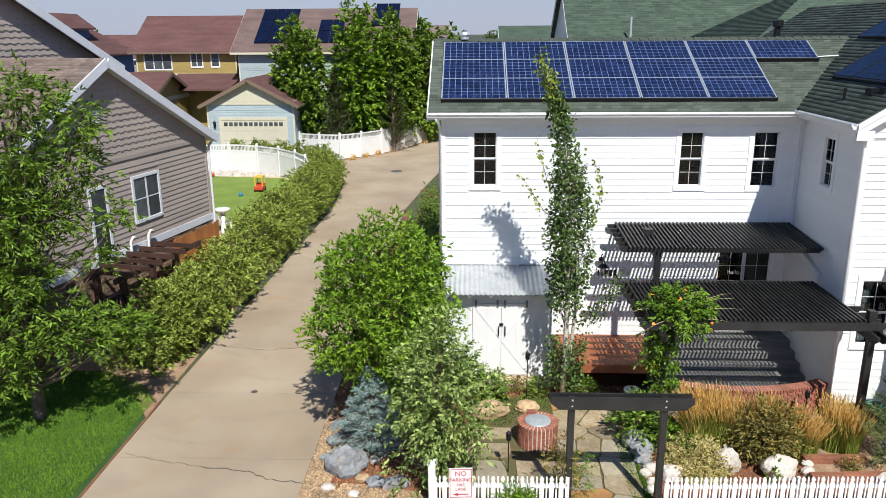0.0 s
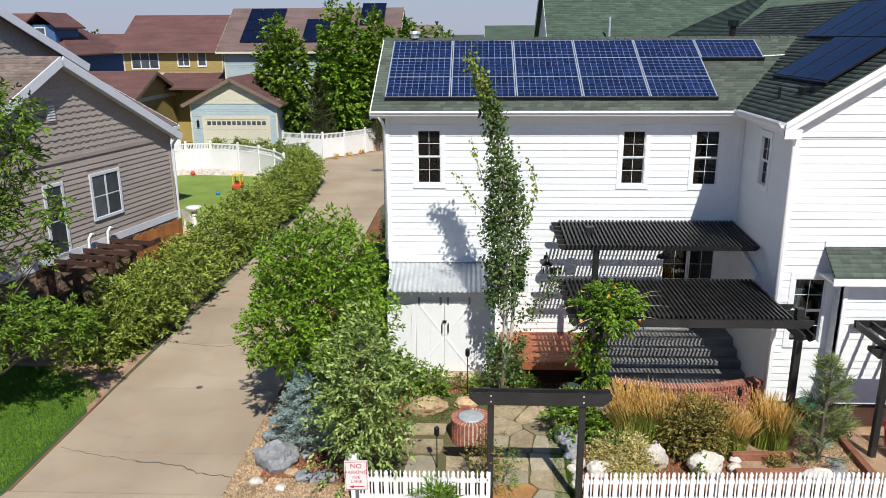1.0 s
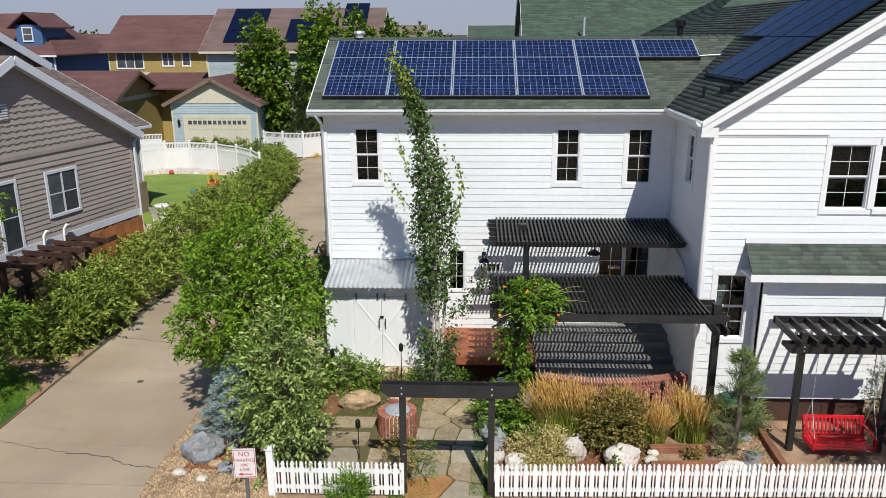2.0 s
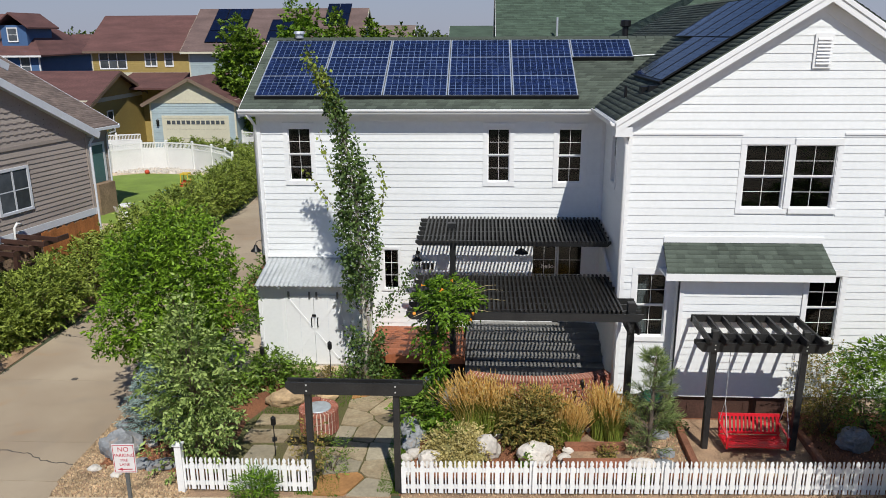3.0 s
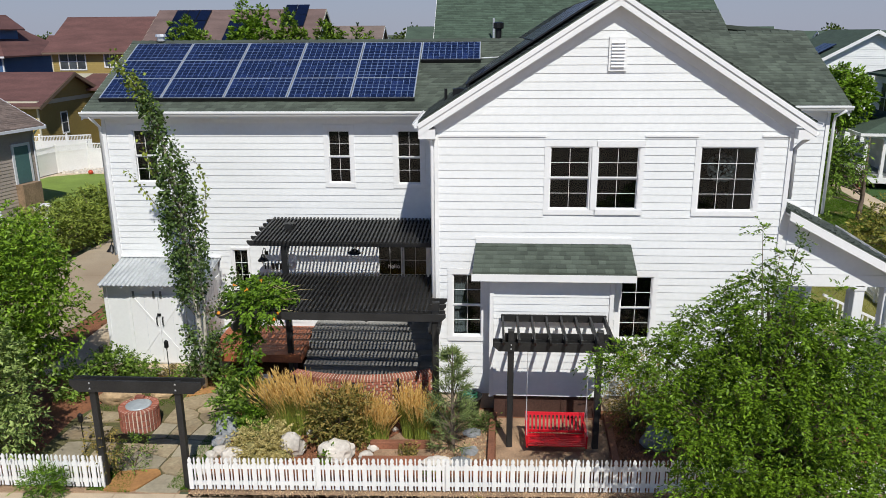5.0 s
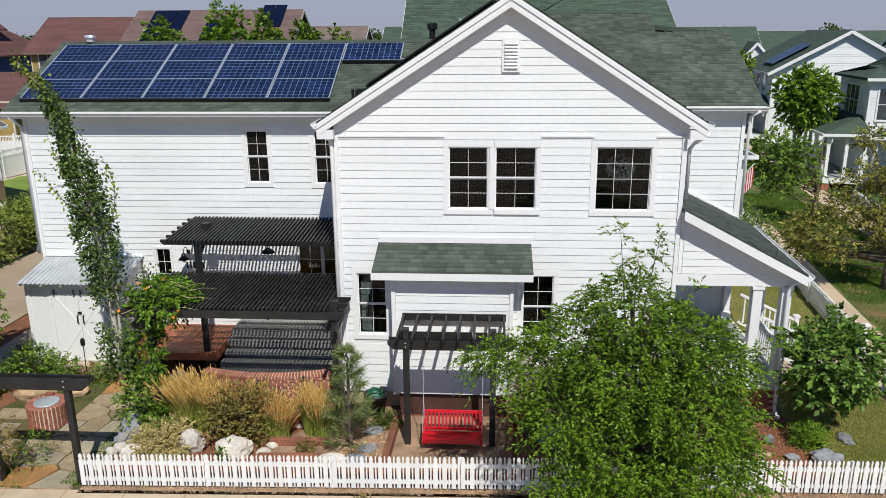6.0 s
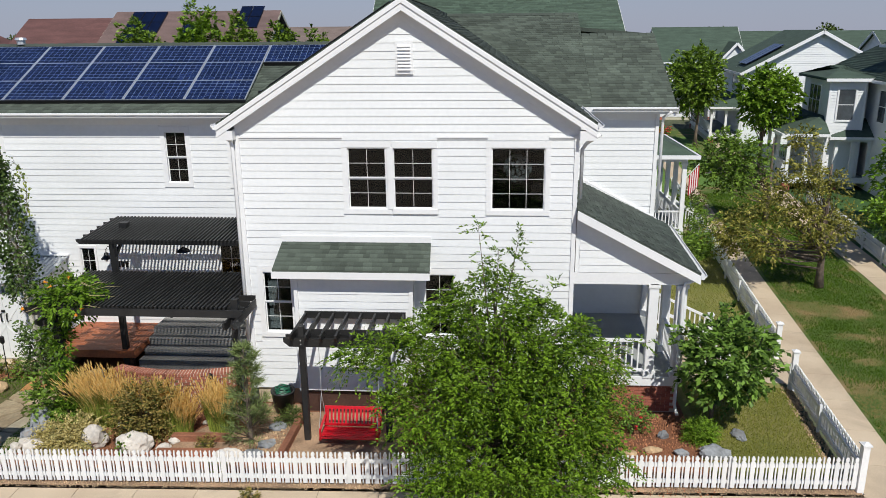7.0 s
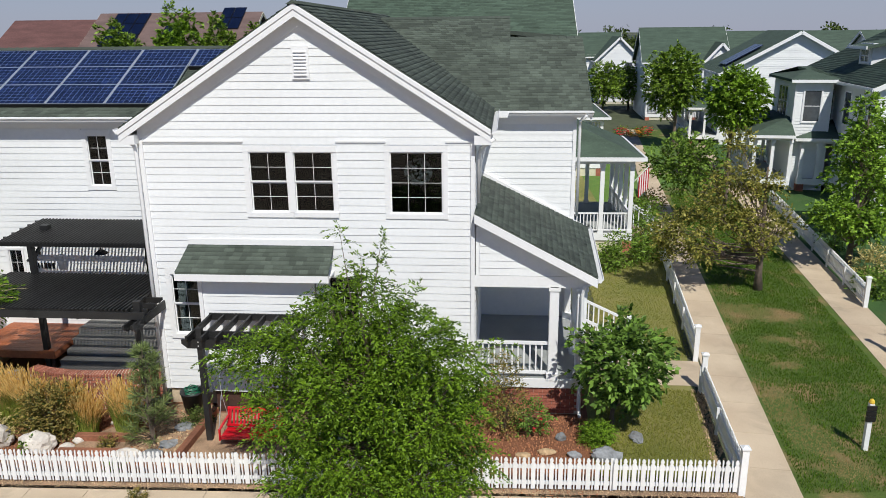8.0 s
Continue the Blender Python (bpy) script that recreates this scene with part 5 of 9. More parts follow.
def pergola(label, x0, x1, y0, y1, z, posts, purlins, px0, px1, drop=0.0, sides=(), slat=0.098):
    """Posts, fore-and-aft beams, purlins along the wall, and a close roof of slats. z: top of the slats at the back; drop: fall to the front."""
    p = thing("pergola", label, "pergola")
    zz = lambda y: z - drop * (y1 - y) / (y1 - y0)
    for x, y in posts:
        part("post", box(B(), x - .07, y - .07, -0.05, x + .07, y + .07, zz(y) - .06), M["black"], p, bevel=0.008)
    for x in sides:
        for o in (-.095, .095):
            part("side_beam", shaped_beam((x + o, y0 - .45, zz(y0) - .43), (x + o, y1 - .05, zz(y0) - .43), .045, .20, .16), M["black"], p)
    for k in range(purlins):
        y = y0 + .14 + (y1 - y0 - .20) * k / (purlins - 1)
        part("purlin", shaped_beam((px0, y, zz(y) - .180), (px1, y, zz(y) - .180), .042, .13, .08), M["black"], p)
    n = int((x1 - x0) / slat)
    for k in range(n):
        x = x0 + slat * k
        part("slat", hexa(B(), [(x, y0 - .06, zz(y0) - .045), (x + .043, y0 - .06, zz(y0) - .045), (x + .043, y1, zz(y1) - .045), (x, y1, zz(y1) - .045)],
                          [(x, y0 - .06, zz(y0)), (x + .043, y0 - .06, zz(y0)), (x + .043, y1, zz(y1)), (x, y1, zz(y1))]), M["black"], p)
    return p


up = pergola("black slatted pergola fixed to the house wall", -8.98, -4.46, 1.02, 3.0, 4.0, [(-8.27, 1.22)], 6, -9.18, -4.46, 0.12)
part("bracket", beam(B(), (-8.27, 1.28, 3.35), (-8.27, 1.85, 3.74), .06, .09), M["black"], up)
part("knee_brace", beam(B(), (-4.50, 1.05, 3.15), (-4.50, 2.9, 3.62), .06, .10), M["trim"], up, "white diagonal brace against the wall")
part("post_block", box(B(), -8.43, 1.95, 3.84, -8.22, 2.15, 4.06), M["black"], up)
low = pergola("black slatted pergola over the patio steps", -8.98, -4.42, -1.25, 1.30, 2.97, [(-8.60, -1.10), (-4.35, -1.22)], 7, -9.18, -4.14, 0.0, sides=(-8.60, -4.35))
part("front_beam", shaped_beam((-9.18, -1.32, 2.745), (-4.12, -1.32, 2.745), .05, .17, .10), M["black"], low)
part("post_top", box(B(), -4.43, -1.20, 2.85, -4.27, -1.04, 3.12), M["black"], low)
part("knee_brace", beam(B(), (-8.60, -1.0, 1.9), (-8.60, -.35, 2.5), .07, .09), M["black"], low)
bm = tube(B(), [(-5.9, -1.0, 2.60), (-5.9, -1.0, 2.72)], .03, 8)
part("spot_lamp", bm, M["blackmetal"], low)

swingp = thing("swing_pergola", "black timber arbour that carries a hanging bench", "arbour")
for x in (-2.72, -0.86):
    part("post", box(B(), x - .065, -1.76, -0.05, x + .065, -1.63, 2.74), M["black"], swingp, bevel=0.008)
for y in (-1.79, -1.60):
    part("beam", shaped_beam((-3.10, y, 2.29), (-0.36, y, 2.29), .045, .20, .13), M["black"], swingp)
for k in range(8):
    x = -2.88 + k * 0.322
    part("rafter", shaped_beam((x, -2.02, 2.495), (x, -0.62, 2.495), .045, .15, .06), M["black"], swingp)
part("header", box(B(), -2.92, -.62, 2.50, -0.58, -.575, 2.66), M["black"], swingp)
for x in (-2.72, -0.86):
    for y in (-1.815, -1.575):
        for dz in (.05, .14):
            part("bolt", box(B(), x - .012, y - .008, 2.29 + dz, x + .012, y + .008, 2.314 + dz), M["alu"], swingp)
for k in range(7):
    x = -2.72 + k * .322
    part("blocking", box(B(), x - .13, -1.63, 2.50, x + .13, -1.60, 2.63), M["black"], swingp)

bench = thing("swing_bench", "glossy red slatted porch swing hung on chains", "swing bench", pose(-1.72, -1.75, 0.23))
for k in range(7):
    part("seat_slat", box(B(), -.63, -.30 + k * .075, -.012, .63, -.30 + k * .075 + .062, .012), M["red"], bench)
for k in range(15):
    x = -.595 + k * .083
    part("back_slat", hexa(B(), [(x, .22, .06), (x + .042, .22, .06), (x + .042, .245, .06), (x, .245, .06)], [(x, .34, .40), (x + .042, .34, .40), (x + .042, .365, .40), (x, .365, .40)]), M["red"], bench)
part("back_rail", hexa(B(), [(-.65, .34, .39), (.65, .34, .39), (.65, .375, .39), (-.65, .375, .39)], [(-.65, .355, .445), (.65, .355, .445), (.65, .39, .445), (-.65, .39, .445)]), M["red"], bench)
part("back_rail_low", box(B(), -.65, .215, .035, .65, .25, .085), M["red"], bench)
for x in (-.65, .61):
    part("armrest", hexa(B(), [(x, -.30, .20), (x + .05, -.30, .20), (x + .05, .30, .25), (x, .30, .25)], [(x, -.30, .225), (x + .05, -.30, .225), (x + .05, .30, .275), (x, .30, .275)]), M["red"], bench)
    part("arm_post", box(B(), x, -.29, -.03, x + .04, -.25, .20), M["red"], bench)
    part("side_rail", box(B(), x, -.30, -.05, x + .04, .26, -.012), M["red"], bench)
    part("back_post", hexa(B(), [(x, .23, -.05), (x + .04, .23, -.05), (x + .04, .27, -.05), (x, .27, -.05)], [(x, .36, .42), (x + .04, .36, .42), (x + .04, .40, .42), (x, .40, .42)]), M["red"], bench)
for x in (-2.36, -1.08):
    for ya in (-2.02, -1.42):
        a, b = Vector((x, ya, 0.45)), Vector((x, -1.695, 1.15))
        part("chain", tube(B(), [a - Vector((-1.72, -1.75, .23)), b - Vector((-1.72, -1.75, .23))], .008, 5), M["zinc"], bench)
    part("chain", tube(B(), [Vector((x, -1.695, 1.15)) - Vector((-1.72, -1.75, .23)), Vector((x, -1.695, 2.30)) - Vector((-1.72, -1.75, .23))], .008, 5), M["zinc"], bench)

arch = thing("garden_arch", "black timber entrance arch over the flagstone path", "arch")
for x in (-10.86, -9.17):
    part("post", box(B(), x - .06, -3.66, -0.05, x + .06, -3.54, 2.33), M["black"], arch, bevel=0.008)
for y in (-3.69, -3.51):
    part("beam", shaped_beam((-11.26, y, 2.12), (-8.66, y, 2.12), .045, .24, .16), M["black"], arch)
for x in (-10.86, -9.17):
    for dz in (.06, .18):
        part("bolt", box(B(), x - .014, -3.72, 2.12 + dz, x + .014, -3.71, 2.148 + dz), M["alu"], arch)


# ---------------------------------------------------------------- fences
def picket_mesh(w, h, fancy):
    """A white picket; fancy: a notched neck under a rounded head."""
    if fancy:
        pts = [(-w / 2, 0), (w / 2, 0), (w / 2, h - .13), (w * .25, h - .105), (w * .42, h - .075), (w * .42, h - .045), (w * .16, h), (-w * .16, h), (-w * .42, h - .045), (-w * .42, h - .075), (-w * .25, h - .105), (-w / 2, h - .13)]
    else:
        pts = [(-w / 2, 0), (w / 2, 0), (w / 2, h - .02), (0, h), (-w / 2, h - .02)]
    bm = B()
    a, b = [bm.verts.new((x, -.02, z)) for x, z in pts], [bm.verts.new((x, 0, z)) for x, z in pts]
    bm.faces.new(a), bm.faces.new(b[::-1])
    for i in range(len(pts)):
        bm.faces.new((a[i], b[i], b[(i + 1) % len(pts)], a[(i + 1) % len(pts)]))
    return mesh_of("picket", bm, M["fence"])


PK_WIDE, PK_THIN = picket_mesh(.088, .70, True), picket_mesh(.028, .71, False)
POST_B, CAP_B = mesh_of("post", box(B(), -.065, -.065, -.05, .065, .065, 1.02), M["fence"]), B()
box(CAP_B, -.09, -.09, 1.02, .09, .09, 1.05)
hexa(CAP_B, [(-.075, -.075, 1.05), (.075, -.075, 1.05), (.075, .075, 1.05), (-.075, .075, 1.05)], [(-.015, -.015, 1.09), (.015, -.015, 1.09), (.015, .015, 1.09), (-.015, .015, 1.09)])
CAP_B = mesh_of("post_cap", CAP_B, M["fence"])


def picket_run(m, length, label, ends=(False, True), pitch=.176, group="picket fence sections", every=2.46):
    """A run of fence along local x, in sections with their own rails and pickets."""
    n = max(1, round(length / every))
    L = length / n
    for s in range(n):
        f = thing("picket_fence", label, "fence", m @ pose(s * L, 0, 0), group)
        part("rail", box(B(), 0.01, .003, .14, L - .01, .04, .22), M["fence"], f)
        part("rail", box(B(), 0.01, .003, .50, L - .01, .04, .58), M["fence"], f)
        part("intermediate_post", box(B(), L - .03, .04, -.05, L + .03, .10, .70), M["fence"], f)
        c = max(1, round(L / pitch))
        for k in range(c):
            part("picket", PK_WIDE, None, f, m=pose((k + .30) * L / c, 0, .055))
            part("picket", PK_THIN, None, f, m=pose((k + .80) * L / c, 0, .055))
    for e, x in zip(ends, (0, length)):
        if e:
            g = thing("fence_post", "square white fence post with a pyramid cap", "fence post", m @ pose(x, 0, 0), "fence posts")
            part("shaft", POST_B, None, g)
            part("cap", CAP_B, None, g)


WHITE_F = "white painted picket fence on a gravel edge"
picket_run(pose(-9.10, -3.72, 0, 0, 0, 2.05), 17.78, WHITE_F)
picket_run(pose(-13.43, -3.76, 0, 0, 0, 0.6), 2.55, WHITE_F, (True, False))
picket_run(pose(8.68, -3.02, 0, 0, 0, 90 - 4.2), 4.45, WHITE_F, (False, True))
picket_run(pose(9.28, 3.35, 0, 0, 0, 90 - 5.6), 24.0, "white picket fence along the footpath", (True, False))
picket_run(pose(15.85, 8.0, 0, 0, 0, 90 - 7.5), 16.0, "white picket fence before the neighbouring gardens", (True, False))
picket_run(pose(14.95, 4.3, 0, 0, 0, -88), 5.0, "white picket fence before the neighbouring gardens", (True, False))

# ---------------------------------------------------------------- fire pit, brick wall, timbers, stones
pit = thing("fire_pit", "round brick fire pit with a steel lid", "fire pit", pose(-11.23, -1.22, 0))
part("core", lathe(B(), [(.425, 0), (.425, .47), (.425, .527), (.27, .527)], 30), M["mortar"], pit)
NB = 30
side_b = mesh_of("brick", box(B(), -.030, -.020, 0, .030, .012, .137), M["brick"])
cap_b = mesh_of("brick", hexa(B(), [(-.019, -.19, 0), (.019, -.19, 0), (.031, 0, 0), (-.031, 0, 0)], [(-.019, -.19, .06), (.019, -.19, .06), (.031, 0, .06), (-.031, 0, .06)]), M["brick"])
for row in range(3):
    for k in range(NB):
        part("brick", side_b, None, pit, m=pose(0, 0, .012 + row * .156, 0, 0, k * 360 / NB) @ pose(0, -.42, 0))
for k in range(NB):
    part("brick", cap_b, None, pit, m=pose(0, 0, .478, 0, 0, k * 360 / NB) @ pose(0, .445, 0))
part("lid", lathe(B(), [(.285, .528), (.29, .552), (.26, .566), (.10, .585), (.02, .59)], 28), M["steel"], pit, "round brushed steel lid", smooth=True)
part("spare_brick", box(B(), -.22, .30, .54, -.02, .40, .60), M["brick"], pit)

CX, CY, RW_ = -6.40, 3.80, 4.25
bw = thing("brick_garden_wall", "low curved red brick wall behind the planting", "wall")
A0, A1 = radians(-90 - 21), radians(-90 + 27)
NA = 46
core = []
for k in range(24):
    a = A0 + (A1 - A0) * k / 23
    core.append((CX + (RW_ - .02) * math.cos(a), CY + (RW_ - .02) * math.sin(a)))
for k in range(24):
    a = A1 + (A0 - A1) * k / 23
    core.append((CX + (RW_ - .27) * math.cos(a), CY + (RW_ - .27) * math.sin(a)))
part("core", prism(B(), core, -.05, .86), M["mortar"], bw)
part("cap_bed", prism(B(), core, .862, .905), M["mortar"], bw)
face_b = mesh_of("brick", box(B(), -.078, -.010, 0, .078, .014, .057), M["brick"])
top_b = mesh_of("brick", hexa(B(), [(-.028, -.30, 0), (.028, -.30, 0), (.024, 0, 0), (-.024, 0, 0)], [(-.028, -.30, .058), (.028, -.30, .058), (.024, 0, .058), (-.024, 0, .058)]), M["brick"])
for row in range(11):
    for k in range(19):
        t = (k + .5 + (.5 if row % 2 else 0)) / 19
        if t < 1:
            a = A0 + (A1 - A0) * t
            part("brick", face_b, None, bw, m=pose(CX + RW_ * math.cos(a), CY + RW_ * math.sin(a), .02 + row * .076, 0, 0, math.degrees(a) + 90) @ pose(0, -.02 + .02, 0))
for k in range(NA):
    a = A0 + (A1 - A0) * (k + .5) / NA
    part("brick", top_b, None, bw, m=pose(CX + (RW_ - .275) * math.cos(a), CY + (RW_ - .275) * math.sin(a), .858, 0, 0, math.degrees(a) + 90))


def timber(a, b, w=.15, h=.17, z=0.06):
    t = thing("timber_edging", "weathered red landscape timber", "timber", None, "landscape timbers")
    part("sleeper", beam(B(), (*a, z), (*b, z), w, h), M["timber"], t, bevel=.012)


timber((-3.13, -2.75), (-3.10, -1.3), z=.06), timber((-3.10, -1.28), (-3.05, -.45), z=.08), timber((-0.52, -2.7), (-0.42, -.45))
timber((-5.75, -1.95), (-4.45, -1.90), z=.10), timber((-5.85, -2.55), (-4.30, -2.48), z=.06), timber((-4.9, -1.35), (-4.25, -1.3), z=.14)
slab("step_gravel", [(-5.7, -2.5), (-4.4, -2.45), (-4.4, -1.0), (-5.0, -1.0), (-5.6, -1.9)], .03, M["gravel"], "gravel treads between timbers", "gravel")
timber((-9.05, -0.9), (-9.0, 0.75), z=.06)


def stone(kind, x, y, sx, sy, sz, seed, turn=0, z=-.02):
    lab = {"whiterock": "pale rounded boulder in the garden bed", "greyrock": "angular slate-grey boulder in bark mulch", "tanrock": "flat-topped tan sandstone boulder beside the path"}[kind]
    ob = new("boulder", rock_mesh("boulder", M[kind], seed, sx, sy, sz, .34 if kind == "greyrock" else .24, 3))
    ob.matrix_basis = pose(x, y, z, 0, 0, turn)
    tagged(ob, lab, "boulder", "garden boulders")


STONES = [("greyrock", -15.28, -2.45, .80, .55, .52, 1, 10), ("greyrock", -15.65, -1.35, .45, .35, .22, 2, 40), ("greyrock", -14.6, -2.95, .40, .30, .20, 3, 0), ("greyrock", -14.2, -2.95, .55, .35, .20, 4, 20),
          ("whiterock", -14.75, -2.1, .22, .2, .16, 5, 0), ("tanrock", -14.9, -2.75, .3, .25, .12, 6, 0), ("whiterock", -7.42, -2.22, .55, .45, .50, 7, 0), ("whiterock", -6.40, -2.38, .72, .48, .46, 8, 15),
          ("whiterock", -4.22, -2.62, .62, .35, .26, 9, 0), ("whiterock", -5.68, -2.02, .24, .2, .15, 10, 0), ("whiterock", -5.80, -2.32, .32, .22, .17, 11, 30), ("whiterock", -7.48, -1.05, .26, .24, .18, 12, 0),
          ("whiterock", -7.26, -1.0, .26, .22, .2, 13, 0), ("whiterock", -7.08, -1.2, .32, .26, .2, 14, 0), ("greyrock", -9.15, -1.35, .55, .45, .42, 15, 30), ("whiterock", -8.98, -2.3, .30, .25, .20, 16, 0),
          ("whiterock", -8.62, -2.55, .55, .4, .3, 17, 20), ("whiterock", -9.05, -2.75, .22, .2, .14, 18, 0), ("whiterock", -9.12, -3.05, .25, .2, .16, 19, 0), ("tanrock", -12.28, -0.02, .95, .55, .40, 20, 10),
          ("tanrock", -11.35, 0.25, .55, .4, .28, 21, 0), ("greyrock", 0.52, -1.55, .70, .55, .48, 22, 0), ("greyrock", -3.75, -2.45, .5, .4, .12, 23, 0), ("greyrock", -3.6, -2.0, .4, .35, .1, 24, 30),
          ("greyrock", -3.55, -1.2, .5, .4, .1, 25, 0), ("tanrock", -4.6, -0.55, .6, .4, .12, 26, 0), ("greyrock", 6.18, -1.95, .62, .42, .26, 27, 0), ("greyrock", 6.95, -1.05, .3, .5, .14, 28, 0),
          ("greyrock", 5.5, -1.9, .3, .22, .14, 29, 0), ("tanrock", 4.9, -1.8, .4, .2, .12, 30, 0), ("tanrock", 4.4, -1.95, .35, .2, .1, 31, 0), ("greyrock", 5.25, -1.2, .22, .15, .2, 32, 0),
          ("greyrock", -8.75, -0.35, .5, .35, .35, 33, 0), ("whiterock", -5.3, -1.15, .14, .12, .1, 34, 0), ("whiterock", -5.12, -1.08, .13, .12, .1, 35, 0), ("whiterock", -4.95, -1.0, .14, .12, .1, 36, 0), ("whiterock", -4.78, -.95, .14, .12, .1, 37, 0),
          ("whiterock", -15.55, -3.1, .26, .22, .12, 38, 0), ("whiterock", -15.0, -3.3, .22, .2, .1, 39, 0), ("greyrock", -15.75, -2.0, .35, .25, .12, 40, 0), ("greyrock", -15.8, -.6, .4, .25, .12, 41, 60),
          ("greyrock", -9.02, -1.62, .5, .4, .34, 42, 15), ("greyrock", -9.08, -1.98, .42, .34, .26, 43, 50), ("whiterock", -9.12, -2.45, .24, .2, .15, 44, 0), ("whiterock", -7.72, -1.02, .24, .2, .17, 45, 20), ("whiterock", -7.16, -1.42, .3, .24, .2, 46, 0)]
for st in STONES:
    stone(*st)


def pebbles(name, n, area, size, seed, label, material="pebble", inside=None):
    """Loose stones: low six-sided lumps, too many to count."""
    r = random.Random(seed)
    q = []
    x0, y0, x1, y1 = area
    while n > 0:
        x, y = r.uniform(x0, x1), r.uniform(y0, y1)
        if inside and not inside(x, y):
            continue
        n -= 1
        s, h, a = size * r.uniform(.5, 1.5), size * r.uniform(.3, .7), r.uniform(0, 6.28)
        ring = [(x + s * math.cos(a + k * 1.571) * r.uniform(.7, 1.1) * .5, y + s * math.sin(a + k * 1.571) * r.uniform(.6, 1.0) * .5) for k in range(4)]
        lo, hi = [(*p, -.01) for p in ring], [(x + (p[0] - x) * .55, y + (p[1] - y) * .55, h) for p in ring]
        q.append((lo, hi))
    me = bpy.data.meshes.new(name)
    v = [p for lo, hi in q for p in (*lo, *hi)]
    f = [tuple(i * 8 + j for j in fc) for i in range(len(q)) for fc in ((4, 5, 6, 7), (0, 1, 5, 4), (1, 2, 6, 5), (2, 3, 7, 6), (3, 0, 4, 7))]
    me.from_pydata(v, [], f)
    me.materials.append(M[material])
    tagged(new(name, me), label, "stones", kind="stuff")


pebbles("pebbles", 1500, (-16.08, -3.6, -15.4, 0.6), .06, 1, "mixed tan river pebbles beside the driveway", inside=lambda x, y: x < -15.55 - .3 * max(0, y + 1))
pebbles("pebbles", 900, (-16.0, -4.05, -13.3, -3.45), .06, 12, "mixed tan river pebbles at the pavement")
pebbles("pebbles", 700, (-15.5, -3.62, -13.55, -2.95), .06, 2, "mixed tan river pebbles at the corner", inside=lambda x, y: y < -3.0 - .35 * (x + 14.5))
pebbles("pebbles", 2600, (-9.1, -4.0, 8.7, -2.95), .035, 3, "fine gravel along the fence", inside=lambda x, y: abs(y - (-3.76 + .0358 * (x + 9.1))) < .15)
pebbles("pebbles", 700, (-4.4, -2.3, -3.15, -.1), .05, 4, "river pebbles by the house wall")
pebbles("pebbles", 900, (-3.0, -2.7, -.5, -.5), .022, 5, "pea gravel under the swing")
pebbles("pebbles", 500, (8.3, -2.9, 9.2, 1.5), .06, 6, "tan wood chips and stones inside the fence", inside=lambda x, y: 8.32 + .09 * (y + 3) < x < 8.62 + .09 * (y + 3))
pebbles("mulch_chips", 5200, (-9.2, -3.5, 6.0, -.2), .038, 7, "shredded bark mulch", "chip", inside=lambda x, y: not (-3.0 < x < -.5))
pebbles("mulch_chips", 1500, (-15.6, -3.1, -13.2, -1.0), .038, 8, "shredded bark mulch", "chip")
pebbles("mulch_chips", 1200, (-12.8, 0.9, -8.6, 1.6), .038, 9, "shredded bark mulch", "chip")
pebbles("mulch_chips", 1600, (3.2, -2.9, 6.4, -.1), .038, 10, "shredded bark mulch", "chip")

# flagstones of the entrance path
path = thing("flagstone_path", "irregular flagstone path from gate to fire pit", "path")
def cut(poly, mid, n):
    """The part of a convex outline on the inner side of a line through mid with outward normal n."""
    out = []
    for p, q in zip(poly, poly[1:] + poly[:1]):
        dp, dq = (p - mid).dot(n), (q - mid).dot(n)
        if dp <= 0:
            out.append(p)
        if dp * dq < 0:
            out.append(p + (q - p) * (dp / (dp - dq)))
    return out


fr = random.Random(12)
def lay_flags(x0, y0, x1, y1, step, joint, kinds, lean=0.0):
    """Fitted flagstones: a jittered field of seeds, each stone cut off half-way to its neighbours, less the joint."""
    seeds = []
    ny = max(1, round((y1 - y0) / step))
    for j in range(ny):
        nx = max(1, round((x1 - x0) / step + fr.uniform(-.6, .4)))
        for i in range(nx):
            seeds.append(Vector((x0 + (x1 - x0) * (i + .5 + fr.uniform(-.28, .28)) / nx + lean * (j / ny), y0 + (y1 - y0) * (j + .5 + fr.uniform(-.28, .28)) / ny)))
    for s in seeds:
        poly = [Vector(v) for v in ((x0 - .1 + lean * (s.y - y0) / (y1 - y0), y0), (x1 + lean * (s.y - y0) / (y1 - y0), y0), (x1 + .1 + lean * (s.y - y0) / (y1 - y0), y1), (x0 + lean * (s.y - y0) / (y1 - y0), y1))]
        for o in seeds:
            if o is not s and poly:
                n = (o - s).normalized()
                poly = cut(poly, (s + o) / 2 - n * joint, n)
        if len(poly) > 2:
            c0 = sum(poly, Vector((0, 0))) / len(poly)
            rough = []
            for p, q in zip(poly, poly[1:] + poly[:1]):
                rough += [p + (c0 - p) * fr.uniform(.02, .10), (p + q) / 2 + (c0 - (p + q) / 2) * fr.uniform(-.01, .04)]
            part("flagstone", prism(B(), [(p.x, p.y) for p in rough], -.05, .016 + fr.uniform(0, .014)), M[fr.choice(kinds)], path)


lay_flags(-10.75, -3.82, -9.30, 1.0, .66, .012, ("flag", "flag", "flag", "flag_grey", "flag_grey", "flag_orange"))
lay_flags(-12.55, -3.0, -10.85, -2.0, .72, .10, ("flag", "flag_grey", "flag"))
lay_flags(-12.75, -1.9, -11.85, -.6, .75, .10, ("flag", "flag"))
for k in range(3):
    lay_flags(-9.25 + .2 * k, .15 + .28 * k, -8.75 + .2 * k, .42 + .28 * k, .45, .02, ("flag_grey",))


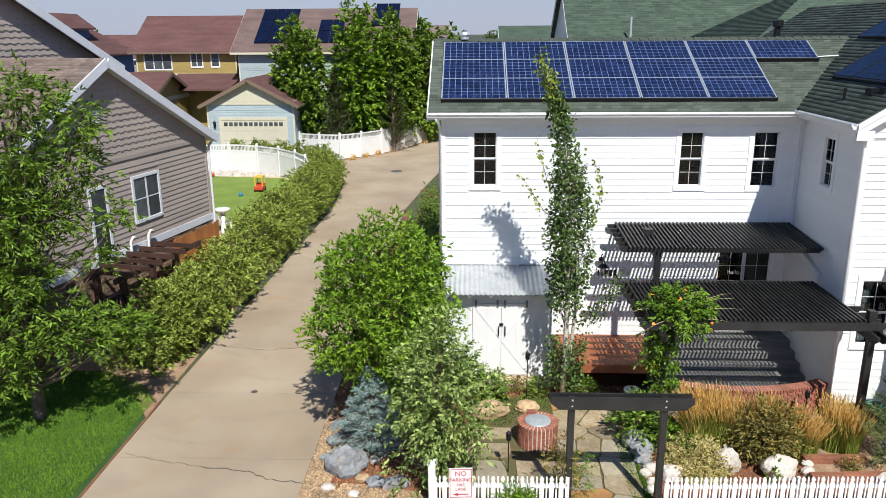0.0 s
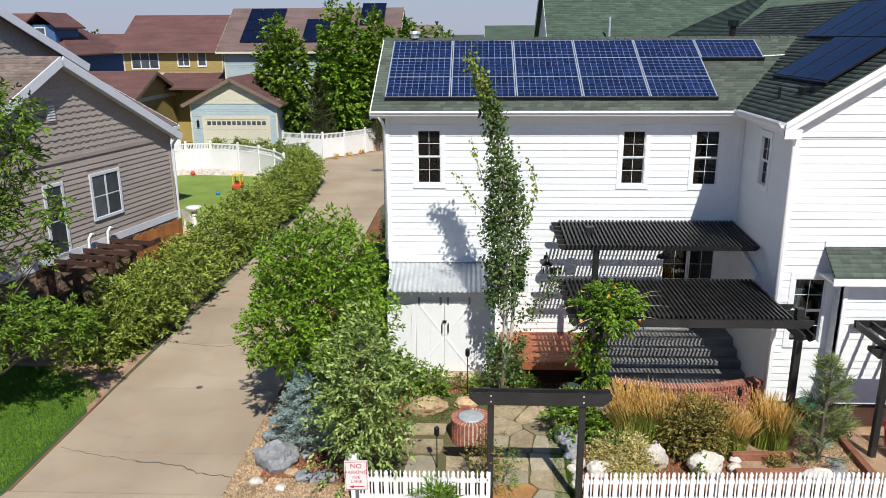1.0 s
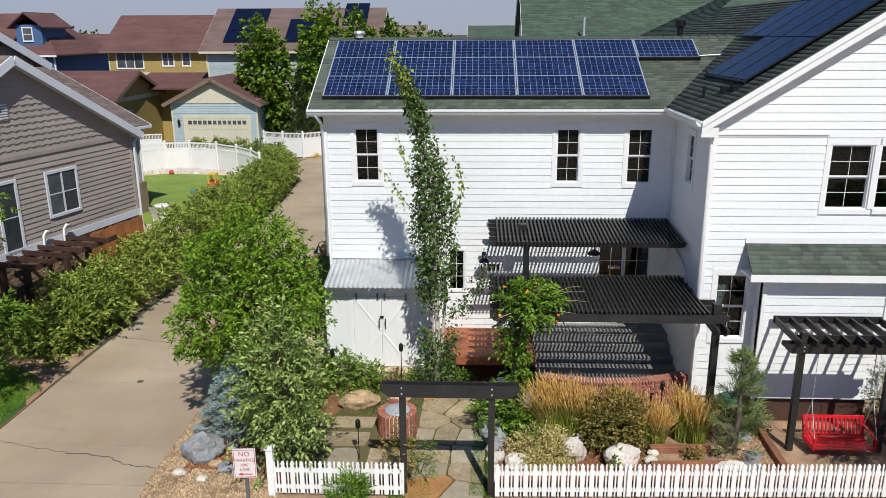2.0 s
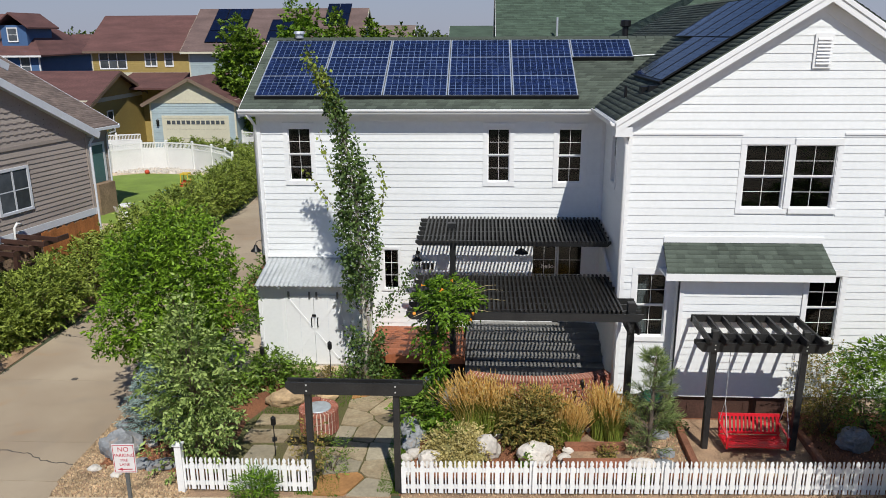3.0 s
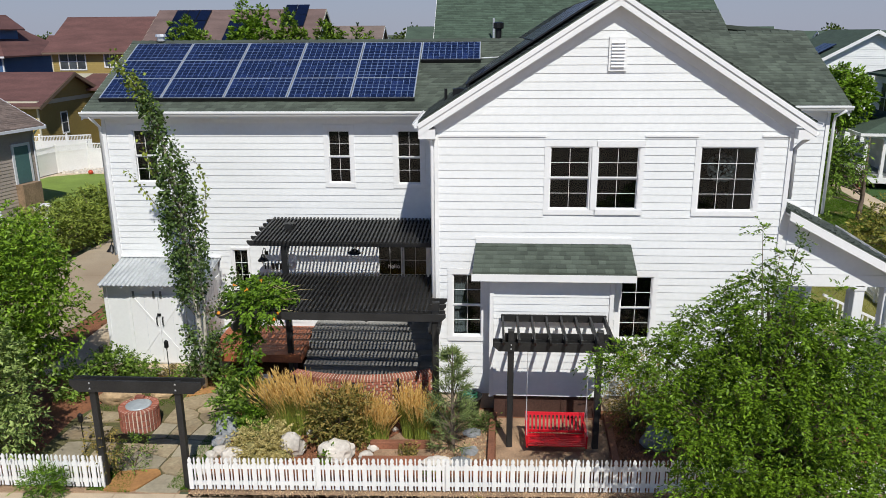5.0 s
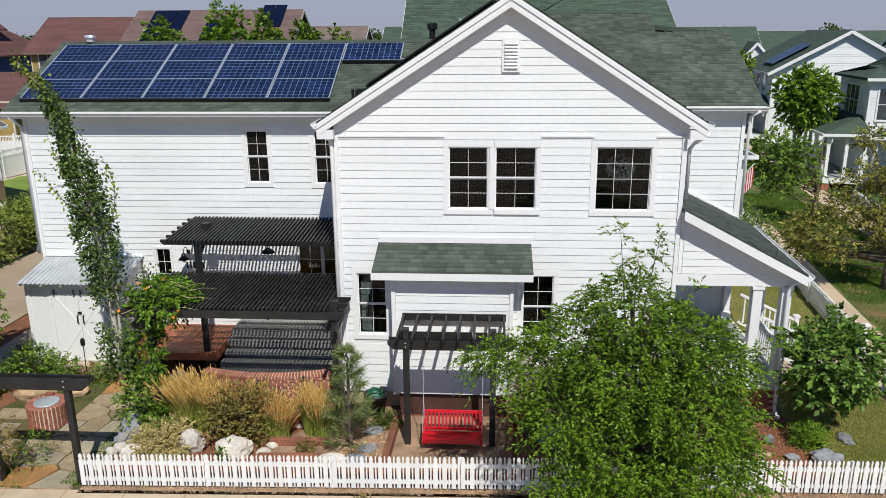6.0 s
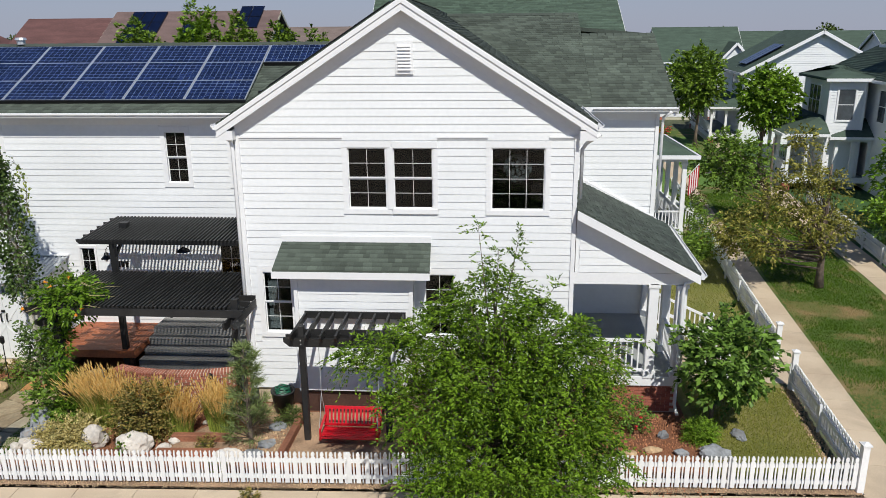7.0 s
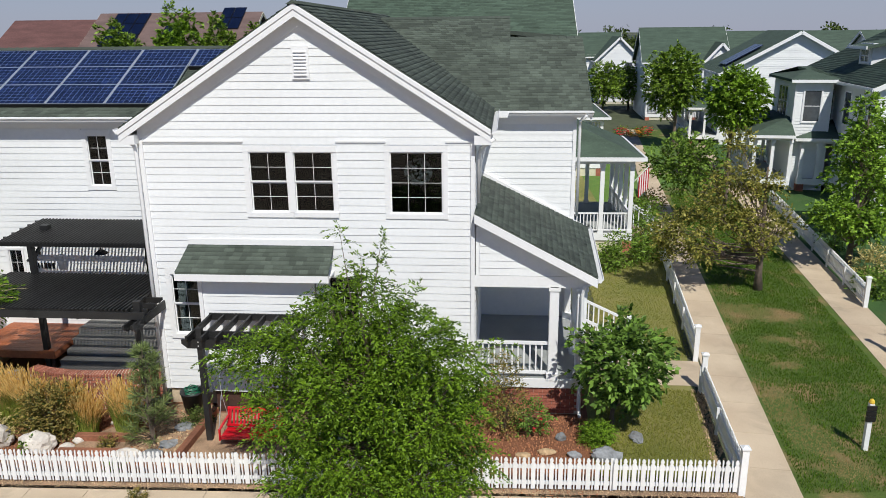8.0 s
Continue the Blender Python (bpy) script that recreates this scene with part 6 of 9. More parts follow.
# ---------------------------------------------------------------- small garden things
def torch(x, y, h):
    t = thing("garden_torch", "black metal garden torch on a thin pole", "torch", pose(x, y, 0), "garden torches")
    part("pole", tube(B(), [(0, 0, 0), (0, 0, h - .2)], .012, 6), M["blackmetal"], t)
    part("canister", lathe(B(), [(.03, h - .22), (.055, h - .19), (.055, h - .04), (.03, h - .02), (.018, h)], 10), M["blackmetal"], t)


for x, y, h in ((-11.33, 0.75, 1.32), (-13.05, 0.75, 1.15), (-11.93, -2.42, .95), (-7.75, -.55, 1.05), (-6.3, -.78, 1.0), (-5.25, -.72, 1.1)):
    torch(x, y, h)
pot = thing("metal_bucket", "dented galvanised bucket with a pale rim", "bucket", pose(-8.80, 0.55, 0))
part("body", lathe(B(), [(.15, 0), (.20, .42), (.195, .42), (.14, .03)], 18), M["zinc"], pot, smooth=True)
part("rim", lathe(B(), [(.20, .40), (.215, .41), (.215, .44), (.20, .45)], 18), M["vinyl"], pot)
pot2 = thing("hose_pot", "black plastic pot holding a coiled green hose", "pot", pose(-3.62, -0.42, 0))
part("body", lathe(B(), [(.20, 0), (.28, .52), (.295, .53), (.295, .56), (.265, .56), (.19, .3)], 20), M["plastic"], pot2, smooth=True)
part("hose", tube(B(), [(.17 * math.cos(t * .5) * (1 + .1 * math.sin(t * 1.7)), .17 * math.sin(t * .5), .50 + .006 * t * .5 + .02 * math.sin(t * 2.3)) for t in range(52)], .014, 6), M["hose"], pot2)

# ---------------------------------------------------------------- planting
def crown_points(rng, centre, radii, clusters, per, sigma, shell=0.55, rough=0.3, floor=0.1, shape=None):
    """Leaf places in clumps inside an uneven crown. Returns leaf points, outward directions and clump centres."""
    d = unit(rng.normal(0, 1, (clusters, 3)))
    lump = 1 + rough * np.array([noise.noise(Vector(v) * 1.7 + Vector(centre)) for v in d])
    r = rng.uniform(0, 1, clusters) ** (1 - shell) * lump
    r = np.clip(r, 0.12, 1.25)
    c = d * r[:, None]
    if shape is not None:
        c[:, :2] *= shape(c[:, 2])[:, None]
    c = c * np.array(radii) + np.array(centre)
    c[:, 2] = np.maximum(c[:, 2], floor)
    n = clusters * per
    base = np.repeat(c, per, 0)
    s = sigma * np.repeat(rng.uniform(0.6, 1.35, clusters), per)[:, None]
    p = base + rng.normal(0, 1, (n, 3)) * s * np.array([1, 1, 0.8])
    p[:, 2] = np.maximum(p[:, 2], floor * 0.6)
    out = unit((p - np.array(centre)) / np.array(radii))
    return p, out, c


def limbs(base, top, r0, targets, rng, share=0.6, twig=0.012, sides=7):
    """A tapering trunk from base to top, with a branch reaching out to every clump centre given."""
    bm = B()
    base, top = Vector(base), Vector(top)
    pts = [base.lerp(top, t) + Vector((rng.normal(0, 0.03), rng.normal(0, 0.03), 0)) * (t * (1 - t) * 4) for t in np.linspace(0, 1, 7)]
    tube(bm, pts, [r0 * (1.25 if i == 0 else 1 - 0.80 * i / 6) for i in range(7)], sides)
    for c in targets:
        c = Vector(c)
        h = max(0.12, min(0.95, ((c.z - base.z) / max(0.1, top.z - base.z)) * share + rng.uniform(-.08, .08)))
        a = base.lerp(top, h)
        mid = a.lerp(c, .5) + Vector((0, 0, -.06 * (c - a).length + rng.normal(0, .05)))
        rr = max(twig, r0 * (1 - h) * .38)
        tube(bm, [a, mid, c], [rr, rr * .6, twig * .45], 5, False)
    return bm


def sprays(rng, c, out, length, per, sag=.25, lift=.15, wander=.5):
    """Leaves set in two rows along short twigs that grow outwards from c. Returns leaf places and leaf directions."""
    n = len(c)
    d = unit(out * .9 + rng.normal(0, wander, (n, 3)) + np.array([0, 0, lift]))
    side = unit(np.cross(d, np.array([0, 0, 1.0]) + rng.normal(0, .15, (n, 3))))
    L = (length * rng.uniform(.6, 1.35, n))[:, None, None]
    u = np.linspace(.08, 1, per)[None, :, None] + rng.normal(0, .03, (n, per, 1))
    p = c[:, None, :] + d[:, None, :] * u * L - np.array([0, 0, 1.0]) * sag * u ** 2 * L
    sgn = np.where(np.arange(per) % 2 == 0, 1.0, -1.0)[None, :, None] * np.clip(1.25 - u, 0, 1)
    w = d[:, None, :] * .6 + side[:, None, :] * sgn * .9 - np.array([0, 0, 1.0]) * .18 * u
    return p.reshape(-1, 3), unit(w.reshape(-1, 3))


def tree(name, label, category, base, top, r0, centre, radii, clusters, per, twig, leaf, size, seed, bark="bark", wide=.5, shell=.55, rough=.3, sag=.25, branch=40, floor=.1, shape=None, group="", spread=.3, share=.6, lumps=None, fold=.25, flat=.78):
    """A trunk with limbs and a crown of leafy twigs, either in one uneven ellipsoid or in boughs given as (x, y, z, radius)."""
    rng = np.random.default_rng(seed)
    t = thing(name, label, category, pose(*base), group)
    base = np.array(base)
    if lumps:
        cs, os, tips = [], [], []
        tot = sum(l[3] ** 2 for l in lumps)
        for x, y, z, r in lumps:
            m = max(20, int(clusters * r * r / tot))
            q, o, c1 = crown_points(rng, np.array((x, y, z)) - base, (r, r, r * flat), m, 1, .02, shell, rough, floor)
            cs.append(c1), os.append(unit((c1 - np.array((x, y, z)) + base) * np.array([1, 1, .8]) + .25 * np.array((x - base[0], y - base[1], 0)) * .3)), tips.append(c1[:max(4, m // 14)])
        c, out, pick = np.concatenate(cs), np.concatenate(os), np.concatenate(tips)
    else:
        centre = np.array(centre) - base
        q, o, c = crown_points(rng, centre, radii, clusters, 1, .02, shell, rough, floor, shape)
        out = unit((c - centre) / np.array(radii))
        pick = c[rng.permutation(len(c))[:branch]]
    p, w = sprays(rng, c, out, twig, per, sag)
    p[:, 2] = np.maximum(p[:, 2], floor * .5)
    part("trunk", limbs((0, 0, -.05), np.array(top) - base, r0, pick, rng, share), M[bark], t, smooth=True)
    k = part("crown", leaves("crown", p, w, size, LEAF[leaf], rng, wide, fold, spread, .1), None, t)
    k["kind"] = "stuff"
    return t


# the large trees
ASH = [(-21.15, -.4, 7.1, .62), (-22.1, -.6, 7.6, .75), (-21.5, -.2, 6.1, .75), (-22.6, -.8, 6.3, .95), (-22.5, -.9, 5.1, 1.0), (-21.75, -.6, 5.0, .6), (-20.55, -.3, 4.95, .36), (-22.5, -1.1, 3.9, .85), (-21.0, -.3, 4.0, .38),
       (-22.9, -1.2, 2.7, .95), (-21.4, -.9, 2.5, .85), (-20.6, -.3, 2.3, .55), (-22.9, -1.5, 1.75, .7), (-23.9, -.4, 3.6, 1.3), (-23.9, -.4, 5.6, 1.3)]
tree("ash_tree", "leafy green ash tree on the shaded lawn", "tree", (-22.9, -0.4, 0), (-22.6, -0.5, 7.0), .13, None, None, 3000, 11, .26, "ash", .15, 21, wide=.30, shell=.62, rough=.5, floor=.9, lumps=ASH, sag=.4)
tree("garden_tree", "dense bright green round-headed tree by the driveway", "tree", (-14.72, -.35, 0), (-14.72, -.35, 4.4), .09, (-14.72, -.35, 2.80), (1.52, 1.5, 2.0), 3700, 9, .16, "round", .112, 22, wide=.38, shell=.70, rough=.42, branch=70, floor=.35, sag=.2, spread=.55)
tree("young_birch", "loose silvery green young birch", "tree", (-13.3, -3.1, 0), (-13.35, -3.1, 3.4), .04, (-13.30, -3.1, 1.85), (1.0, .60, 2.02), 900, 11, .32, "birch", .10, 23, wide=.44, shell=.40, rough=.6, branch=110, floor=.25, shape=lambda z: 1.05 - .62 * np.clip(z, 0, 1), sag=.1, spread=.45)
LOCUST = [(1.4, -4.5, 4.3, .72), (.6, -4.45, 3.75, .72), (2.25, -4.5, 3.8, .76), (-.3, -4.4, 3.35, .5), (-.95, -4.4, 3.25, .34), (2.95, -4.5, 3.3, .58), (1.45, -4.7, 3.2, 1.05), (.4, -4.9, 2.6, .75), (2.5, -4.9, 2.5, .85),
          (1.4, -5.2, 1.9, .85), (.6, -5.2, 1.5, .55), (2.6, -5.2, 1.6, .75), (3.15, -4.9, 1.8, .5), (1.2, -5.2, 1.0, .5), (1.5, -3.7, 2.6, .9), (2.9, -3.8, 2.4, .6)]
tree("street_tree", "feathery green honey locust at the pavement edge", "tree", (1.95, -4.45, 0), (1.4, -4.45, 4.6), .09, None, None, 5600, 16, .38, "locust", .072, 24, wide=.42, shell=.84, rough=.6, floor=.4, lumps=LOCUST, sag=.5, spread=.25, flat=.52)
for k, (tx, ty, tz) in enumerate(((1.16, -4.55, 5.72), (1.84, -4.4, 5.52), (.62, -4.5, 4.7), (2.5, -4.6, 4.75), (3.0, -4.8, 4.1), (4.0, -4.7, 3.75), (1.5, -4.5, 5.3))):
    rng = np.random.default_rng(60 + k)
    o3 = np.array((1.95, -4.45, 0))
    b0, e = np.array((1.45 + .3 * (tx - 1.45), -4.5, 3.9 - .2 * abs(tx - 1.45))) - o3, np.array((tx, ty, tz)) - o3
    tt = rng.uniform(.25, 1, 34)[:, None]
    c = b0 + (e - b0) * tt
    p, w = sprays(rng, c, np.tile(np.array((.1, -.1, .35)), (34, 1)), .26, 12, .5, .1, .9)
    sp = bpy.data.objects["street_tree"]
    sh = part("shoot", leaves("shoot", p, w, .075, LEAF["locust"], rng, .34, .2, .2, .1), None, sp)
    sh["kind"] = "stuff"
    part("twig", tube(B(), [b0, (b0 + e) / 2, e], [.018, .010, .003], 5), M["bark"], sp)
tree("dogwood_tree", "small broad-leaved dogwood inside the fence", "tree", (6.45, -0.55, 0), (6.5, -0.6, 2.1), .06, (6.62, -0.75, 1.72), (1.05, .95, .95), 620, 9, .24, "dogwood", .14, 25, wide=.58, shell=.62, rough=.4, branch=40, floor=.6)
CRAB = [(11.8, 9.3, 4.1, .65), (12.7, 9.6, 3.7, .6), (10.7, 9.2, 3.0, .7), (9.7, 8.9, 2.3, .7), (11.9, 8.9, 2.7, .7), (13.4, 9.8, 2.4, .65), (10.5, 8.8, 1.8, .6), (12.0, 10.2, 5.1, .5), (9.7, 9.4, 1.7, .6), (12.6, 9.2, 1.8, .5), (11.3, 9.5, 3.6, .5)]
tree("crabapple_tree", "thin bronze-green crabapple on the lawn", "tree", (12.9, 9.6, 0), (12.8, 9.6, 4.4), .14, None, None, 1250, 9, .34, "crab", .12, 26, wide=.5, shell=.5, rough=.6, floor=1.2, lumps=CRAB, spread=.5)
tree("crabapple_tree", "thin green crabapple beside the footpath", "tree", (14.3, 19.5, 0), (14.3, 19.5, 4.0), .13, (12.4, 19.5, 2.9), (1.7, 1.7, 1.3), 520, 11, .4, "shrub", .17, 27, wide=.5, shell=.5, rough=.5, branch=50, floor=1.0)
tree("street_maple", "far green tree before white porches", "tree", (14.6, 70.0, 0), (14.6, 70, 4.4), .14, (14.6, 70.0, 3.4), (2.0, 2.0, 2.0), 500, 11, .4, "pear", .28, 35, branch=20, floor=1.0)
tree("street_maple", "far green tree before white porches", "tree", (18.0, 74.0, 0), (18.0, 74, 4.4), .14, (18.0, 74.0, 3.2), (2.2, 2.2, 2.0), 500, 11, .4, "shrub", .28, 36, branch=20, floor=1.0)
tree("street_maple", "rounded bright green tree before white houses", "tree", (17.3, 30.0, 0), (17.3, 30.0, 5.5), .15, (17.5, 30.0, 5.0), (1.75, 1.75, 1.75), 900, 12, .38, "round", .22, 28, branch=30, floor=1.5)
tree("street_maple", "dark green tree at the end of the lawn", "tree", (17.0, 44.0, 0), (17.0, 44, 6), .15, (16.6, 44.0, 5.2), (2.1, 2.1, 2.5), 900, 12, .42, "pear", .26, 29, branch=30, floor=1.5)
MAPLE = [(17.0, 12.6, 6.2, .45), (17.4, 12.7, 5.3, .65), (16.8, 12.4, 4.7, .6), (17.2, 12.3, 3.6, .75), (16.2, 12.0, 2.2, .8), (17.8, 12.6, 3.9, .5), (17.3, 12.0, 1.9, .8), (18.4, 12.4, 2.3, .7)]
tree("maple_tree", "upright green maple at the neighbouring gardens", "tree", (17.2, 12.6, 0), (17.2, 12.6, 6.2), .12, None, None, 900, 9, .28, "maple", .15, 30, wide=.6, floor=.8, shell=.6, rough=.45, lumps=MAPLE)
tree("maple_tree", "upright green maple at the neighbouring gardens", "tree", (19.6, 17.0, 0), (19.6, 17.0, 5.0), .12, (19.6, 17.0, 3.2), (1.6, 1.6, 2.2), 480, 11, .42, "maple", .2, 31, wide=.6, branch=40, floor=.6)
for i, (x, y, h, r) in enumerate(((-25.3, 40.6, 9.9, 2.1), (-21.1, 41.8, 11.1, 2.1), (-18.6, 43.4, 10.2, 1.95), (-16.2, 47.0, 9.6, 2.0), (-14.0, 50.0, 9.0, 2.0))):
    tree("pear_tree", "tall columnar pear tree behind a vinyl fence", "tree", (x, y, 0), (x, y, h * .8), .14, (x, y, h * .52), (r, r, h * .48), 1500, 11, .36, "pear" if i != 1 else "round", .28, 40 + i, shell=.62, rough=.35, branch=30, floor=.6, group="columnar trees")


def conifer(name, label, base, h, r, leaf, seed, tiers=16, arms=11, needle=.05, per=70, up=.25, tip=1.0, wide=.16):
    """Whorls of branches set with needles."""
    rng = np.random.default_rng(seed)
    t = thing(name, label, "conifer", pose(*base))
    pts, dirs = [], []
    bm = tube(B(), [(0, 0, -.05), (0, 0, h * .5), (0, 0, h * .97)], [.05 * h / 2, .03 * h / 2, .006], 7)
    for k in range(tiers):
        f = k / (tiers - 1)
        z = h * (.06 + .88 * f)
        n = max(4, int(arms * (1 - .6 * f)))
        for j in range(n):
            a = rng.uniform(0, math.tau)
            L = r * (1 - f) ** tip * rng.uniform(.7, 1.12) + .05 * r
            e = np.array((math.cos(a) * L, math.sin(a) * L, z + up * L * rng.uniform(.3, 1.2)))
            s = np.array((0, 0, z))
            tt = rng.uniform(.15, 1.0, per)[:, None] ** .7
            side = np.array((-math.sin(a), math.cos(a), 0))
            spread = (rng.uniform(-1, 1, per) * L * .22)[:, None] * (1.1 - tt * .75)
            pts.append(s + (e - s) * tt + side * spread + rng.normal(0, .014, (per, 3)))
            dirs.append(np.tile(unit(e - s), (per, 1)) + side * np.sign(spread) * .6)
            tube(bm, [s, e], [.010 * h / 2 + .003, .003], 4, False)
    part("trunk", bm, M["bark"], t)
    p, d = np.concatenate(pts), np.concatenate(dirs)
    k = part("needle_mass", leaves("needle_mass", p, d, needle, LEAF[leaf], rng, wide, .1, .5, 0), None, t)
    k["kind"] = "stuff"


conifer("blue_spruce", "small silvery blue spruce in the mulch bed", (-14.85, -1.55, 0), 2.0, .85, "spruce", 51, 20, 20, .075, 80, .15, .85)
conifer("young_pine", "young green pine with long soft needles", (-3.95, -1.95, 0), 2.40, .56, "pine", 52, 11, 6, .20, 85, .95, .40, .06)
conifer("juniper_tree", "dark narrow juniper behind the vinyl fence", (-22.6, 40.0, 0), 6.4, 1.35, "juniper", 53, 20, 14, .22, 50, .9, .7)
conifer("juniper_tree", "dark narrow juniper behind the vinyl fence", (-18.6, 41.6, 0), 6.6, 1.2, "juniper", 54, 20, 14, .22, 50, .9, .7)

# the slim aspen: trunk, narrow crown, loose tip and hanging side twigs
ab = np.array((-10.45, .80, 0))
aspen = thing("aspen_tree", "slender columnar aspen with a leaning tip", "tree", pose(*ab))
line = [np.array(v) - ab for v in ((-10.45, .80, -.05), (-10.42, .80, 1.2), (-10.44, .70, 2.5), (-10.46, .60, 3.8), (-10.48, .45, 5.1), (-10.68, .30, 6.4), (-10.98, .14, 7.55), (-11.30, -.22, 8.2))]
part("trunk", tube(B(), line, [.075, .066, .058, .048, .036, .024, .012, .004], 9), M["palebark"], aspen, "pale smooth aspen trunk", smooth=True)
part("second_stem", tube(B(), [np.array(v) - ab for v in ((-10.44, .80, .5), (-10.30, .76, 1.4), (-10.22, .70, 2.6), (-10.26, .60, 4.2))], [.05, .045, .034, .012], 8), M["palebark"], aspen, smooth=True)
def along(t):
    t = np.clip(t, 0, .999) * (len(line) - 1)
    i = t.astype(int)
    L = np.array(line)
    return L[i] + (L[i + 1] - L[i]) * (t - i)[:, None]
def aspen_leaves(t0, t1, clumps, per, width, leaf, seed, size):
    """Leaves in tight clumps on short upright twigs, within a column of that half-width."""
    rng = np.random.default_rng(seed)
    t = rng.uniform(t0, t1, clumps)
    a, q = rng.uniform(0, math.tau, clumps), rng.uniform(.15, 1, clumps) ** .6 * width(t)
    c = along(t) + np.stack([q * np.cos(a), q * np.sin(a), rng.normal(0, .05, clumps)], 1)
    p = np.repeat(c, per, 0) + rng.normal(0, 1, (clumps * per, 3)) * np.array((.065, .065, .13))
    d = unit(p - np.repeat(along(t), per, 0) + np.array((0, 0, -.2)))
    k = part("crown", leaves("crown", p, d, size, LEAF[leaf], rng, .86, .15, .9, .35), None, aspen)
    k["kind"] = "stuff"
    bm = B()
    for q, s in zip(c[::3], along(np.maximum(t - .07, .05))[::3]):
        tube(bm, [s, (s + q) / 2 + np.array((0, 0, .04)), q], [.009, .006, .003], 4, False)
    part("twig_spray", bm, M["twig"], aspen)
aspen_leaves(.29, .66, 360, 15, lambda t: .52 - .55 * np.abs(t - .45) - .5 * np.clip(t - .54, 0, 1), "aspen", 56, .075)
aspen_leaves(.64, .86, 110, 14, lambda t: .30 - .85 * (t - .64), "aspen", 57, .075)
aspen_leaves(.83, 1.0, 30, 12, lambda t: .08 - .35 * (t - .83), "aspen_top", 58, .08)
aspen_leaves(.07, .19, 90, 15, lambda t: .46 + 0 * t, "aspen", 59, .075)
for k, pts in enumerate(([(-10.60, .55, 4.9), (-11.0, .5, 5.5), (-11.15, .45, 6.0), (-11.28, .45, 6.55)], [(-10.6, .6, 4.4), (-11.1, .5, 4.9), (-11.35, .45, 5.3), (-11.65, .4, 5.75)], [(-10.35, .6, 4.0), (-9.92, .5, 4.7), (-9.80, .45, 5.4), (-10.0, .4, 6.0)], [(-10.4, .75, 2.0), (-9.9, .7, 2.2), (-9.5, .65, 2.75), (-9.25, .6, 3.2)])):
    rng = np.random.default_rng(70 + k)
    pl = np.array(pts) - ab
    n = (70, 70, 120, 330)[k]
    t = rng.uniform(.15, 1, n) * 3
    i = np.minimum(t.astype(int), 2)
    p = pl[i] + (pl[i + 1] - pl[i]) * (t - i)[:, None] + rng.normal(0, .05 if k != 3 else .13, (n, 3))
    s = part("side_branch", leaves("side_branch", p, np.tile(np.array((0, 0, -.5)), (n, 1)), .075, LEAF["aspen_top" if k != 3 else "aspen"], rng, .8, .2, .8, .3), None, aspen)
    s["kind"] = "stuff"
    part("twig", tube(B(), pl, [.012, .008, .005, .003], 5), M["twig"], aspen)

# hedge along the driveway
HP = np.array([(-21.45, 2.9), (-21.45, 5), (-21.35, 10), (-21.1, 15), (-20.9, 20), (-20.85, 24), (-21.2, 27.8), (-22.6, 31.0), (-25.2, 33.2), (-28.3, 34.4)])
HB = np.array([1.15, 1.3, 1.3, 1.25, 1.2, 1.1, 1.0, .8, .7, .6])
HH = np.array([1.55, 1.95, 2.05, 2.1, 2.2, 2.3, 2.3, 2.2, 2.15, 2.1])
for s in range(0, 9, 3):
    rng = np.random.default_rng(80 + s)
    hedge = thing("hedge", "thick grey-green deciduous hedge beside the driveway", "hedge", pose(*HP[s], 0), "hedge lengths")
    o3 = np.array((*HP[s], 0))
    P, W, bm = [], [], B()
    for t in np.arange(s, s + 3, (.26, .24, .33)[s // 3]):
        i = int(t)
        f = t - i
        m, w, h = HP[i] + (HP[i + 1] - HP[i]) * f, HB[i] + (HB[i + 1] - HB[i]) * f, HH[i] + (HH[i + 1] - HH[i]) * f
        w, h = w * rng.uniform(.84, 1.08), h * rng.uniform(.80, 1.06)
        m = np.array((m[0] + rng.normal(0, .16), m[1], 0)) - o3
        centre = m + np.array((0, 0, h * .46))
        q, o, c = crown_points(rng, centre, (w, w * .95, h * .52), 420, 1, .02, .78, .5, .12)
        out = unit((c - centre) / np.array((w, w, h * .5)))
        p, d = sprays(rng, c, out, .17, 9, .2, .35, .5)
        P.append(p), W.append(d)
        for e in c[:12]:
            tube(bm, [m, (m + e) / 2 + np.array((0, 0, .1)), e], [.022, .014, .005], 5, False)
    p = np.concatenate(P)
    p[:, 2] = np.maximum(p[:, 2], .04)
    k = part("foliage", leaves("foliage", p, np.concatenate(W), .145, LEAF["hedge"], rng, .34, .22, .3, .1), None, hedge)
    k["kind"] = "stuff"
    part("stem", bm, M["bark"], hedge)


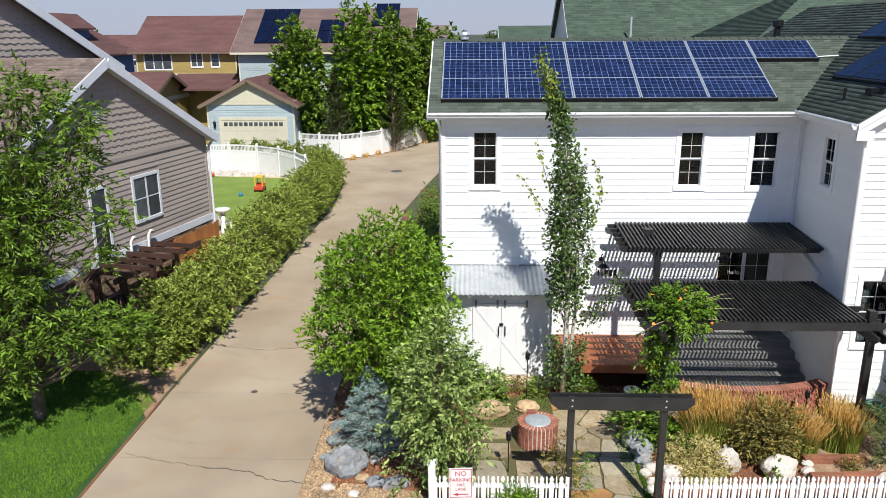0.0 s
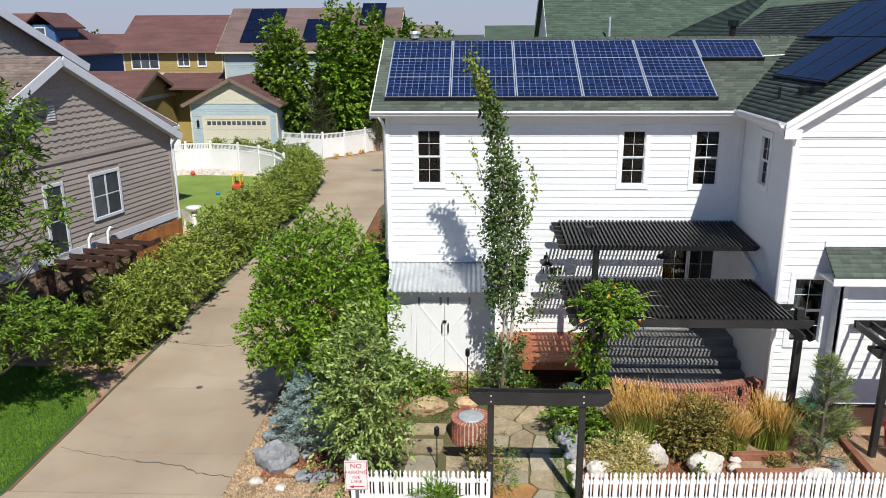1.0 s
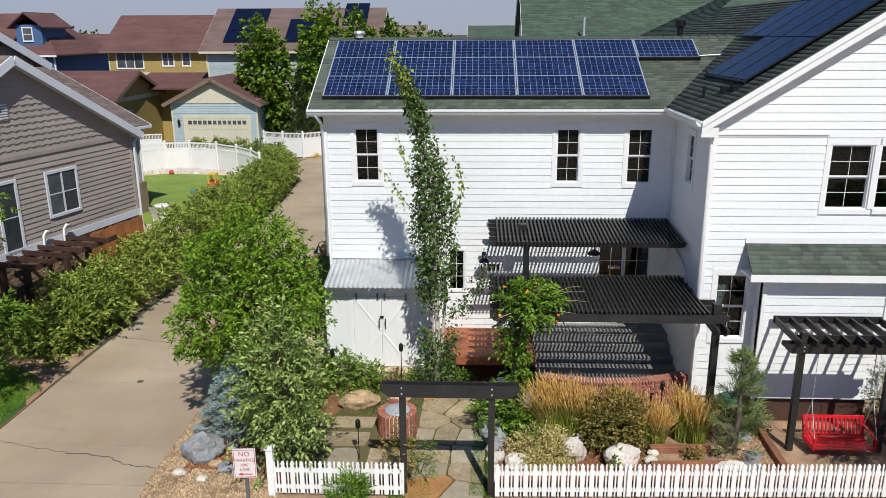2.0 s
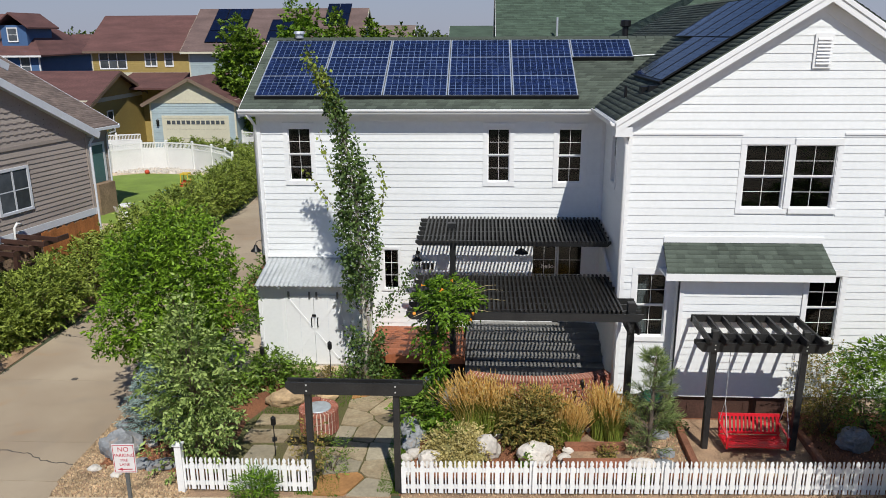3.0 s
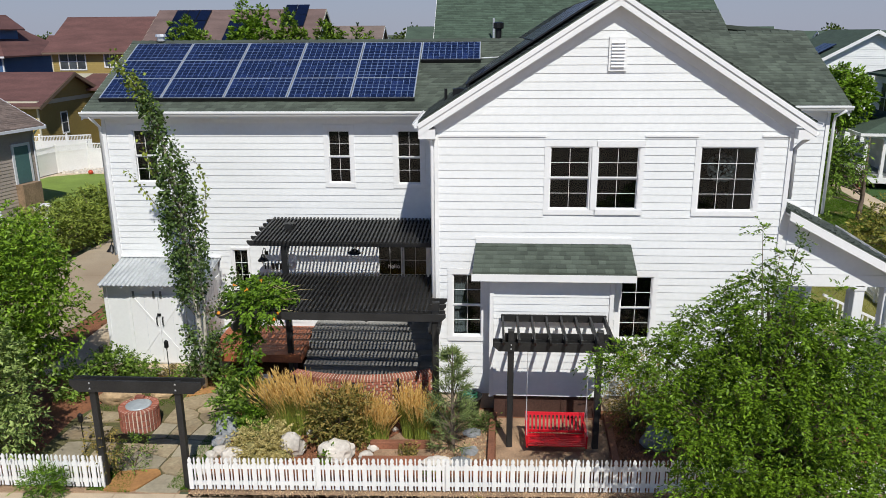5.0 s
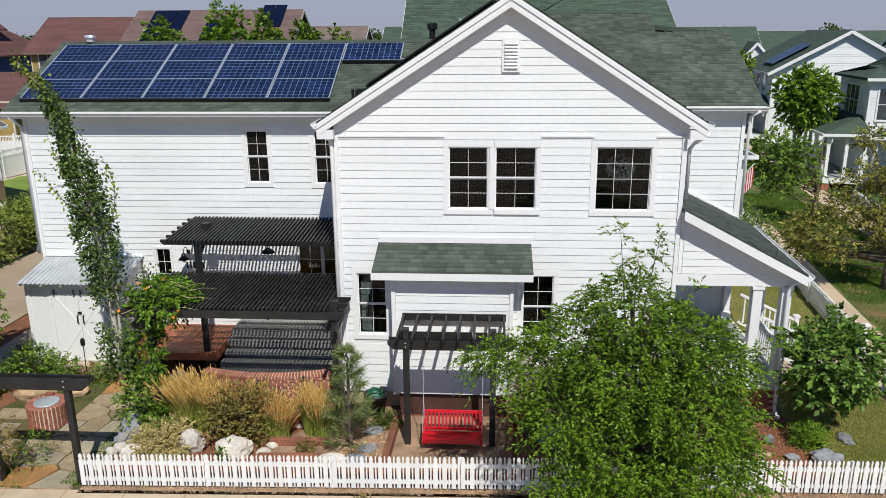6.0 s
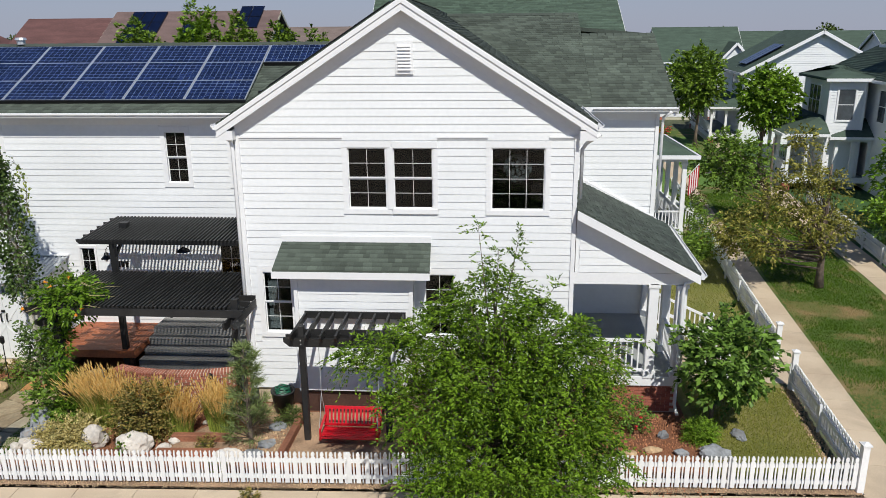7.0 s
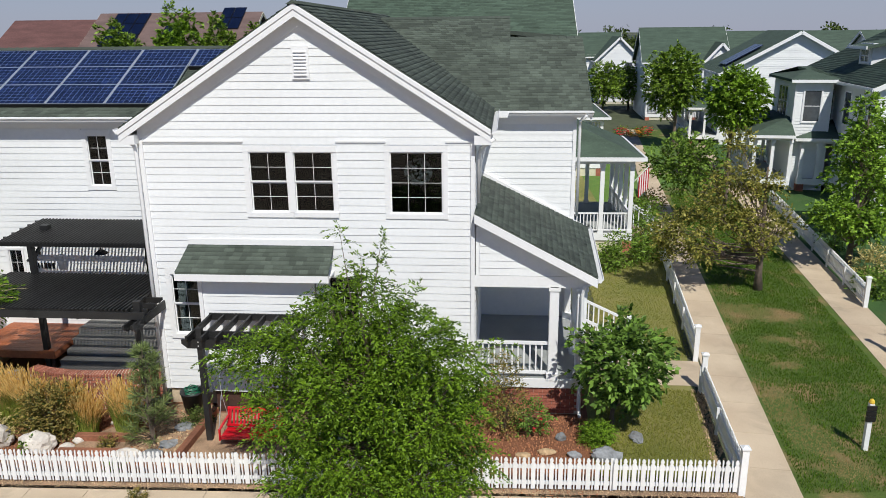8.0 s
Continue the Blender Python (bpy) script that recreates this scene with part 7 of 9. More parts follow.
def shrub(x, y, r, h, leaf, seed, label, size=.08, n=90, per=16, wide=.5, name="shrub", flowers=None, z=0, group="", loose=.3):
    rng = np.random.default_rng(seed)
    t = thing(name, label, "shrub", pose(x, y, z), group)
    p, out, c = crown_points(rng, np.array((0, 0, h * .46)), (r * .88, r * .88, h * .5), n * 2, 1, .02, .6, loose, .05)
    p, w = sprays(rng, c, out, min(.3, r * .34 + .05), max(5, per // 2), .2, .3, .4)
    p[:, 2] = np.maximum(p[:, 2], .01)
    k = part("foliage", leaves("foliage", p, w, size, LEAF[leaf], rng, wide, .25, .35, .1), None, t)
    k["kind"] = "stuff"
    bm = B()
    for q in c[:max(6, n // 8)]:
        tube(bm, [(0, 0, -.03), (q[0] * .4, q[1] * .4, q[2] * .55), tuple(q)], [.012, .008, .003], 4, False)
    part("stem", bm, M["twig"], t)
    if flowers:
        mat_, cnt, fs = flowers
        for q in c[rng.permutation(len(c))[:cnt]]:
            o = unit(q - np.array((0, 0, h * .4)))
            part("flower", lathe(B(), [(fs * .3, -fs * .3), (fs, 0), (fs * .8, fs * .35), (fs * .2, fs * .4)], 7, tuple(q + o * .08)), M[mat_], t, smooth=True)
    return t


for i, (x, y) in enumerate(((-14.25, 4.6), (-14.3, 6.0), (-14.2, 7.4), (-14.25, 9.0), (-14.2, 11.0), (-14.3, 13.5), (-14.5, 16.0), (-14.5, 18.5))):
    shrub(x, y, .62, 2.0, "dogwood", 180 + i, "dark green upright shrub against the house side", .10, 150, 14, group="shrubs along the house side")
shrub(-12.95, 1.0, .58, .95, "shrub", 101, "leafy green shrub before the shed", .10, 120)
shrub(-12.15, 0.95, .42, .7, "shrub", 102, "low green shrub before the shed", .08)
shrub(-13.6, .2, .5, .8, "shrub", 103, "loose green shrub at the bed edge", .09)
shrub(-11.05, 1.05, .35, .45, "shrub", 104, "low green perennial in mulch", .06, 60)
shrub(-11.5, 1.25, .25, .35, "rust", 105, "small russet perennial in the mulch", .05, 40)
shrub(-9.9, .95, .35, .5, "shrub", 106, "small green shrub beneath the aspen", .07, 60)
shrub(-8.98, -1.1, .55, 1.15, "shrub", 107, "fresh green leafy shrub beside the vine", .11, 130)
shrub(-8.5, -1.35, .35, .6, "vine", 108, "fresh green low shrub beside the vine", .08, 70)
mat_ = shrub(-8.05, -2.1, .68, .38, "sedum", 109, "pale straw-coloured mat of ground cover", .06, 420, 22, loose=.2)
bm = B()
bmesh.ops.create_icosphere(bm, subdivisions=3, radius=1)
for v in bm.verts:
    v.co = Vector((v.co.x * .70, v.co.y * .68, max(-.05, v.co.z * .30))) * (1 + .12 * noise.noise(v.co * 3))
part("matted_base", bm, M["sedum_mat"], mat_, smooth=True)
shrub(-8.15, -1.85, .32, .58, "shrub", 110, "small green tuft in pale ground cover", .07, 50)
shrub(-6.45, -1.62, .72, 1.2, "rust", 111, "rounded shrub with russet-tipped leaves", .075, 340, 20)
shrub(-10.95, -3.35, .38, 1.45, "rust", 112, "straggling rambler at the arch post", .055, 90, 14, loose=.6)
shrub(-10.6, -2.95, .45, .75, "shrub", 113, "thin leafy shrub at the arch post", .05, 60, 12, loose=.6)
shrub(-11.85, -4.05, .40, .62, "vine", 114, "bright green willowy plant before the fence", .13, 90, 16, .16)
shrub(-3.25, -.95, .36, .26, "juniper", 115, "low spreading dark green plant", .05, 90)
shrub(-4.9, -2.2, .22, .25, "rust", 116, "small dusty plant between timbers", .05, 40)
shrub(.10, -.95, .72, 2.1, "rust", 117, "tall dark shrub beside the swing", .06, 260, 18, loose=.4)
shrub(.95, -1.0, .7, 1.6, "dogwood", 118, "dark leafy shrub in the shade", .08, 170, 16)
shrub(2.3, -1.0, .8, 1.3, "dogwood", 119, "dark leafy shrub in the shade", .08, 170, 16)
shrub(3.95, -.95, .5, 2.0, "rust", 120, "dark bronze shrub by the porch", .06, 180, 16, loose=.4)
shrub(4.6, -.85, .42, .75, "dogwood", 121, "rose bush with red flowers", .07, 90, 14, flowers=("rose", 9, .045))
shrub(6.05, -1.3, .36, .46, "round", 122, "clipped green boxwood ball", .04, 300, 22, loose=.05)
shrub(-6.55, -2.5, .2, .3, "vine", 123, "light green seedling among boulders", .07, 20)
shrub(-4.3, -3.1, .2, .2, "shrub", 124, "small green weed by the fence", .05, 20)
shrub(-3.3, -4.0, .16, .16, "rust", 125, "dry weed at the pavement edge", .05, 24)
for i, (x, y, r, h, lf) in enumerate(((8.7, 12.6, .9, 1.3, "shrub"), (9.6, 13.2, .7, .9, "ash"), (10.1, 14.6, .8, 1.6, "shrub"), (9.9, 16.5, .9, 1.8, "ash"), (10.4, 18.5, .8, 1.5, "shrub"), (8.0, 11.8, .6, .9, "ash"), (11.2, 21.5, .8, 1.2, "rust"),
                                      (16.6, 9.2, .6, .9, "shrub"), (17.4, 11, .8, 1.2, "sedum"), (17.8, 8.0, .9, 1.1, "dogwood"), (16.4, 5.0, .8, 1.0, "ash"), (17.6, 15.0, .8, 1.2, "shrub"), (15.5, 27.0, .9, 1.2, "ash"), (16.4, 34.0, 1.0, 1.5, "dogwood"))):
    shrub(x, y, r, h, lf, 140 + i, "garden shrub beside the footpath", .12, 90, 14)
for i, (x, y) in enumerate(((14.1, 51.5), (15.2, 51.0), (16.2, 52.0))):
    shrub(x, y, .8, .7, "shrub", 160 + i, "flower bed shrub with red and yellow blooms", .12, 60, 10, flowers=("rose" if i != 1 else "orange", 30, .12))
for i in range(9):
    a = i / 8
    shrub(-21.2 + 6.2 * a, 37.8 + 12.2 * a ** 1.2, .22, .3, "straw", 170 + i, "small tawny grass clump at the alley edge", .10, 20, 12, group="tawny grass clumps")
slab("alley_strip", [(-22.6, 37.2), (-21.6, 37.1), (-18.6, 40.7), (-15.0, 51.0), (-15.6, 51.3), (-19.2, 41.8)], .006, M["gravel"], "gravel strip along the vinyl fence", "gravel")


# plume grasses, vine, lawn blades
def plume_grass(x, y, h, r, seed, lean=0.0):
    """A tuft of green blades with upright golden seed heads, leaning to one side."""
    rng = np.random.default_rng(seed)
    g = thing("ornamental_grass", "feather reed grass with golden plumes", "grass", pose(x, y, 0), "ornamental grasses")
    n = 1300
    a, q = rng.uniform(0, math.tau, n), rng.uniform(0, 1, n) ** .6 * r * .6
    roots = np.stack([q * np.cos(a), q * np.sin(a), np.zeros(n)], 1)
    k = part("blade_tuft", blades("blade_tuft", roots, h * .74, .012, .30, LEAF["grass"], rng), None, g)
    k["kind"] = "stuff"
    m = 190
    a, q = rng.uniform(0, math.tau, m), rng.uniform(0, 1, m) ** .6
    out = np.stack([np.cos(a), np.sin(a), 0 * a], 1)
    root = out * (q * r * .4)[:, None]
    tip = out * (q * r * 1.15)[:, None] + np.stack([(lean + rng.normal(0, .10, m)) * h * rng.uniform(.5, 1.5, m), 0 * a, h * rng.uniform(.72, 1.06, m)], 1)
    mid = (root + tip) / 2 + np.array((0, 0, h * .07)) - np.array((lean * h * .18, 0, 0))
    s1 = np.stack([-np.sin(a), np.cos(a), 0 * a], 1) * .004
    v = np.concatenate([np.stack([root - s1, root + s1, mid + s1, mid - s1], 1), np.stack([mid - s1, mid + s1, tip + s1, tip - s1], 1)], 0)
    k = part("stalk_tuft", quads_mesh("stalk_tuft", v, LEAF["straw"]), None, g)
    k["kind"] = "stuff"
    d = unit(tip - mid)
    t = rng.uniform(.05, 1, (m, 5, 1))
    p = (tip[:, None, :] - d[:, None, :] * .30 * t).reshape(-1, 3) + rng.normal(0, .006, (m * 5, 3))
    k = part("plume_tuft", leaves("plume_tuft", p, np.repeat(d, 5, 0), .11, LEAF["straw"], rng, .17, .1, .10), None, g)
    k["kind"] = "stuff"


for i, (x, y, h, r, tl) in enumerate(((-7.62, -1.0, 1.30, .40, -.22), (-7.2, -.95, 1.32, .40, -.18), (-6.85, -1.0, 1.15, .36, -.10), (-6.1, -.95, 1.1, .34, .0), (-5.62, -1.25, 1.0, .32, .06), (-5.35, -1.4, .85, .26, .10), (-4.72, -1.1, 1.2, .30, .0), (-4.45, -1.3, 1.05, .28, .05))):
    plume_grass(x - .2, y - .3, h * 1.02, r * 1.0, 200 + i, tl)

vine = thing("trumpet_vine", "trumpet vine with orange flowers climbing the pergola post", "vine", pose(-8.6, -1.15, 0))
rng = np.random.default_rng(90)
for nm, c, rad, cl in (("climbing_leaves", (.05, 0, 1.80), (.20, .20, .90), 105), ("crown", (.28, .28, 3.05), (.74, .78, .42), 440), ("side_leaves", (-.12, .1, 2.3), (.30, .34, .45), 70)):
    q, o, cc = crown_points(rng, np.array(c), rad, cl, 1, .02, .55, .4, .1)
    p, w = sprays(rng, cc, unit((cc - np.array(c)) / np.array(rad)), .2, 11, .5, .1, .5)
    k = part(nm, leaves(nm, p, w, .10, LEAF["vine"], rng, .40, .25, .3, .3), None, vine)
    k["kind"] = "stuff"
part("stem", tube(B(), [(.02, .02, 0), (-.06, -.05, .9), (.05, .05, 1.8), (0, 0, 2.7), (.2, .2, 3.1)], [.035, .03, .026, .02, .012], 7), M["bark"], vine, smooth=True)
for k, (e, b) in enumerate((((1.35, .1, 3.45), (.9, .1, 3.35)), ((1.55, -.05, 3.15), (.95, .0, 3.15)), ((1.25, -.15, 2.92), (.7, -.1, 2.95)), ((-.55, -.35, 2.75), (-.3, -.3, 2.9)), ((-.75, .1, 3.0), (-.4, .1, 3.1)), ((1.5, .35, 3.25), (.9, .3, 3.2)))):
    part("shoot", tube(B(), [(.3, .1, 3.1), ((.3 + b[0]) / 2, b[1], b[2] + .14), b, ((b[0] + e[0]) / 2, e[1] - .05, (b[2] + e[2]) / 2 + .05), e], [.007, .007, .006, .005, .002], 5), M["straw_stem"], vine, "bare pale shoot")
for k, (x, y, z) in enumerate(((-.38, -.42, 2.95), (.75, -.45, 2.82), (.15, -.30, 3.42), (.42, .1, 3.5), (-.2, .3, 3.35), (.9, -.25, 2.95))):
    f = part("flower", lathe(B(), [(.008, 0), (.014, .06), (.032, .085), (.040, .09), (.012, .08)], 7), M["orange"], vine, "orange trumpet flower", pose(x, y, z, 60, 20 * k, 60 * k), smooth=True)


def lawn_blades(name, n, pts, h, leaf, seed, label, dense=None):
    """Mown grass inside a convex outline."""
    rng = np.random.default_rng(seed)
    P = np.array(pts)
    lo, hi = P.min(0), P.max(0)
    q = rng.uniform(lo, hi, (n * 2, 2))
    inside = np.ones(len(q), bool)
    for a, b in zip(P, np.roll(P, -1, 0)):
        inside &= (b[0] - a[0]) * (q[:, 1] - a[1]) - (b[1] - a[1]) * (q[:, 0] - a[0]) > 0
    q = q[inside][:n]
    if dense:
        q = q[[dense(x, y) > rng.uniform() for x, y in q]]
    r = np.concatenate([q, np.zeros((len(q), 1))], 1)
    tagged(new(name, blades(name, r, h, .013, .5, LEAF[leaf], rng)), label, "grass", kind="stuff")


WORN = ((11.2, 7.3, 1.1, .8), (12.7, 6.9, .8, .45), (10.75, .7, .42, 1.1), (10.9, -.9, .42, .8), (11.7, 3.1, .5, .25), (11.2, -2.1, .4, .4), (12.0, 5.0, .5, .3))
def worn(x, y):
    """How thick the grass stands: thin over the worn patches, with an uneven edge."""
    v = 1.0
    for px, py, a, b in WORN:
        w = 1 + .9 * noise.noise(Vector((x * 2.2, y * 2.2, px)))
        v -= 1.7 * math.exp(-((((x - px) / a) ** 2 + ((y - py) / b) ** 2) * w))
    return max(.04, v) * (.72 + .5 * noise.noise(Vector((x * .8, y * .5, 3))))


lawn_blades("grass_left", 70000, [(-25.5, -3.85), (-20.55, -3.55), (-20.55, 0.55), (-21.2, 1.4), (-22.6, 2.2), (-25.5, 2.2)], .05, "fresh_blade", 301, "mown green grass blades")
lawn_blades("grass_middle", 130000, [(9.93, -3.0), (13.45, -2.6), (16.4, 26), (13.1, 26)], .065, "blade", 302, "mown green grass with bare dry patches", worn)
lawn_blades("grass_worn", 60000, [(9.93, -3.0), (13.45, -2.6), (15.0, 12), (11.5, 12)], .03, "strawblade", 308, "bleached dry grass in the worn patches", lambda x, y: max(0.02, .9 - worn(x, y) * 1.5))
lawn_blades("grass_house", 15000, [(5.9, -2.9), (8.35, -2.95), (8.8, 1.4), (7.4, 1.7), (6.3, 1.6)], .05, "dryblade", 303, "yellowing mown grass blades")
lawn_blades("grass_yard", 16000, [(6.1, 3.5), (9.2, 3.5), (10.4, 14), (6.6, 12)], .05, "dryblade", 304, "yellowing mown grass blades")
lawn_blades("grass_path", 5000, [(-9.6, -3.7), (-9.15, -3.7), (-9.2, -1.2), (-9.5, -1.2)], .05, "blade", 305, "green edge of grass beside the flagstones")
lawn_blades("grass_gate", 3500, [(-12.9, -.9), (-9.4, .4), (-9.6, 1.0), (-12.3, 1.0)], .04, "blade", 306, "patchy grass round the fire pit")
lawn_blades("grass_gate", 1600, [(-11.2, -3.8), (-10.3, -3.85), (-10.4, -3.2), (-11.0, -3.1)], .05, "blade", 307, "grass tuft beside the flagstones")

# ---------------------------------------------------------------- neighbouring houses
DARKGLASS = mat("dark_window_glass", (0.075, 0.085, 0.095), 0.08, 0.2, 0.8, 4, 0.0, rnd=0.3)


def lap_face(bm, u0, u1, z0, z1, top=None, exp=.17, depth=.022):
    """Lapped courses of one wall face, in the wall's frame, cut to the roof line."""
    top = top or (lambda u: z1)
    z = z0
    zmax = max(z1, max(top(u0 + (u1 - u0) * k / 20) for k in range(21)))
    while z < zmax - .02:
        hi = min(z + exp, zmax)
        a, b = u0, u1
        while a < b and top(a) < z + exp * .5:
            a += .05
        while b > a and top(b) < z + exp * .5:
            b -= .05
        if b - a > .1:
            vs = [bm.verts.new(v) for v in ((a, -depth, z), (b, -depth, z), (b, -.003, hi), (a, -.003, hi), (a, 0.0, z), (b, 0.0, z))]
            bm.faces.new(vs[:4]), bm.faces.new((vs[4], vs[5], vs[1], vs[0]))
        z += exp


def far_window(parent, m, u0, u1, z0, z1, cols=1, sashes=2, trim=None, mull=()):
    """A framed window with dark panes, set proud of a neighbour's wall."""
    w = new("window")
    w.parent = parent
    w.matrix_basis = m
    trim = trim or M["trim"]
    c = .09
    fr = B()
    box(fr, u0 - c, -.06, z0 - c, u0, -.0, z1 + c), box(fr, u1, -.06, z0 - c, u1 + c, 0, z1 + c)
    box(fr, u0, -.06, z1, u1, 0, z1 + c), box(fr, u0, -.07, z0 - c, u1, 0, z0)
    part("frame", fr, trim, w)
    n = len(mull) + 1
    xs = [u0, *mull, u1]
    for i in range(n):
        for k in range(sashes):
            a, b = xs[i] + (.03 if i else 0), xs[i + 1] - (.03 if i < n - 1 else 0)
            lo, hi = z0 + (z1 - z0) * k / sashes + .02, z0 + (z1 - z0) * (k + 1) / sashes - .02
            part("pane", box(B(), a + .02, -.035, lo, b - .02, -.025, hi), DARKGLASS, w)
            part("sash_rail", box(B(), a, -.032, lo - .02, b, -.01, lo), trim, w)
            part("sash_rail", box(B(), a, -.033, hi, b, -.01, hi + .02), trim, w)
    for x in mull:
        part("mullion", box(B(), x - .03, -.045, z0, x + .03, -.01, z1), trim, w)
    return w


def far_house(name, label, m, w, d, he, rise, wallm, roofm, trim=None, axis="x", hip=0.0, eave=.4, wins=(), base=0.0, hip_r=None, courses=0.0, eaves=None, bands=(), exp=.17, faces="SEWN"):
    """A house: lapped walls, a gable or hip roof with thickness, fascias and windows. axis: the way the ridge runs; front face S towards -y."""
    trim = trim or M["trim"]
    hip_r = hip if hip_r is None else hip_r
    h = thing(name, label, "house", m)
    frames = dict(S=(pose(0, 0, 0), 0, w), E=(pose(w, 0, 0, 0, 0, 90), 0, d), N=(pose(w, d, 0, 0, 0, 180), 0, w), W=(pose(0, d, 0, 0, 0, -90), 0, d))
    for f, (fm, a, b) in frames.items():
        gable = (axis == "x" and ((f == "E" and not hip_r) or (f == "W" and not hip))) or (axis == "y" and f in "SN")
        top = (lambda L: (lambda u: he - .16 + rise * (1 - abs(u - L / 2) / (L / 2))))(b) if gable else None
        bm = B()
        if gable:
            for u0, u1 in ((0, b / 2), (b / 2, b)):
                hexa(bm, [(u0, 0, base), (u1, 0, base), (u1, .15, base), (u0, .15, base)], [(u0, 0, top(u0)), (u1, 0, top(u1)), (u1, .15, top(u1)), (u0, .15, top(u0))])
        else:
            box(bm, 0, 0, base, b, .15, he)
        part("wall", bm, wallm, h, "", fm)
        bm = B()
        lap_face(bm, .06, b - .06, base, he, top, exp)
        part("siding", bm, wallm, h, "", fm)["kind"] = "stuff"
        for u in (-.02, b - .08):
            part("corner_board", box(B(), u, -.035, base, u + .10, .0, he - .02), trim, h, "", fm)
        for z0, z1 in bands:
            part("band", box(B(), 0, -.045, z0, b, 0, z1), trim, h, "", fm)
    e = eave
    if axis == "x":
        s = rise / (d / 2)
        zr, ze = he + rise, he - e * s
        xa, xb = (-e, w + e)
        ra_, rb_ = (xa + hip * (d / 2 + e), xb - hip_r * (d / 2 + e))
        planes = [((xa, -e, ze), (xb, -e, ze), (rb_, d / 2, zr), (ra_, d / 2, zr)), ((xb, d + e, ze), (xa, d + e, ze), (ra_, d / 2, zr), (rb_, d / 2, zr))]
        if hip_r:
            planes.append(((xb, -e, ze), (xb, d + e, ze), (rb_, d / 2 + .02, zr), (rb_, d / 2 - .02, zr)))
        if hip:
            planes.append(((xa, d + e, ze), (xa, -e, ze), (ra_, d / 2 - .02, zr), (ra_, d / 2 + .02, zr)))
        fas = [((xa, -e - .02, ze), (xb, -e - .02, ze)), ((xa, d + e + .02, ze), (xb, d + e + .02, ze))]
        rakes = [((x, y, ze), (x, d / 2, zr)) for x, hp in ((xa, hip), (xb, hip_r)) if not hp for y in (-e, d + e)]
    else:
        s = rise / (w / 2)
        zr, ze = he + rise, he - e * s
        ya, yb = -e, d + e
        planes = [((-e, yb, ze), (-e, ya, ze), (w / 2, ya, zr), (w / 2, yb, zr)), ((w + e, ya, ze), (w + e, yb, ze), (w / 2, yb, zr), (w / 2, ya, zr))]
        fas = [((-e - .02, ya, ze), (-e - .02, yb, ze)), ((w + e + .02, ya, ze), (w + e + .02, yb, ze))]
        rakes = [((-e, y, ze), (w / 2, y, zr)) for y in (ya, yb)] + [((w + e, y, ze), (w / 2, y, zr)) for y in (ya, yb)]
    for k, p in enumerate(planes):
        rf = roof_slab(*p, .14, roofm, h)
        if courses:
            shingle_field([p], courses, 700 + k, "shingles", rf, roofm, tab=(.25, .55))
    for a, b in fas:
        part("gutter", beam(B(), (a[0], a[1], a[2] - .11), (b[0], b[1], b[2] - .11), .10, .16), eaves or trim, h)
    for a, b in rakes:
        part("rake_board", beam(B(), (a[0], a[1], a[2] - .165), (b[0], b[1], b[2] - .165), .05, .24), eaves or trim, h)
    for f, u0, u1, z0, z1, *mull in wins:
        far_window(h, frames[f][0], u0, u1, z0, z1, trim=M["trim"], mull=tuple(mull))
    return h


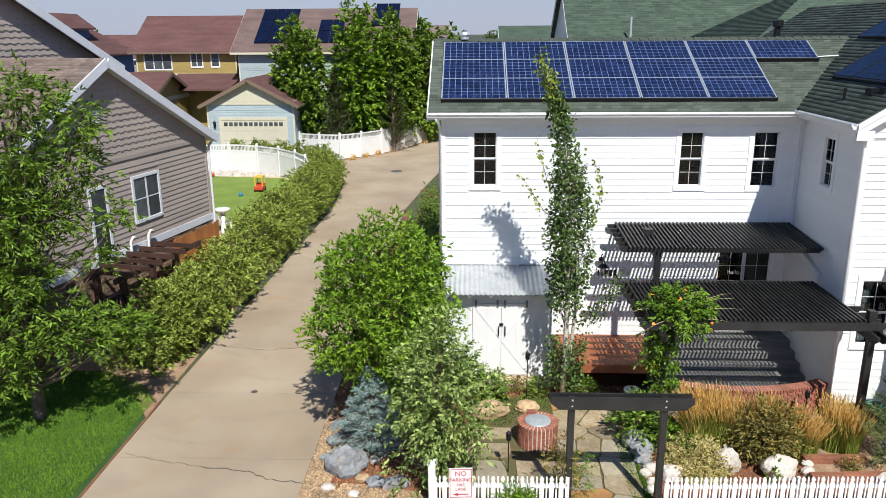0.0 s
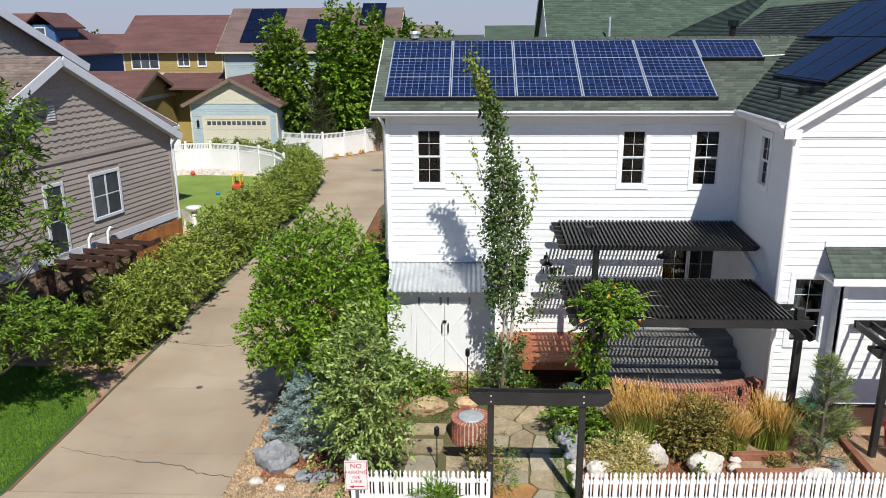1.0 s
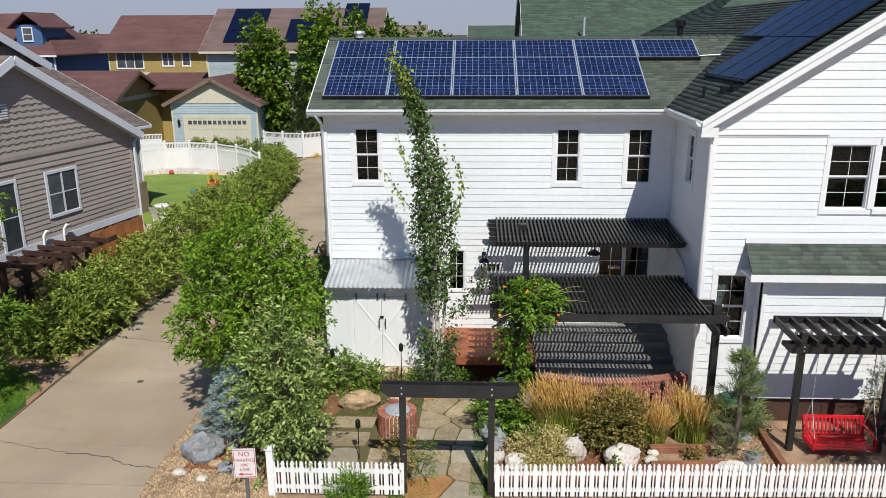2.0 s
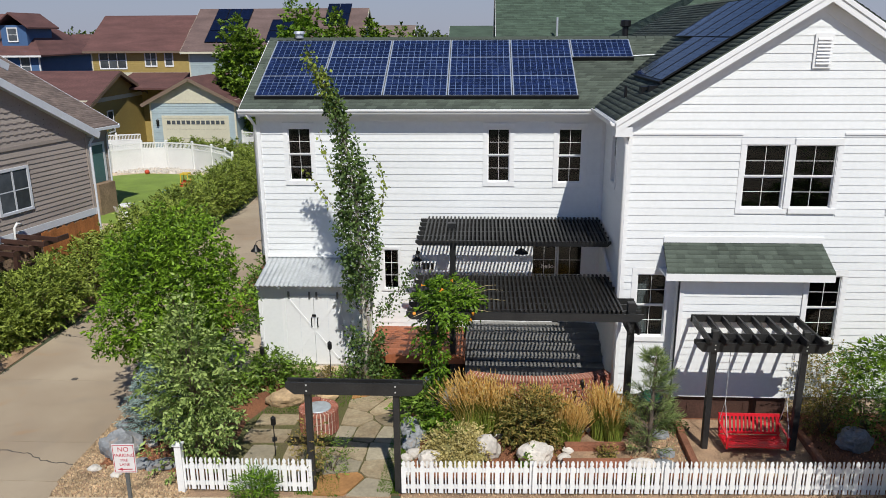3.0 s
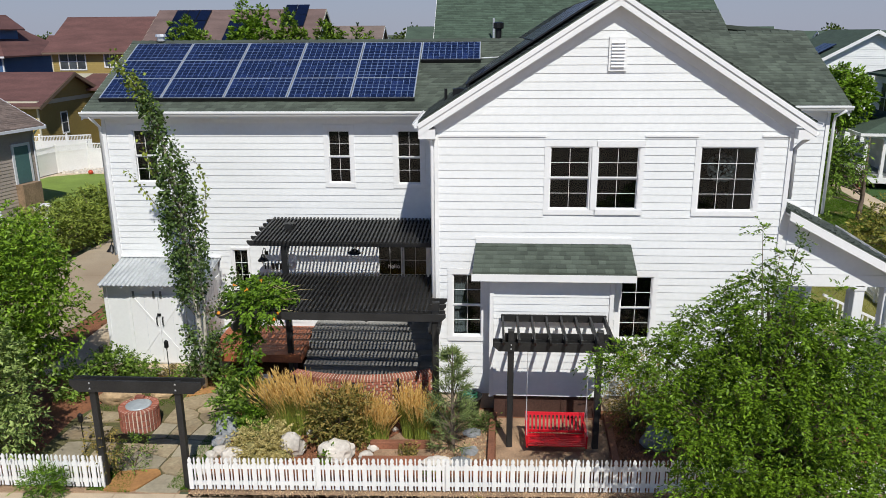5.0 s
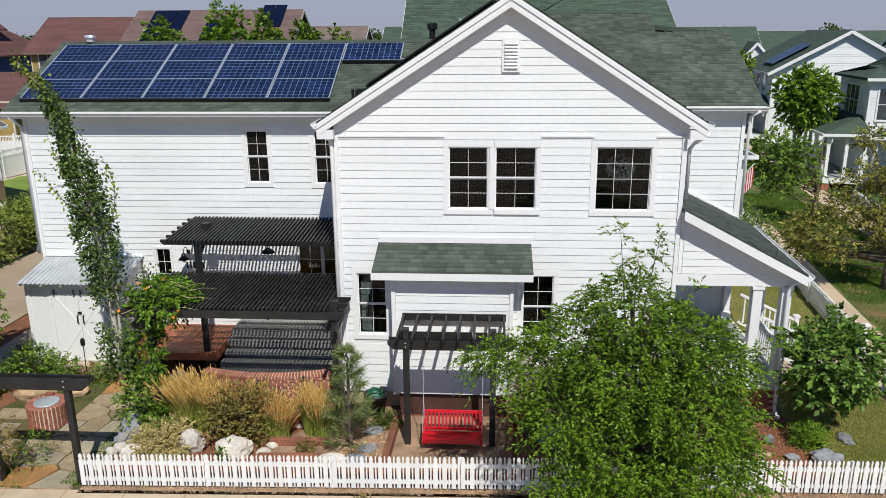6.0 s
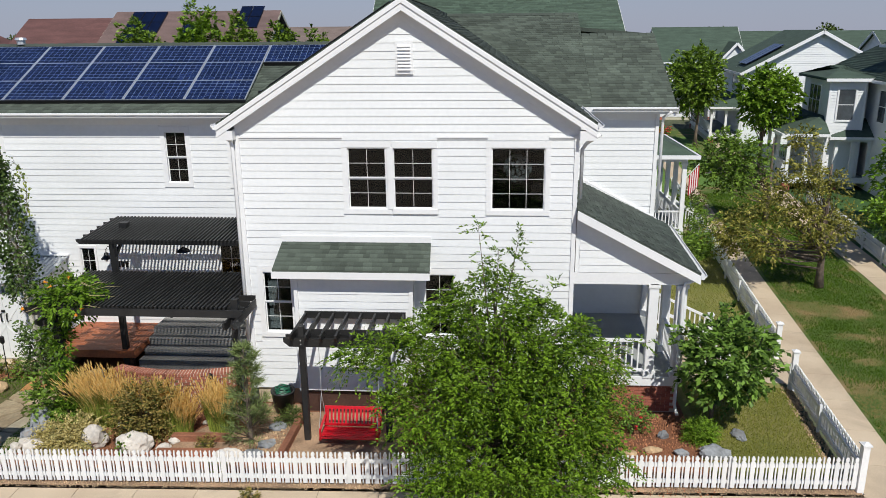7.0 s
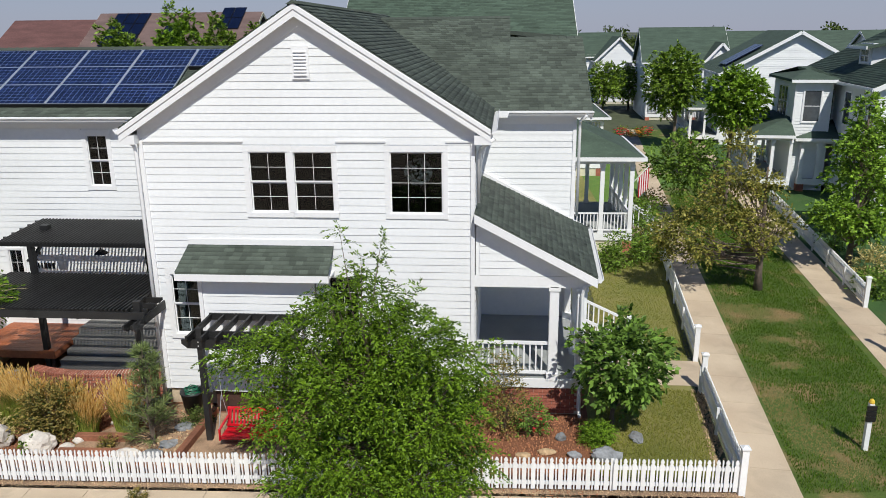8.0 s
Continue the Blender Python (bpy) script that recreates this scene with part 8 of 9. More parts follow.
def porch(parent, m, w, d, z_floor, z_eave, rise, roofm, cols, rail=True, hip=1.4):
    """A porch against a wall at y = d, open on three sides, under a hipped roof, in the frame m under its house."""
    p = part("porch", box(B(), 0, 0, z_floor - .14, w, d, z_floor), M["greyfloor"], parent, "open porch with white columns", m)
    bm = B()
    lo = [bm.verts.new(v) for v in ((-.3, -.35, z_eave), (w + .3, -.35, z_eave), (w + .3, d, z_eave), (-.3, d, z_eave))]
    hi = [bm.verts.new(v) for v in ((hip, d - .01, z_eave + rise), (w - hip, d - .01, z_eave + rise), (w - hip, d, z_eave + rise), (hip, d, z_eave + rise))]
    bm.faces.new(lo[::-1]), bm.faces.new(hi)
    for i in range(4):
        bm.faces.new((lo[i], lo[(i + 1) % 4], hi[(i + 1) % 4], hi[i]))
    part("porch_roof", bm, roofm, p)
    part("porch_fascia", box(box(box(B(), -.36, -.42, z_eave - .12, w + .36, -.33, z_eave + .03), -.36, -.33, z_eave - .12, -.27, d, z_eave + .03), w + .27, -.33, z_eave - .12, w + .36, d, z_eave + .03), M["trim"], p)
    part("porch_beam", box(box(box(B(), 0, .0, z_eave - .28, w, .16, z_eave - .004), 0, .16, z_eave - .28, .16, d, z_eave - .004), w - .16, .16, z_eave - .28, w, d, z_eave - .004), M["trim"], p)
    part("skirt", box(box(box(B(), -.02, -.03, z_floor - .3, w + .02, .0, z_floor + .02), -.03, 0, z_floor - .3, .0, d, z_floor + .02), w, 0, z_floor - .3, w + .03, d, z_floor + .02), M["trim"], p)
    part("lattice", box(box(B(), .1, .03, 0, w - .1, .06, z_floor - .3), .03, .1, 0, .06, d, z_floor - .3), M["cream"], p)
    spots = [(.08 + (w - .16) * k / (cols - 1), .09) for k in range(cols)] + [(x, y) for x in (.09, w - .09) for y in (d * .5, d - .1)]
    for x, y in spots:
        part("column", box(box(box(B(), x - .085, y - .085, z_floor, x + .085, y + .085, z_eave - .28), x - .11, y - .11, z_floor, x + .11, y + .11, z_floor + .16), x - .11, y - .11, z_eave - .42, x + .11, y + .11, z_eave - .30), M["trim"], p)
    for x in (.05, w - .35):
        part("pier", box(B(), x - .06, -.02 - .02, -.05, x + .36, .35, z_floor - .3), M["darkbrick"], p, "red brick pier")
    if rail:
        part("rail", box(box(B(), 0, .05, z_floor + .80, w, .13, z_floor + .86), .05, .13, z_floor + .80, .13, d, z_floor + .86), M["trim"], p)
        part("rail", box(box(B(), 0, .05, z_floor + .10, w, .13, z_floor + .15), .05, .13, z_floor + .10, .13, d, z_floor + .15), M["trim"], p)
        for k in range(1, int(w / .14)):
            part("baluster", box(B(), k * .14 - .02, .07, z_floor + .15, k * .14 + .02, .11, z_floor + .80), M["trim"], p)
        for k in range(1, int(d / .14)):
            part("baluster", box(B(), .07, k * .14 - .02, z_floor + .15, .11, k * .14 + .02, z_floor + .80), M["trim"], p)
    return p


# grey house beside the hedge
GF = pose(-23.8, 6.0, 0, 0, 0, 77.3)
grey = thing("grey_house", "taupe-sided house with brown shingle roof and white trim", "house", GF)
gt = lambda u: 8.0 - abs(u - .3) * .53
gb = B()
for u0, u1 in ((-5.0, .3), (.3, 5.6)):
    hexa(gb, [(u0, .0, 2.0), (u1, .0, 2.0), (u1, .15, 2.0), (u0, .15, 2.0)], [(u0, 0, gt(u0)), (u1, 0, gt(u1)), (u1, .15, gt(u1)), (u0, .15, gt(u0))])
part("wall", gb, M["greysiding"], grey)
for lo, hi, e, nm in ((2.25, 4.98, .165, "siding_board"), (5.10, 8.0, .19, "shingle_course")):
    n = int((hi - lo) / e)
    for k in range(n):
        z = lo + k * e
        a, b = -4.95, 5.55
        while gt(a) < z + e * .6 and a < b: a += .04
        while gt(b) < z + e * .6 and b > a: b -= .04
        spans = [(a, b)]
        for h0, h1, hz0, hz1 in ((1.14, 2.65, 2.84, 4.42), (-.84, 0.0, 2.1, 4.42)):
            if hz0 < z + e and hz1 > z:
                spans = [s for a_, b_ in spans for s in (((a_, h0), (h1, b_)) if a_ < h0 < b_ else ((a_, b_),))]
        for a_, b_ in spans:
            if b_ - a_ < .1:
                continue
            bm = hexa(B(), [(a_, -.032, z), (b_, -.032, z), (b_, 0, z), (a_, 0, z)], [(a_, -.008, z + e), (b_, -.008, z + e), (b_, 0, z + e), (a_, 0, z + e)])
            if nm == "shingle_course":
                for q in range(int((b_ - a_) / .34)):
                    x = a_ + q * .34
                    box(bm, x, -.040, z - .028, x + .16, -.012, z + .01)
            part(nm, bm, M["greysiding"], grey)
part("belt_board", box(B(), -5.0, -.045, 4.98, 5.6, 0, 5.10), M["greysiding"], grey)
part("water_table", box(B(), -5.0, -.07, 2.0, 5.62, 0, 2.24), M["greywhite"], grey, "white band above the stone base")
part("stone_base", box(B(), -5.0, -.005, -.1, 5.6, .15, 2.0), M["stoneveneer"], grey)
sr = random.Random(5)
for row in range(16):
    u = 0.0 + sr.uniform(0, .2) - 2.5
    while u < 5.5:
        L = sr.uniform(.15, .42)
        part("ledge_stone", box(B(), u, -.03 - sr.uniform(0, .03), row * .122 + .05, min(5.58, u + L - .012), -.004, row * .122 + .165), M["stoneveneer"], grey)
        u += L
    if row < 9:
        continue
far_window(grey, pose(0, 0, 0), 1.26, 2.53, 2.95, 4.31, trim=M["greywhite"], mull=(1.895,))
far_window(grey, pose(0, 0, 0), -.74, -.1, 2.2, 4.31, trim=M["greywhite"])
part("gable_vent", box(B(), -.28, -.06, 6.2, .10, -.02, 6.75), M["greysiding"], grey)
for k in range(6):
    part("louvre", box(B(), -.24, -.075, 6.25 + k * .08, .06, -.05, 6.29 + k * .08), M["greywhite"], grey)
part("wall_far", box(B(), 5.45, .15, 0, 5.6, 3.0, 5.0), M["greysiding"], grey)
bm = B()
lap_face(bm, 0, 2.9, 2.0, 5.0)
part("siding_far", bm, M["greysiding"], grey, "", pose(5.6, .1, 0, 0, 0, 90))
part("wall_back", box(B(), -5.0, 12.0, 0, 5.6, 12.15, 5.0), M["greysiding"], grey)
part("wall_near", box(B(), -5.0, .15, 0, -4.85, 12, 5.0), M["greysiding"], grey)
part("wall_rear_wing", box(B(), 5.3, 3.0, 0, 5.45, 12, 5.0), M["greysiding"], grey)
ge = lambda u: 8.10 - abs(u - .3) * .53
for a in (-5.45, 5.9):
    roof_slab((a, -.35, ge(a)), (a, 12.3, ge(a)), (.3, 12.3, 8.10), (.3, -.35, 8.10), .14, M["shingle_brown"], grey)
    shingle_field([((a, 12.3, ge(a)), (a, -.35, ge(a)), (.3, -.35, 8.10), (.3, 12.3, 8.10))] if a < 0 else [((a, -.35, ge(a)), (a, 12.3, ge(a)), (.3, 12.3, 8.10), (.3, -.35, 8.10))], .15, 31 + int(a), "shingles", grey, M["shingle_brown"])
    part("rake_board", beam(B(), (a, -.38, ge(a) - .12), (.3, -.38, 7.98), .05, .26), M["greywhite"], grey)
    part("gutter", beam(B(), (a, -.35, ge(a) - .12), (a, 12.3, ge(a) - .12), .11, .13), M["greywhite"], grey)
    part("soffit", hexa(B(), [(a, -.35, ge(a) - .20), (.3, -.35, 7.9), (.3, 0, 7.9), (a, 0, ge(a) - .20)], [(a, -.35, ge(a) - .16), (.3, -.35, 7.94), (.3, 0, 7.94), (a, 0, ge(a) - .16)]), M["greywhite"], grey)
part("corner_board", box(B(), 5.50, -.05, 2.0, 5.62, 0, 4.98), M["greysiding"], grey)
part("downpipe", tube(B(), [(5.85, -.2, 5.0), (5.68, -.10, 4.75), (5.66, -.10, 4.6), (5.66, -.10, 1.2)], .045, 8), M["greywhite"], grey)
for u in (.55, 1.45):
    part("vent_pipe", tube(B(), [(u, -.05, 1.75), (u, -.22, 1.8), (u, -.24, 2.45), (u + .12, -.24, 2.58), (u + .30, -.24, 2.50)], .045, 8), M["vinyl"], grey, "bent white plastic vent pipe", smooth=True)
# tall rear body of the grey house
tg = lambda u: 11.35 - abs(u + 1.8) * .515
tb = B()
for u0, u1 in ((-7, -1.8), (-1.8, 5.2)):
    hexa(tb, [(u0, 3.5, 4.5), (u1, 3.5, 4.5), (u1, 3.65, 4.5), (u0, 3.65, 4.5)], [(u0, 3.5, tg(u0)), (u1, 3.5, tg(u1)), (u1, 3.65, tg(u1)), (u0, 3.65, tg(u0))])
part("upper_wall", tb, M["greysiding"], grey)
n = int((11.2 - 7.2) / .19)
for k in range(n):
    z, a, b = 7.2 + k * .19, -6.9, 5.2
    while tg(a) < z + .12 and a < b: a += .05
    while tg(b) < z + .12 and b > a: b -= .05
    if b - a > .2:
        bm = hexa(B(), [(a, 3.468, z), (b, 3.468, z), (b, 3.5, z), (a, 3.5, z)], [(a, 3.492, z + .19), (b, 3.492, z + .19), (b, 3.5, z + .19), (a, 3.5, z + .19)])
        for q in range(int((b - a) / .34)):
            box(bm, a + q * .34, 3.46, z - .028, a + q * .34 + .16, 3.488, z + .01)
        part("shingle_course", bm, M["greysiding"], grey)
tge = lambda u: tg(u) + .12
for a in (-7.4, 5.6):
    roof_slab((a, 3.1, tge(a)), (a, 14, tge(a)), (-1.8, 14, 11.47), (-1.8, 3.1, 11.47), .14, M["shingle_brown"], grey)
    part("rake_board", beam(B(), (a, 3.08, tge(a) - .14), (-1.8, 3.08, 11.33), .05, .28), M["greywhite"], grey)
part("upper_side", box(B(), 5.05, 3.65, 4.5, 5.2, 13.8, 7.6), M["greysiding"], grey)
# rear wing with a teal back door; chair, bird bath and toys in the yard
part("rear_wing", box(B(), 5.2, 6.0, -.1, 14.1, 6.15, 4.3), M["greysiding"], grey)
bm = B()
lap_face(bm, 5.2, 14.1, .5, 4.3)
part("rear_wing_siding", bm, M["greysiding"], grey, "", pose(0, 6.0, 0))["kind"] = "stuff"
part("rear_wing_side", hexa(B(), [(13.95, 6.15, -.1), (14.1, 6.15, -.1), (14.1, 12.4, -.1), (13.95, 12.4, -.1)], [(13.95, 6.15, 4.25), (14.1, 6.15, 4.25), (14.1, 12.4, 7.3), (13.95, 12.4, 7.3)]), M["greysiding"], grey)
wing_roof = roof_slab((5.2, 5.55, 4.35), (14.45, 5.55, 4.35), (14.45, 12.4, 7.75), (5.2, 12.4, 7.75), .14, M["shingle_brown"], grey, "rear_wing_roof")
shingle_field([((5.2, 5.55, 4.35), (14.45, 5.55, 4.35), (14.45, 12.4, 7.75), (5.2, 12.4, 7.75))], .17, 39, "shingles", wing_roof, M["shingle_brown"])
part("rear_wing_rake", beam(B(), (14.47, 5.53, 4.22), (14.47, 12.4, 7.62), .05, .24), M["greywhite"], grey)
part("rear_wing_gutter", beam(B(), (5.9, 5.50, 4.24), (14.45, 5.50, 4.24), .11, .13), M["greywhite"], grey)
part("rear_wing_downpipe", tube(B(), [(13.9, 5.52, 4.2), (13.95, 5.85, 3.9), (13.95, 5.92, 3.7), (13.95, 5.92, .3)], .045, 8), M["greywhite"], grey)
part("rear_stoop", box(B(), 12.5, 5.55, -.1, 13.7, 5.98, 1.55), M["stoneveneer"], grey, "stone stoop before the back door")
door = part("back_door", box(B(), 12.66, 5.93, 1.57, 13.55, 5.99, 3.42), M["teal"], grey, "teal painted back door")
part("door_frame", box(box(box(B(), 12.52, 5.92, 1.56, 12.655, 5.985, 3.56), 13.555, 5.92, 1.56, 13.69, 5.985, 3.56), 12.655, 5.92, 3.425, 13.555, 5.985, 3.56), M["greywhite"], door)
chair = thing("garden_chair", "white slatted garden chair on the patio", "chair", pose(-24.2, 17.4, 0, 0, 0, 150))
for k in range(5):
    part("seat_slat", box(B(), -.28, -.28 + k * .11, .36, .28, -.28 + k * .11 + .09, .39), M["vinyl"], chair)
    part("back_slat", hexa(B(), [(-.27 + k * .11, .25, .36), (-.18 + k * .11, .25, .36), (-.18 + k * .11, .28, .36), (-.27 + k * .11, .28, .36)], [(-.27 + k * .11, .50, 1.0), (-.18 + k * .11, .50, 1.0), (-.18 + k * .11, .53, 1.0), (-.27 + k * .11, .53, 1.0)]), M["vinyl"], chair)
for x in (-.32, .26):
    part("arm", box(B(), x, -.35, .55, x + .08, .35, .58), M["vinyl"], chair)
    for y in (-.3, .25):
        part("leg", box(B(), x, y, 0, x + .06, y + .06, .55), M["vinyl"], chair)
bath = thing("bird_bath", "white stone bird bath", "bird bath", pose(-24.0, 17.0, 0))
part("pedestal", lathe(B(), [(.18, 0), (.12, .1), (.09, .5), (.13, .95)], 12), M["vinyl"], bath, smooth=True)
part("bowl", lathe(B(), [(.10, .93), (.30, 1.02), (.36, 1.12), (.32, 1.14), (.05, 1.06)], 16), M["vinyl"], bath, smooth=True)
toy = thing("toy_car", "red and yellow plastic ride-on toy car", "toy", pose(-24.9, 26.5, .012))
part("body", box(box(B(), -.25, -.38, .10, .25, .38, .32), -.24, .10, .32, .24, .38, .45), M["toyred"], toy, bevel=.03)
part("roof", box(box(box(box(box(B(), -.24, -.25, .82, .24, .3, .88), -.23, -.24, .3, -.18, -.18, .83), .18, -.24, .3, .23, -.18, .83), -.23, .24, .3, -.18, .3, .83), .18, .24, .3, .23, .3, .83), M["toyyellow"], toy)
for x in (-.26, .22):
    for y in (-.26, .24):
        part("wheel", tube(B(), [(x, y, .11), (x + .05, y, .11)], .11, 12), M["plastic"], toy)
ball = thing("ball", "small blue play ball", "ball", pose(-25.6, 25.0, .10))
bm = B()
bmesh.ops.create_icosphere(bm, subdivisions=2, radius=.13)
part("skin", bm, M["toyblue"], ball, smooth=True)
ball2 = thing("ball", "terracotta orange play ball", "ball", pose(-29.2, 31.0, .14))
bm = B()
bmesh.ops.create_icosphere(bm, subdivisions=2, radius=.16)
part("skin", bm, M["toyred"], ball2, smooth=True)
pebbles("yard_stones", 500, (-31.5, 31.2, -24.0, 33.0), .22, 41, "pale rocks along the vinyl fence", "whiterock")

# cedar fence and dark arbour between hedge and grey house
cf = thing("cedar_fence", "orange cedar board fence beside the grey house", "fence", pose(-22.0, 10.5, 0, 0, 0, 77.3 + 180))
for k in range(20):
    part("board", box(B(), k * .14, 0, 0, k * .14 + .132, .02, 2.2 - .03 * (k % 3)), M["cedar"], cf)
arb = thing("dark_arbour", "dark brown timber arbour and railing beside the grey house", "arbour", pose(-22.75, 4.2, 0, 0, 0, 77.3))
for x, y in ((0, 0), (2.6, 0), (0, -.0 + .9), (2.6, .9)):
    part("post", box(B(), x - .08, y - .08, 0, x + .08, y + .08, 1.95), M["darkwood"], arb)
for y in (-.1, .9):
    part("beam", box(B(), -.5, y - .03, 1.95, 3.9, y + .03, 2.12), M["darkwood"], arb)
for k in range(6):
    part("rafter", box(B(), -.2 + k * .62, -.6, 2.12, -.15 + k * .62, 1.1, 2.26), M["darkwood"], arb)
part("rail", box(B(), -3.4, -.05, 1.55, 0, .05, 1.62), M["darkwood"], arb)
for k in range(22):
    part("baluster", box(B(), -3.3 + k * .15, -.02, .6, -3.26 + k * .15, .02, 1.55), M["darkwood"], arb)


# white vinyl privacy fences
def vinyl_run(pts, label, h=1.8):
    for a, b in zip(pts, pts[1:]):
        a, b = Vector((*a, 0)), Vector((*b, 0))
        L = (b - a).length
        f = thing("vinyl_fence", label, "fence", Matrix.Translation(a) @ pose(0, 0, 0, 0, 0, math.degrees(math.atan2(b.y - a.y, b.x - a.x))), "vinyl fence panels")
        part("post", box(B(), -.065, -.065, 0, .065, .065, h + .08), M["vinyl"], f)
        part("post_cap", hexa(B(), [(-.08, -.08, h + .08), (.08, -.08, h + .08), (.08, .08, h + .08), (-.08, .08, h + .08)], [(-.01, -.01, h + .16), (.01, -.01, h + .16), (.01, .01, h + .16), (-.01, .01, h + .16)]), M["vinyl"], f)
        part("panel", box(B(), .065, -.02, .05, L - .065, .02, h - .42), M["vinyl"], f)
        part("rail", box(B(), .065, -.035, h - .44, L - .065, .035, h - .36), M["vinyl"], f)
        part("rail", box(B(), .065, -.035, h - .08, L - .065, .035, h), M["vinyl"], f)
        n = int(L / .10)
        for k in range(1, n):
            part("slat", box(B(), k * L / n - .018, -.012, h - .36, k * L / n + .018, .012, h - .08), M["vinyl"], f)


VF = "white vinyl privacy fence with an open slatted top"
vinyl_run([(-31.8, 27.0), (-31.9, 29.2), (-31.6, 31.4), (-30.2, 32.8), (-28.6, 33.0), (-26.6, 32.4), (-24.9, 31.2), (-23.5, 29.7), (-22.5, 28.0), (-21.9, 26.0)], VF)
vinyl_run([(-27.0, 39.7), (-25.2, 38.7), (-23.6, 38.0), (-22.1, 37.8), (-20.7, 38.9), (-19.4, 40.6), (-18.2, 42.6), (-17.2, 45.0), (-16.4, 47.6), (-15.7, 50.5)], VF)
vinyl_run([(-37.5, 36.0), (-35.6, 36.4), (-33.8, 36.8), (-32.2, 37.4)], VF)

# light blue garage and house, mustard house, blue house
gar = far_house("garage", "pale blue garage with cream door and red-brown roof", pose(-31.45, 37.6, 0), 6.2, 8, 4.2, 1.6, M["bluegrey"], M["shingle_red"], M["cream"], "y", 0, .45, bands=((3.95, 4.2),), eaves=M["brown_trim"])
part("gable_infill", prism(B(), [(.1, 4.18), (6.1, 4.18), (3.1, 5.72)], -.02, .05, pose(0, 0, 0, 90)), M["cream"], gar)
gd = part("garage_door", box(B(), 1.0, -.03, 0, 5.5, .04, 2.85), M["cream"], gar, "wide cream panelled garage door")
for k in range(12):
    part("window_light", box(B(), 1.15 + k * .36, -.045, 2.45, 1.41 + k * .36, -.02, 2.72), DARKGLASS, gd)
for k in range(1, 4):
    part("panel_joint", box(B(), 1.0, -.034, k * .70, 5.5, -.028, k * .70 + .015), M["crack"], gd)
part("door_trim", box(box(box(B(), .8, -.05, 0, 1.0, 0, 3.08), 5.5, -.05, 0, 5.7, 0, 3.08), 1.0, -.05, 2.86, 5.5, 0, 3.08), M["cream"], gar)
part("wall_lantern", lathe(B(), [(.05, 2.0), (.10, 2.1), (.10, 2.4), (.03, 2.5)], 8, (.5, -.12, 0.35)), M["blackmetal"], gar, "dark wall lantern")
bgh = far_house("blue_grey_house", "pale blue two-storey house with solar panels on a brown roof", pose(-31.3, 45.6, 0), 13.6, 10, 7.7, 3.1, M["bluegrey"], M["shingle_plum"], M["cream"], "x", 0, .5, wins=(("S", 8.4, 9.4, 5.4, 6.6), ("E", 4.4, 5.6, 8.0, 9.0)), bands=((4.6, 4.85),))
for x0, y0, nx, ny in ((1.2, .5, 3, 3), (6.2, .5, 2, 2), (10.6, 2.6, 2, 2)):
    for i in range(nx):
        for j in range(ny):
            a = math.atan2(3.1, 5.0)
            pm = pose(-31.3 + x0 + i * 1.02, 45.6 + y0 + j * 1.45, 7.7 + (y0 + j * 1.45) * .62, math.degrees(a)) @ pose(0, 0, .08)
            solar_panel(pm, dark, "near-black solar panel on a far brown roof", "solar panels on a far roof")
yh = far_house("yellow_house", "mustard-sided two-storey house with a red-brown roof", pose(-40.9, 48.6, 0), 8.5, 8.8, 7.7, 2.65, M["yellow"], M["shingle_red"], M["cream"], "x", 0, .5, eaves=M["brown_trim"],
               wins=(("S", .73, 2.96, 5.95, 7.25, 1.47, 2.22), ("S", 4.7, 5.6, 6.15, 7.25, 5.15), ("S", 6.42, 7.02, 6.15, 7.25), ("E", 1.6, 2.4, 6.0, 7.2)), bands=((5.25, 5.6),))
far_house("yellow_garage", "mustard garage wing with a red-brown gable roof", pose(-53.8, 37.0, 0), 18, 9.6, 4.1, 1.95, M["yellow"], M["shingle_red"], M["cream"], "x", 0, .5, eaves=M["brown_trim"], wins=(("E", 2.9, 3.7, 1.6, 3.1),), bands=((3.9, 4.2),))
roof_slab((-37.4 + 40.9, -4.6, 4.6), (-31.8 + 40.9, -4.6, 4.6), (-31.8 + 40.9, 0, 5.6), (-37.4 + 40.9, 0, 5.6), .14, M["shingle_red"], yh)
part("porch_wall", box(B(), 5.0, -2.4, 0, 8.5, -.02, 4.9), M["yellow"], yh)
bh = far_house("blue_house", "deep blue house with a red-brown roof and dormer", pose(-62, 52, 0), 14.5, 11, 7.3, 3.4, M["navy"], M["shingle_red"], M["trim"], "x", 0, .5, hip_r=.75, wins=(("S", 8.6, 9.6, 5.2, 6.8), ("S", 10.8, 11.5, 5.2, 6.8), ("S", 12.8, 13.6, 5.2, 6.8)))
part("dormer", hexa(B(), [(10.8, .8, 7.5), (13.2, .8, 7.5), (13.2, 5, 7.5), (10.8, 5, 7.5)], [(10.8, .8, 9.6), (13.2, .8, 9.6), (13.2, 5, 9.6), (10.8, 5, 9.6)]), M["navy"], bh)
for sgn in (-1, 1):
    roof_slab((12.0 + sgn * 1.7, .3, 9.4), (12.0 + sgn * 1.7, 5.5, 9.4), (12.0, 5.5, 10.7), (12.0, .3, 10.7), .14, M["shingle_red"], bh, "dormer_roof")
far_window(bh, pose(0, .78, 0), 11.5, 12.3, 8.2, 9.3)
far_house("distant_house", "distant house with a brown roof", pose(-25.5, 68, 0), 10, 9, 7.2, 2.4, M["greysiding"], M["shingle_brown"], M["trim"], "x", 0, .4)
far_house("distant_house", "distant house with a green roof", pose(-10.0, 47, 0), 7, 9, 6.8, 2.5, M["siding"], M["shingle_far"], M["trim"], "x", 0, .4)
